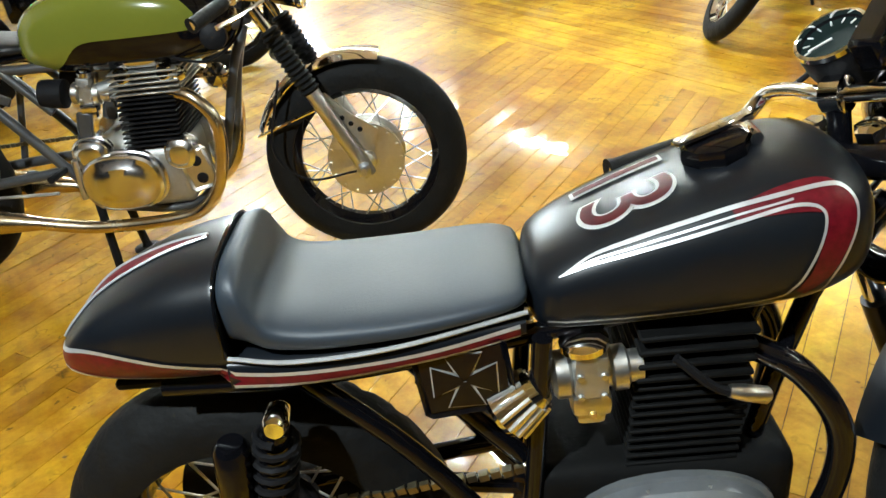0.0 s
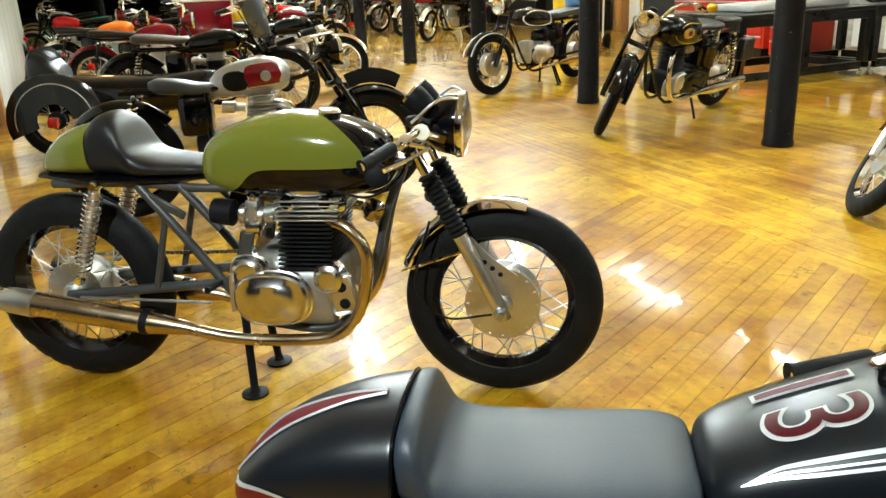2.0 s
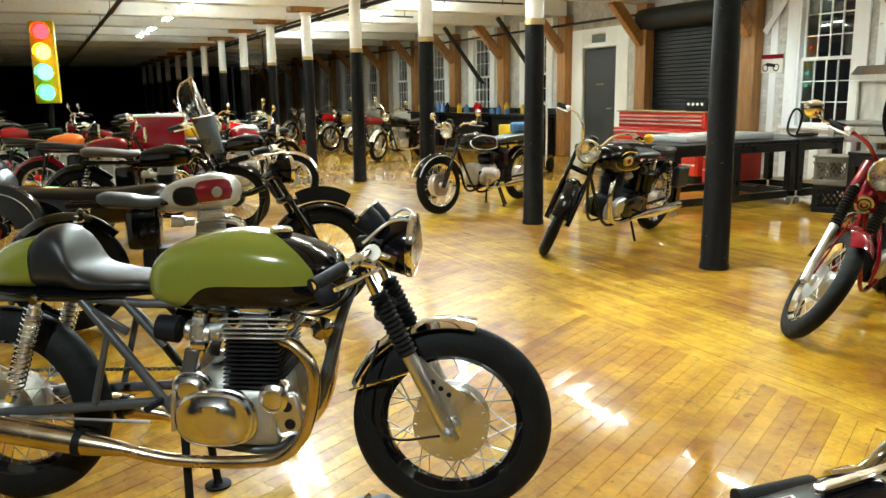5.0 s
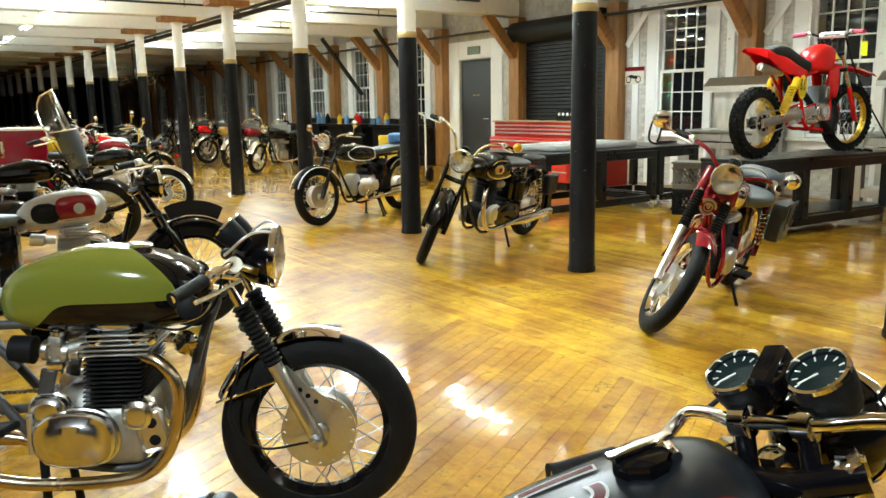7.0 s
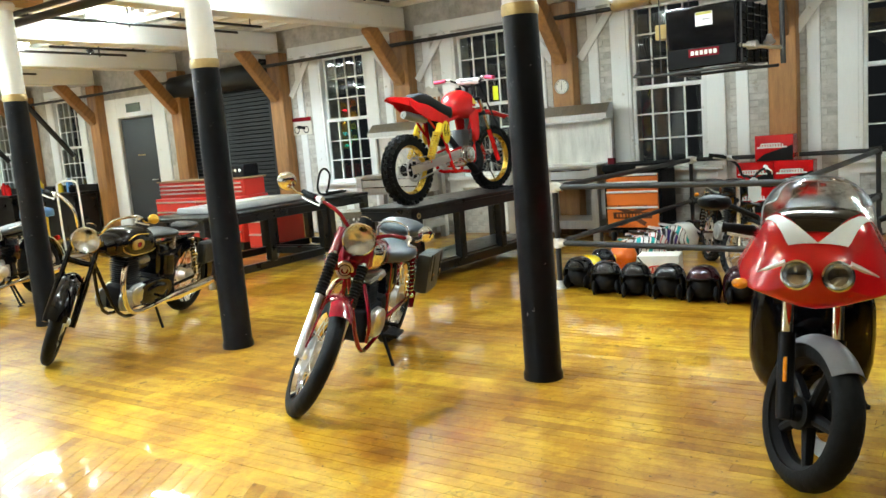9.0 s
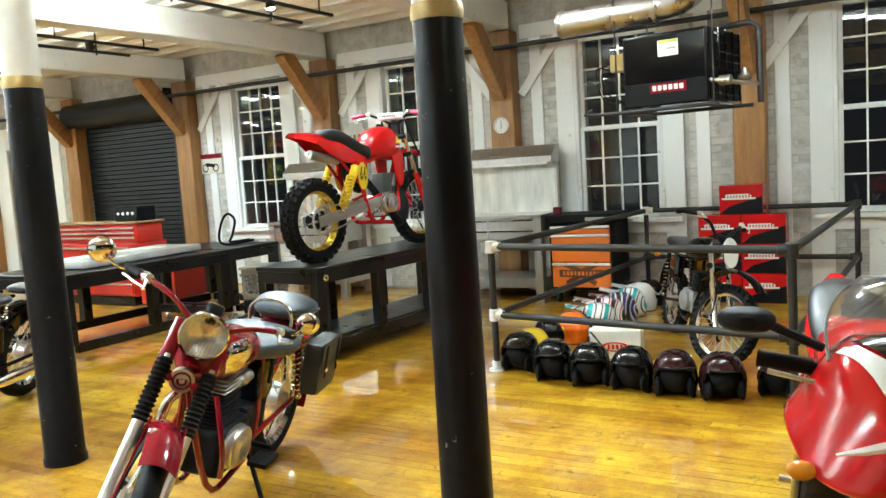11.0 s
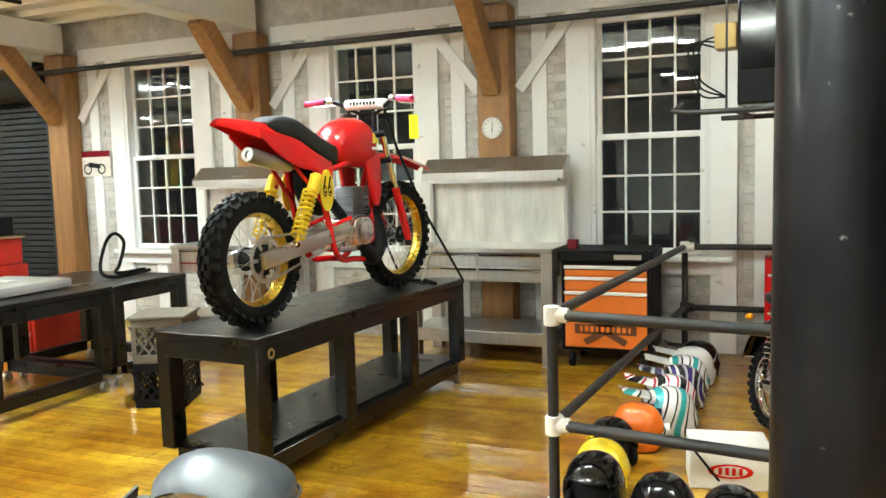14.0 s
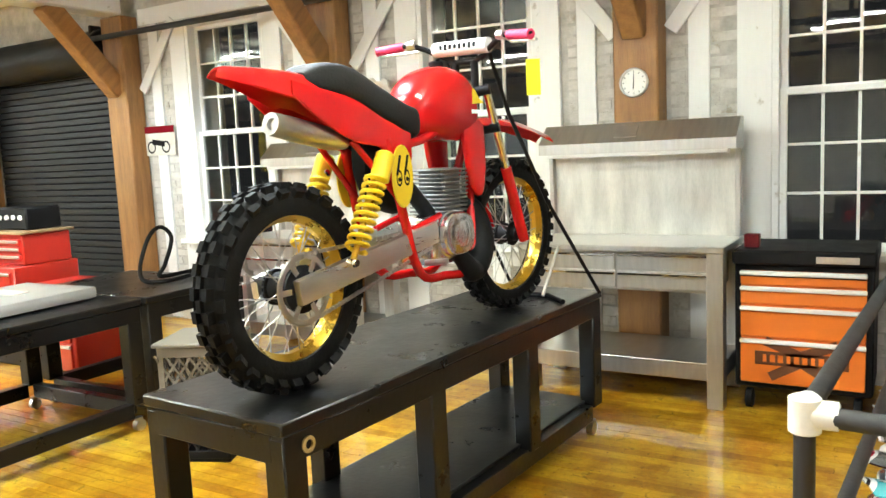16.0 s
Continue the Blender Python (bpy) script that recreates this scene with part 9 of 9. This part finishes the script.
for y in (16.0, 18.3, 20.6):
    wt = thing("wall_bench", "dark workbench with clutter along the window wall", "workbench", pose(10.45, y, 0), "wall benches")
    part("worktop", box(B(), (0, 0, 0.86), (0.6, 1.9, 0.05), bev=0.005), BENCHB, wt)
    part("cupboard", box(B(), (0.03, 0, 0.42), (0.5, 1.8, 0.82), bev=0.006), BENCHB, wt)
    part("upstand", box(B(), (0.28, 0, 0.95), (0.03, 1.9, 0.13)), BENCHB, wt)
rng = random.Random(21)
for y in np.arange(15.3, 21.3, 0.33):
    h = rng.uniform(0.12, 0.3)
    solo("oil_can" if rng.random() < 0.5 else "bottle", lathe(B(), [(0, 0.06), (h * 0.7, 0.06), (h * 0.85, 0.03), (h, 0.025)], (0, 0, 0), (0, 0, 1), 12), rng.choice((REDP, YELLOW, WHITEP, BLUE, STEEL, BLACKM)), "small coloured container on the wall bench", "container", pose(10.4 + rng.uniform(-0.15, 0.15), float(y), 0.886), "containers on the bench")
hb_ = thing("hand_truck", "white hoop hand truck standing near the shutter", "hand truck", pose(8.4, 12.2, 0, 0, 0, 30))
part("hoop", tube(B(), [(0, -0.17, 0.1), (0, -0.17, 1.0), (0, -0.12, 1.16), (0, 0.12, 1.16), (0, 0.17, 1.0), (0, 0.17, 0.1)], 0.017, 10, 4), WHITEP, hb_)
part("toe_plate", box(B(), (-0.1, 0, 0.02), (0.22, 0.36, 0.012)), STEEL, hb_)
for s in (-1, 1):
    part("wheel", lathe(B(), [(-0.025, 0.1), (-0.02, 0.12), (0.02, 0.12), (0.025, 0.1)], (0.08, s * 0.2, 0.12), (0, 1, 0), 20), RUBBER, hb_)
solo("yellow_bin", lathe(B(), [(0, 0.14), (0.02, 0.15), (0.78, 0.17), (0.8, 0.16)], (0, 0, 0), (0, 0, 1), 24), YELLOW, "tall yellow plastic bin near the door", "bin", pose(8.15, 12.75, 0))
ce = thing("speaker_cabinet", "tall black wheeled cabinet with a pale edge", "cabinet", pose(7.05, 0.0, 0, 0, 0, 12))
part("case", box(B(), (0, 0, 0.62), (0.5, 0.6, 0.86), bev=0.015), BLACKM, ce)
part("edge", box(B(), (-0.256, 0, 0.62), (0.02, 0.6, 0.84), bev=0.004), CARTON, ce)
part("grille", box(B(), (-0.27, 0, 0.62), (0.012, 0.52, 0.74), bev=0.003), BLACKM, ce)
for s in (-1, 1):
    part("caster", lathe(B(), [(-0.03, 0.08), (-0.025, 0.095), (0.025, 0.095), (0.03, 0.08)], (-0.15, s * 0.24, 0.095), (0, 1, 0), 18), RUBBER, ce)
    part("caster", lathe(B(), [(-0.03, 0.08), (-0.025, 0.095), (0.025, 0.095), (0.03, 0.08)], (0.15, s * 0.24, 0.095), (0, 1, 0), 18), RUBBER, ce)
for y in (15.05, 17.55):
    solo("diagonal_pipe", tube(B(), [(WALL_X - 0.25, y + 0.6, 1.6), (WALL_X - 1.3, y + 0.6, 2.92)], 0.05, 10), PIPE, "black diagonal pipe strut by the wall", "pipe", kind="structure")
fan = thing("wall_fan", "pair of caged fans hung in the dark hall", "fan", pose(6.6, 23.5, 2.3))
for s in (-1, 1):
    for r in (0.1, 0.2, 0.3):
        part("cage_ring", tube(B(), [(s * 0.34 + r * math.cos(a), 0, r * math.sin(a)) for a in np.linspace(0, 2 * math.pi, 25)], 0.008, 5), STEEL, fan)
    for k in range(8):
        a = math.pi * k / 4
        part("cage_wire", tube(B(), [(s * 0.34, 0, 0), (s * 0.34 + 0.3 * math.cos(a), 0, 0.3 * math.sin(a))], 0.007, 5), STEEL, fan)
part("hanger", tube(B(), [(0, 0, -0.1), (0, 0, 0.97)], 0.02, 8), PIPE, fan)

# ---- floor ----
def plank_mat():
    m = bpy.data.materials.new("varnished_maple")
    m.use_nodes = True
    t = m.node_tree
    n, link = t.nodes, t.links.new
    b = n["Principled BSDF"]
    geo, info = n.new("ShaderNodeNewGeometry"), n.new("ShaderNodeObjectInfo")
    add = n.new("ShaderNodeMath")
    add.operation = "ADD"
    link(geo.outputs["Random Per Island"], add.inputs[0])
    link(info.outputs["Random"], add.inputs[1])
    fr = n.new("ShaderNodeMath")
    fr.operation = "FRACT"
    link(add.outputs[0], fr.inputs[0])
    ramp = n.new("ShaderNodeValToRGB")
    cr = ramp.color_ramp
    cr.elements[0].color, cr.elements[1].color = (0.48, 0.254, 0.018, 1), (0.73, 0.463, 0.038, 1)
    e = cr.elements.new(0.35)
    e.color = (0.61, 0.354, 0.025, 1)
    e = cr.elements.new(0.7)
    e.color = (0.67, 0.408, 0.031, 1)
    link(fr.outputs[0], ramp.inputs[0])
    mp = n.new("ShaderNodeMapping")
    mp.inputs["Scale"].default_value = (1, 1, 1)
    link(geo.outputs["Position"], mp.inputs[0])
    stain, spots, grain, wave = (n.new("ShaderNodeTexNoise") for _ in range(4))
    for tex, s, d in ((stain, 0.9, 6), (spots, 9, 5), (grain, 55, 4), (wave, 2.6, 2)):
        tex.inputs["Scale"].default_value, tex.inputs["Detail"].default_value = s, d
        link(mp.outputs[0], tex.inputs["Vector"])
    sr = n.new("ShaderNodeValToRGB")
    sr.color_ramp.elements[0].position, sr.color_ramp.elements[1].position = 0.36, 0.62
    sr.color_ramp.elements[0].color, sr.color_ramp.elements[1].color = (0.62, 0.47, 0.3, 1), (1, 1, 1, 1)
    link(stain.outputs["Fac"], sr.inputs[0])
    pr = n.new("ShaderNodeValToRGB")
    pr.color_ramp.elements[0].position, pr.color_ramp.elements[1].position = 0.22, 0.36
    pr.color_ramp.elements[0].color, pr.color_ramp.elements[1].color = (0.26, 0.16, 0.08, 1), (1, 1, 1, 1)
    link(spots.outputs["Fac"], pr.inputs[0])
    gr = n.new("ShaderNodeMapRange")
    gr.inputs[3].default_value, gr.inputs[4].default_value = 0.82, 1.14
    link(grain.outputs["Fac"], gr.inputs[0])
    worn, scuff = n.new("ShaderNodeTexNoise"), n.new("ShaderNodeTexNoise")
    worn.inputs["Scale"].default_value, worn.inputs["Detail"].default_value, worn.inputs["Roughness"].default_value = 3.4, 9, 0.72
    link(mp.outputs[0], worn.inputs["Vector"])
    wr = n.new("ShaderNodeValToRGB")
    wr.color_ramp.elements[0].position, wr.color_ramp.elements[1].position = 0.4, 0.56
    wr.color_ramp.elements[0].color, wr.color_ramp.elements[1].color = (0.66, 0.52, 0.36, 1), (1, 1, 1, 1)
    link(worn.outputs["Fac"], wr.inputs[0])
    run = n.new("ShaderNodeMapping")
    run.inputs["Scale"].default_value = (6, 0.7, 1)
    link(geo.outputs["Position"], run.inputs[0])
    scuff.inputs["Scale"].default_value, scuff.inputs["Detail"].default_value = 5, 6
    link(run.outputs[0], scuff.inputs["Vector"])
    sc_ = n.new("ShaderNodeMapRange")
    sc_.inputs[1].default_value, sc_.inputs[2].default_value = 0.35, 0.7
    sc_.inputs[3].default_value, sc_.inputs[4].default_value = 0.86, 1.08
    link(scuff.outputs["Fac"], sc_.inputs[0])
    # thin wandering scratches and small dark specks in the varnish
    marks = []
    for size, detail, low, high, dark in ((2.3, 5, 0.0, 0.011, 0.42), (5.1, 3, 0.0, 0.008, 0.55)):
        line, off, size_, band = n.new("ShaderNodeTexNoise"), n.new("ShaderNodeMath"), n.new("ShaderNodeMath"), n.new("ShaderNodeMapRange")
        line.inputs["Scale"].default_value, line.inputs["Detail"].default_value = size, detail
        link(mp.outputs[0], line.inputs["Vector"])
        off.operation, size_.operation = "SUBTRACT", "ABSOLUTE"
        off.inputs[1].default_value = 0.5
        link(line.outputs["Fac"], off.inputs[0])
        link(off.outputs[0], size_.inputs[0])
        band.inputs[1].default_value, band.inputs[2].default_value = low, high
        band.inputs[3].default_value, band.inputs[4].default_value = dark, 1.0
        link(size_.outputs[0], band.inputs[0])
        keep, fade = n.new("ShaderNodeMapRange"), n.new("ShaderNodeMix")
        keep.inputs[1].default_value, keep.inputs[2].default_value = 0.5, 0.6
        link(worn.outputs["Fac"], keep.inputs[0])
        fade.data_type = "FLOAT"
        fade.inputs[2].default_value = 1.0
        link(keep.outputs[0], fade.inputs[0])
        link(band.outputs[0], fade.inputs[3])
        marks.append(fade.outputs[0])
    speck, sp_ = n.new("ShaderNodeTexNoise"), n.new("ShaderNodeMapRange")
    speck.inputs["Scale"].default_value, speck.inputs["Detail"].default_value = 34, 2
    link(mp.outputs[0], speck.inputs["Vector"])
    sp_.inputs[1].default_value, sp_.inputs[2].default_value = 0.27, 0.31
    sp_.inputs[3].default_value, sp_.inputs[4].default_value = 0.4, 1.0
    link(speck.outputs["Fac"], sp_.inputs[0])
    marks.append(sp_.outputs[0])
    last = ramp.outputs[0]
    for src in (*marks, sr.outputs[0], pr.outputs[0], gr.outputs[0], wr.outputs[0], sc_.outputs[0]):
        mx = n.new("ShaderNodeMix")
        mx.data_type, mx.blend_type = "RGBA", "MULTIPLY"
        mx.inputs[0].default_value = 1.0
        link(last, mx.inputs[6])
        link(src, mx.inputs[7])
        last = mx.outputs[2]
    link(last, b.inputs["Base Color"])
    b.inputs["Roughness"].default_value = 0.4
    b.inputs["Specular IOR Level"].default_value = 0.15
    b.inputs["Coat Weight"].default_value = 0.9
    rr = n.new("ShaderNodeMapRange")
    rr.inputs[3].default_value, rr.inputs[4].default_value = 0.01, 0.065
    link(spots.outputs["Fac"], rr.inputs[0])
    link(rr.outputs[0], b.inputs["Coat Roughness"])
    h = n.new("ShaderNodeMath")
    h.operation = "MULTIPLY_ADD"
    h.inputs[1].default_value = 0.06
    link(spots.outputs["Fac"], h.inputs[0])
    link(wave.outputs["Fac"], h.inputs[2])
    bp = n.new("ShaderNodeBump")
    bp.inputs["Strength"].default_value, bp.inputs["Distance"].default_value = 0.11, 0.02
    link(h.outputs[0], bp.inputs["Height"])
    link(bp.outputs[0], b.inputs["Normal"])
    link(bp.outputs[0], b.inputs["Coat Normal"])
    return m


PLANK = plank_mat()
SUB = mk("floor_gap", (0.05, 0.028, 0.012), 0.6, 0, 0.3, 10)
floor = solo("floor", box(B(), ((WALL_X + END_X) / 2, (SOUTH + NORTH) / 2, -0.06), (WALL_X - END_X, NORTH - SOUTH, 0.1)), SUB,
             "glossy varnished honey-coloured plank floor with stains", "floor", kind="structure")


def clip(poly, a, b, c):
    """The part of a polygon on the side a x + b y <= c."""
    out = []
    for p, q in zip(poly, poly[1:] + poly[:1]):
        dp, dq = a * p[0] + b * p[1] - c, a * q[0] + b * q[1] - c
        if dp <= 0:
            out.append(p)
        if dp * dq < 0:
            s = dp / (dp - dq)
            out.append((p[0] + s * (q[0] - p[0]), p[1] + s * (q[1] - p[1])))
    return out


def lay(x0, x1, y0, y1, heading, width, rng):
    """Planks of one field: convex polygons, cut to the field's edges."""
    ca, sa = math.cos(radians(heading)), math.sin(radians(heading))
    corners = [(x, y) for x in (x0, x1) for y in (y0, y1)]
    us, vs = [x * ca + y * sa for x, y in corners], [-x * sa + y * ca for x, y in corners]
    v = min(vs)
    while v < max(vs):
        u = min(us) - rng.uniform(0, 1.5)
        while u < max(us):
            length = rng.choice((0.7, 1.1, 1.5, 1.9, 2.4))
            g = 0.0009
            poly = [(uu * ca - vv * sa, uu * sa + vv * ca) for uu, vv in ((u + g, v + g), (u + length - g, v + g), (u + length - g, v + width - g), (u + g, v + width - g))]
            for a, b, c in ((1, 0, x1), (-1, 0, -x0), (0, 1, y1), (0, -1, -y0)):
                poly = clip(poly, a, b, c) if len(poly) > 2 else []
            if len(poly) > 2:
                area2 = abs(sum(p[0] * q[1] - q[0] * p[1] for p, q in zip(poly, poly[1:] + poly[:1])))
                if area2 > 0.002:
                    yield poly
            u += length
        v += width


def prism(poly, top, verts, faces, tilt=(0, 0)):
    n, k = len(poly), len(verts)
    mx, my = sum(p[0] for p in poly) / n, sum(p[1] for p in poly) / n
    verts += [(x, y, top + tilt[0] * (x - mx) + tilt[1] * (y - my)) for x, y in poly] + [(x, y, -0.01) for x, y in poly]
    faces.append([k + i for i in range(n)])
    faces += [[k + n + i, k + n + (i + 1) % n, k + (i + 1) % n, k + i] for i in range(n)]


rng = random.Random(9)
fields = [*lay(END_X, 3.62, SOUTH, NORTH, 28, 0.07, rng), *lay(3.62, WALL_X, SOUTH, NORTH, 90, 0.07, rng)]
verts, faces, singles = [], [], 0
for poly in fields:
    top = rng.uniform(-0.0006, 0.0002)
    cross = rng.gauss(0, 0.006)
    mx, my = sum(p[0] for p in poly) / len(poly), sum(p[1] for p in poly) / len(poly)
    turn = radians(118) if mx < 3.62 else 0
    tilt = (cross * math.cos(turn), cross * math.sin(turn))
    if singles < 300 and 1.7 < mx < 5.2 and 1.6 < my < 4.6:
        singles += 1
        vs, fs = [], []
        prism([(x - mx, y - my) for x, y in poly], top, vs, fs, tilt)
        me = bpy.data.meshes.new("plank")
        me.from_pydata(vs, [], fs)
        me.materials.append(PLANK)
        part("plank", me, None, floor, m=pose(mx, my, 0))
    else:
        prism(poly, top, verts, faces, tilt)
me = bpy.data.meshes.new("planks")
me.from_pydata(verts, [], faces)
me.materials.append(PLANK)
tagged(part("planks", me, None, floor), kind="stuff")

# ---- bricks of the window wall, in the bays beside the bikes ----
rng = random.Random(21)
BR = [finish("brick", box(B(), (-0.004, 0, 0), (0.012, w, 0.062), bev=0.003), BRICK) for w in (0.2, 0.098, 0.15)]
verts, faces, singles = [], [], 0
for k in range(-1, 4):
    yc = k * BAY + OFF
    for row in range(37):
        z = 0.06 + row * 0.074
        inside = WIN_B - 0.09 < z
        spans = [(k * BAY + 0.12 + POST_SHIFT, yc - WIN_W / 2 - 0.2), (yc + WIN_W / 2 + 0.2, k * BAY + BAY - 0.12 + POST_SHIFT)]
        if not inside:
            spans.append((yc - WIN_W / 2 + 0.006, yc + WIN_W / 2 - 0.006))
        for a, b in spans:
            y = a + (0.105 if row % 2 else 0.0)
            while y < b - 0.06:
                i = 0 if b - y > 0.2 else 2 if b - y > 0.15 else 1
                w = (0.2, 0.098, 0.15)[i]
                dx, dz = rng.uniform(-0.003, 0.002), rng.uniform(-0.003, 0.003)
                if not inside and singles < 300 and k in (0, 1, 2):
                    singles += 1
                    part("brick", BR[i], None, wall_east, m=pose(WALL_X + dx + 0.004, y + w / 2, z + dz))
                else:
                    n, x0 = len(verts), WALL_X + dx + 0.005
                    for xx in (x0 - 0.01, x0 + 0.01):
                        e = 0.003 if xx < x0 else 0
                        verts += [(xx, y + e, z + dz - 0.031 + e), (xx, y + w - e, z + dz - 0.031 + e), (xx, y + w - e, z + dz + 0.031 - e), (xx, y + e, z + dz + 0.031 - e)]
                    faces += [[n, n + 1, n + 2, n + 3], [n, n + 4, n + 5, n + 1], [n + 1, n + 5, n + 6, n + 2], [n + 2, n + 6, n + 7, n + 3], [n + 3, n + 7, n + 4, n]]
                y += w + 0.01
me = bpy.data.meshes.new("bricks")
me.from_pydata(verts, [], faces)
me.materials.append(BRICK)
tagged(part("bricks", me, None, wall_east), kind="stuff")
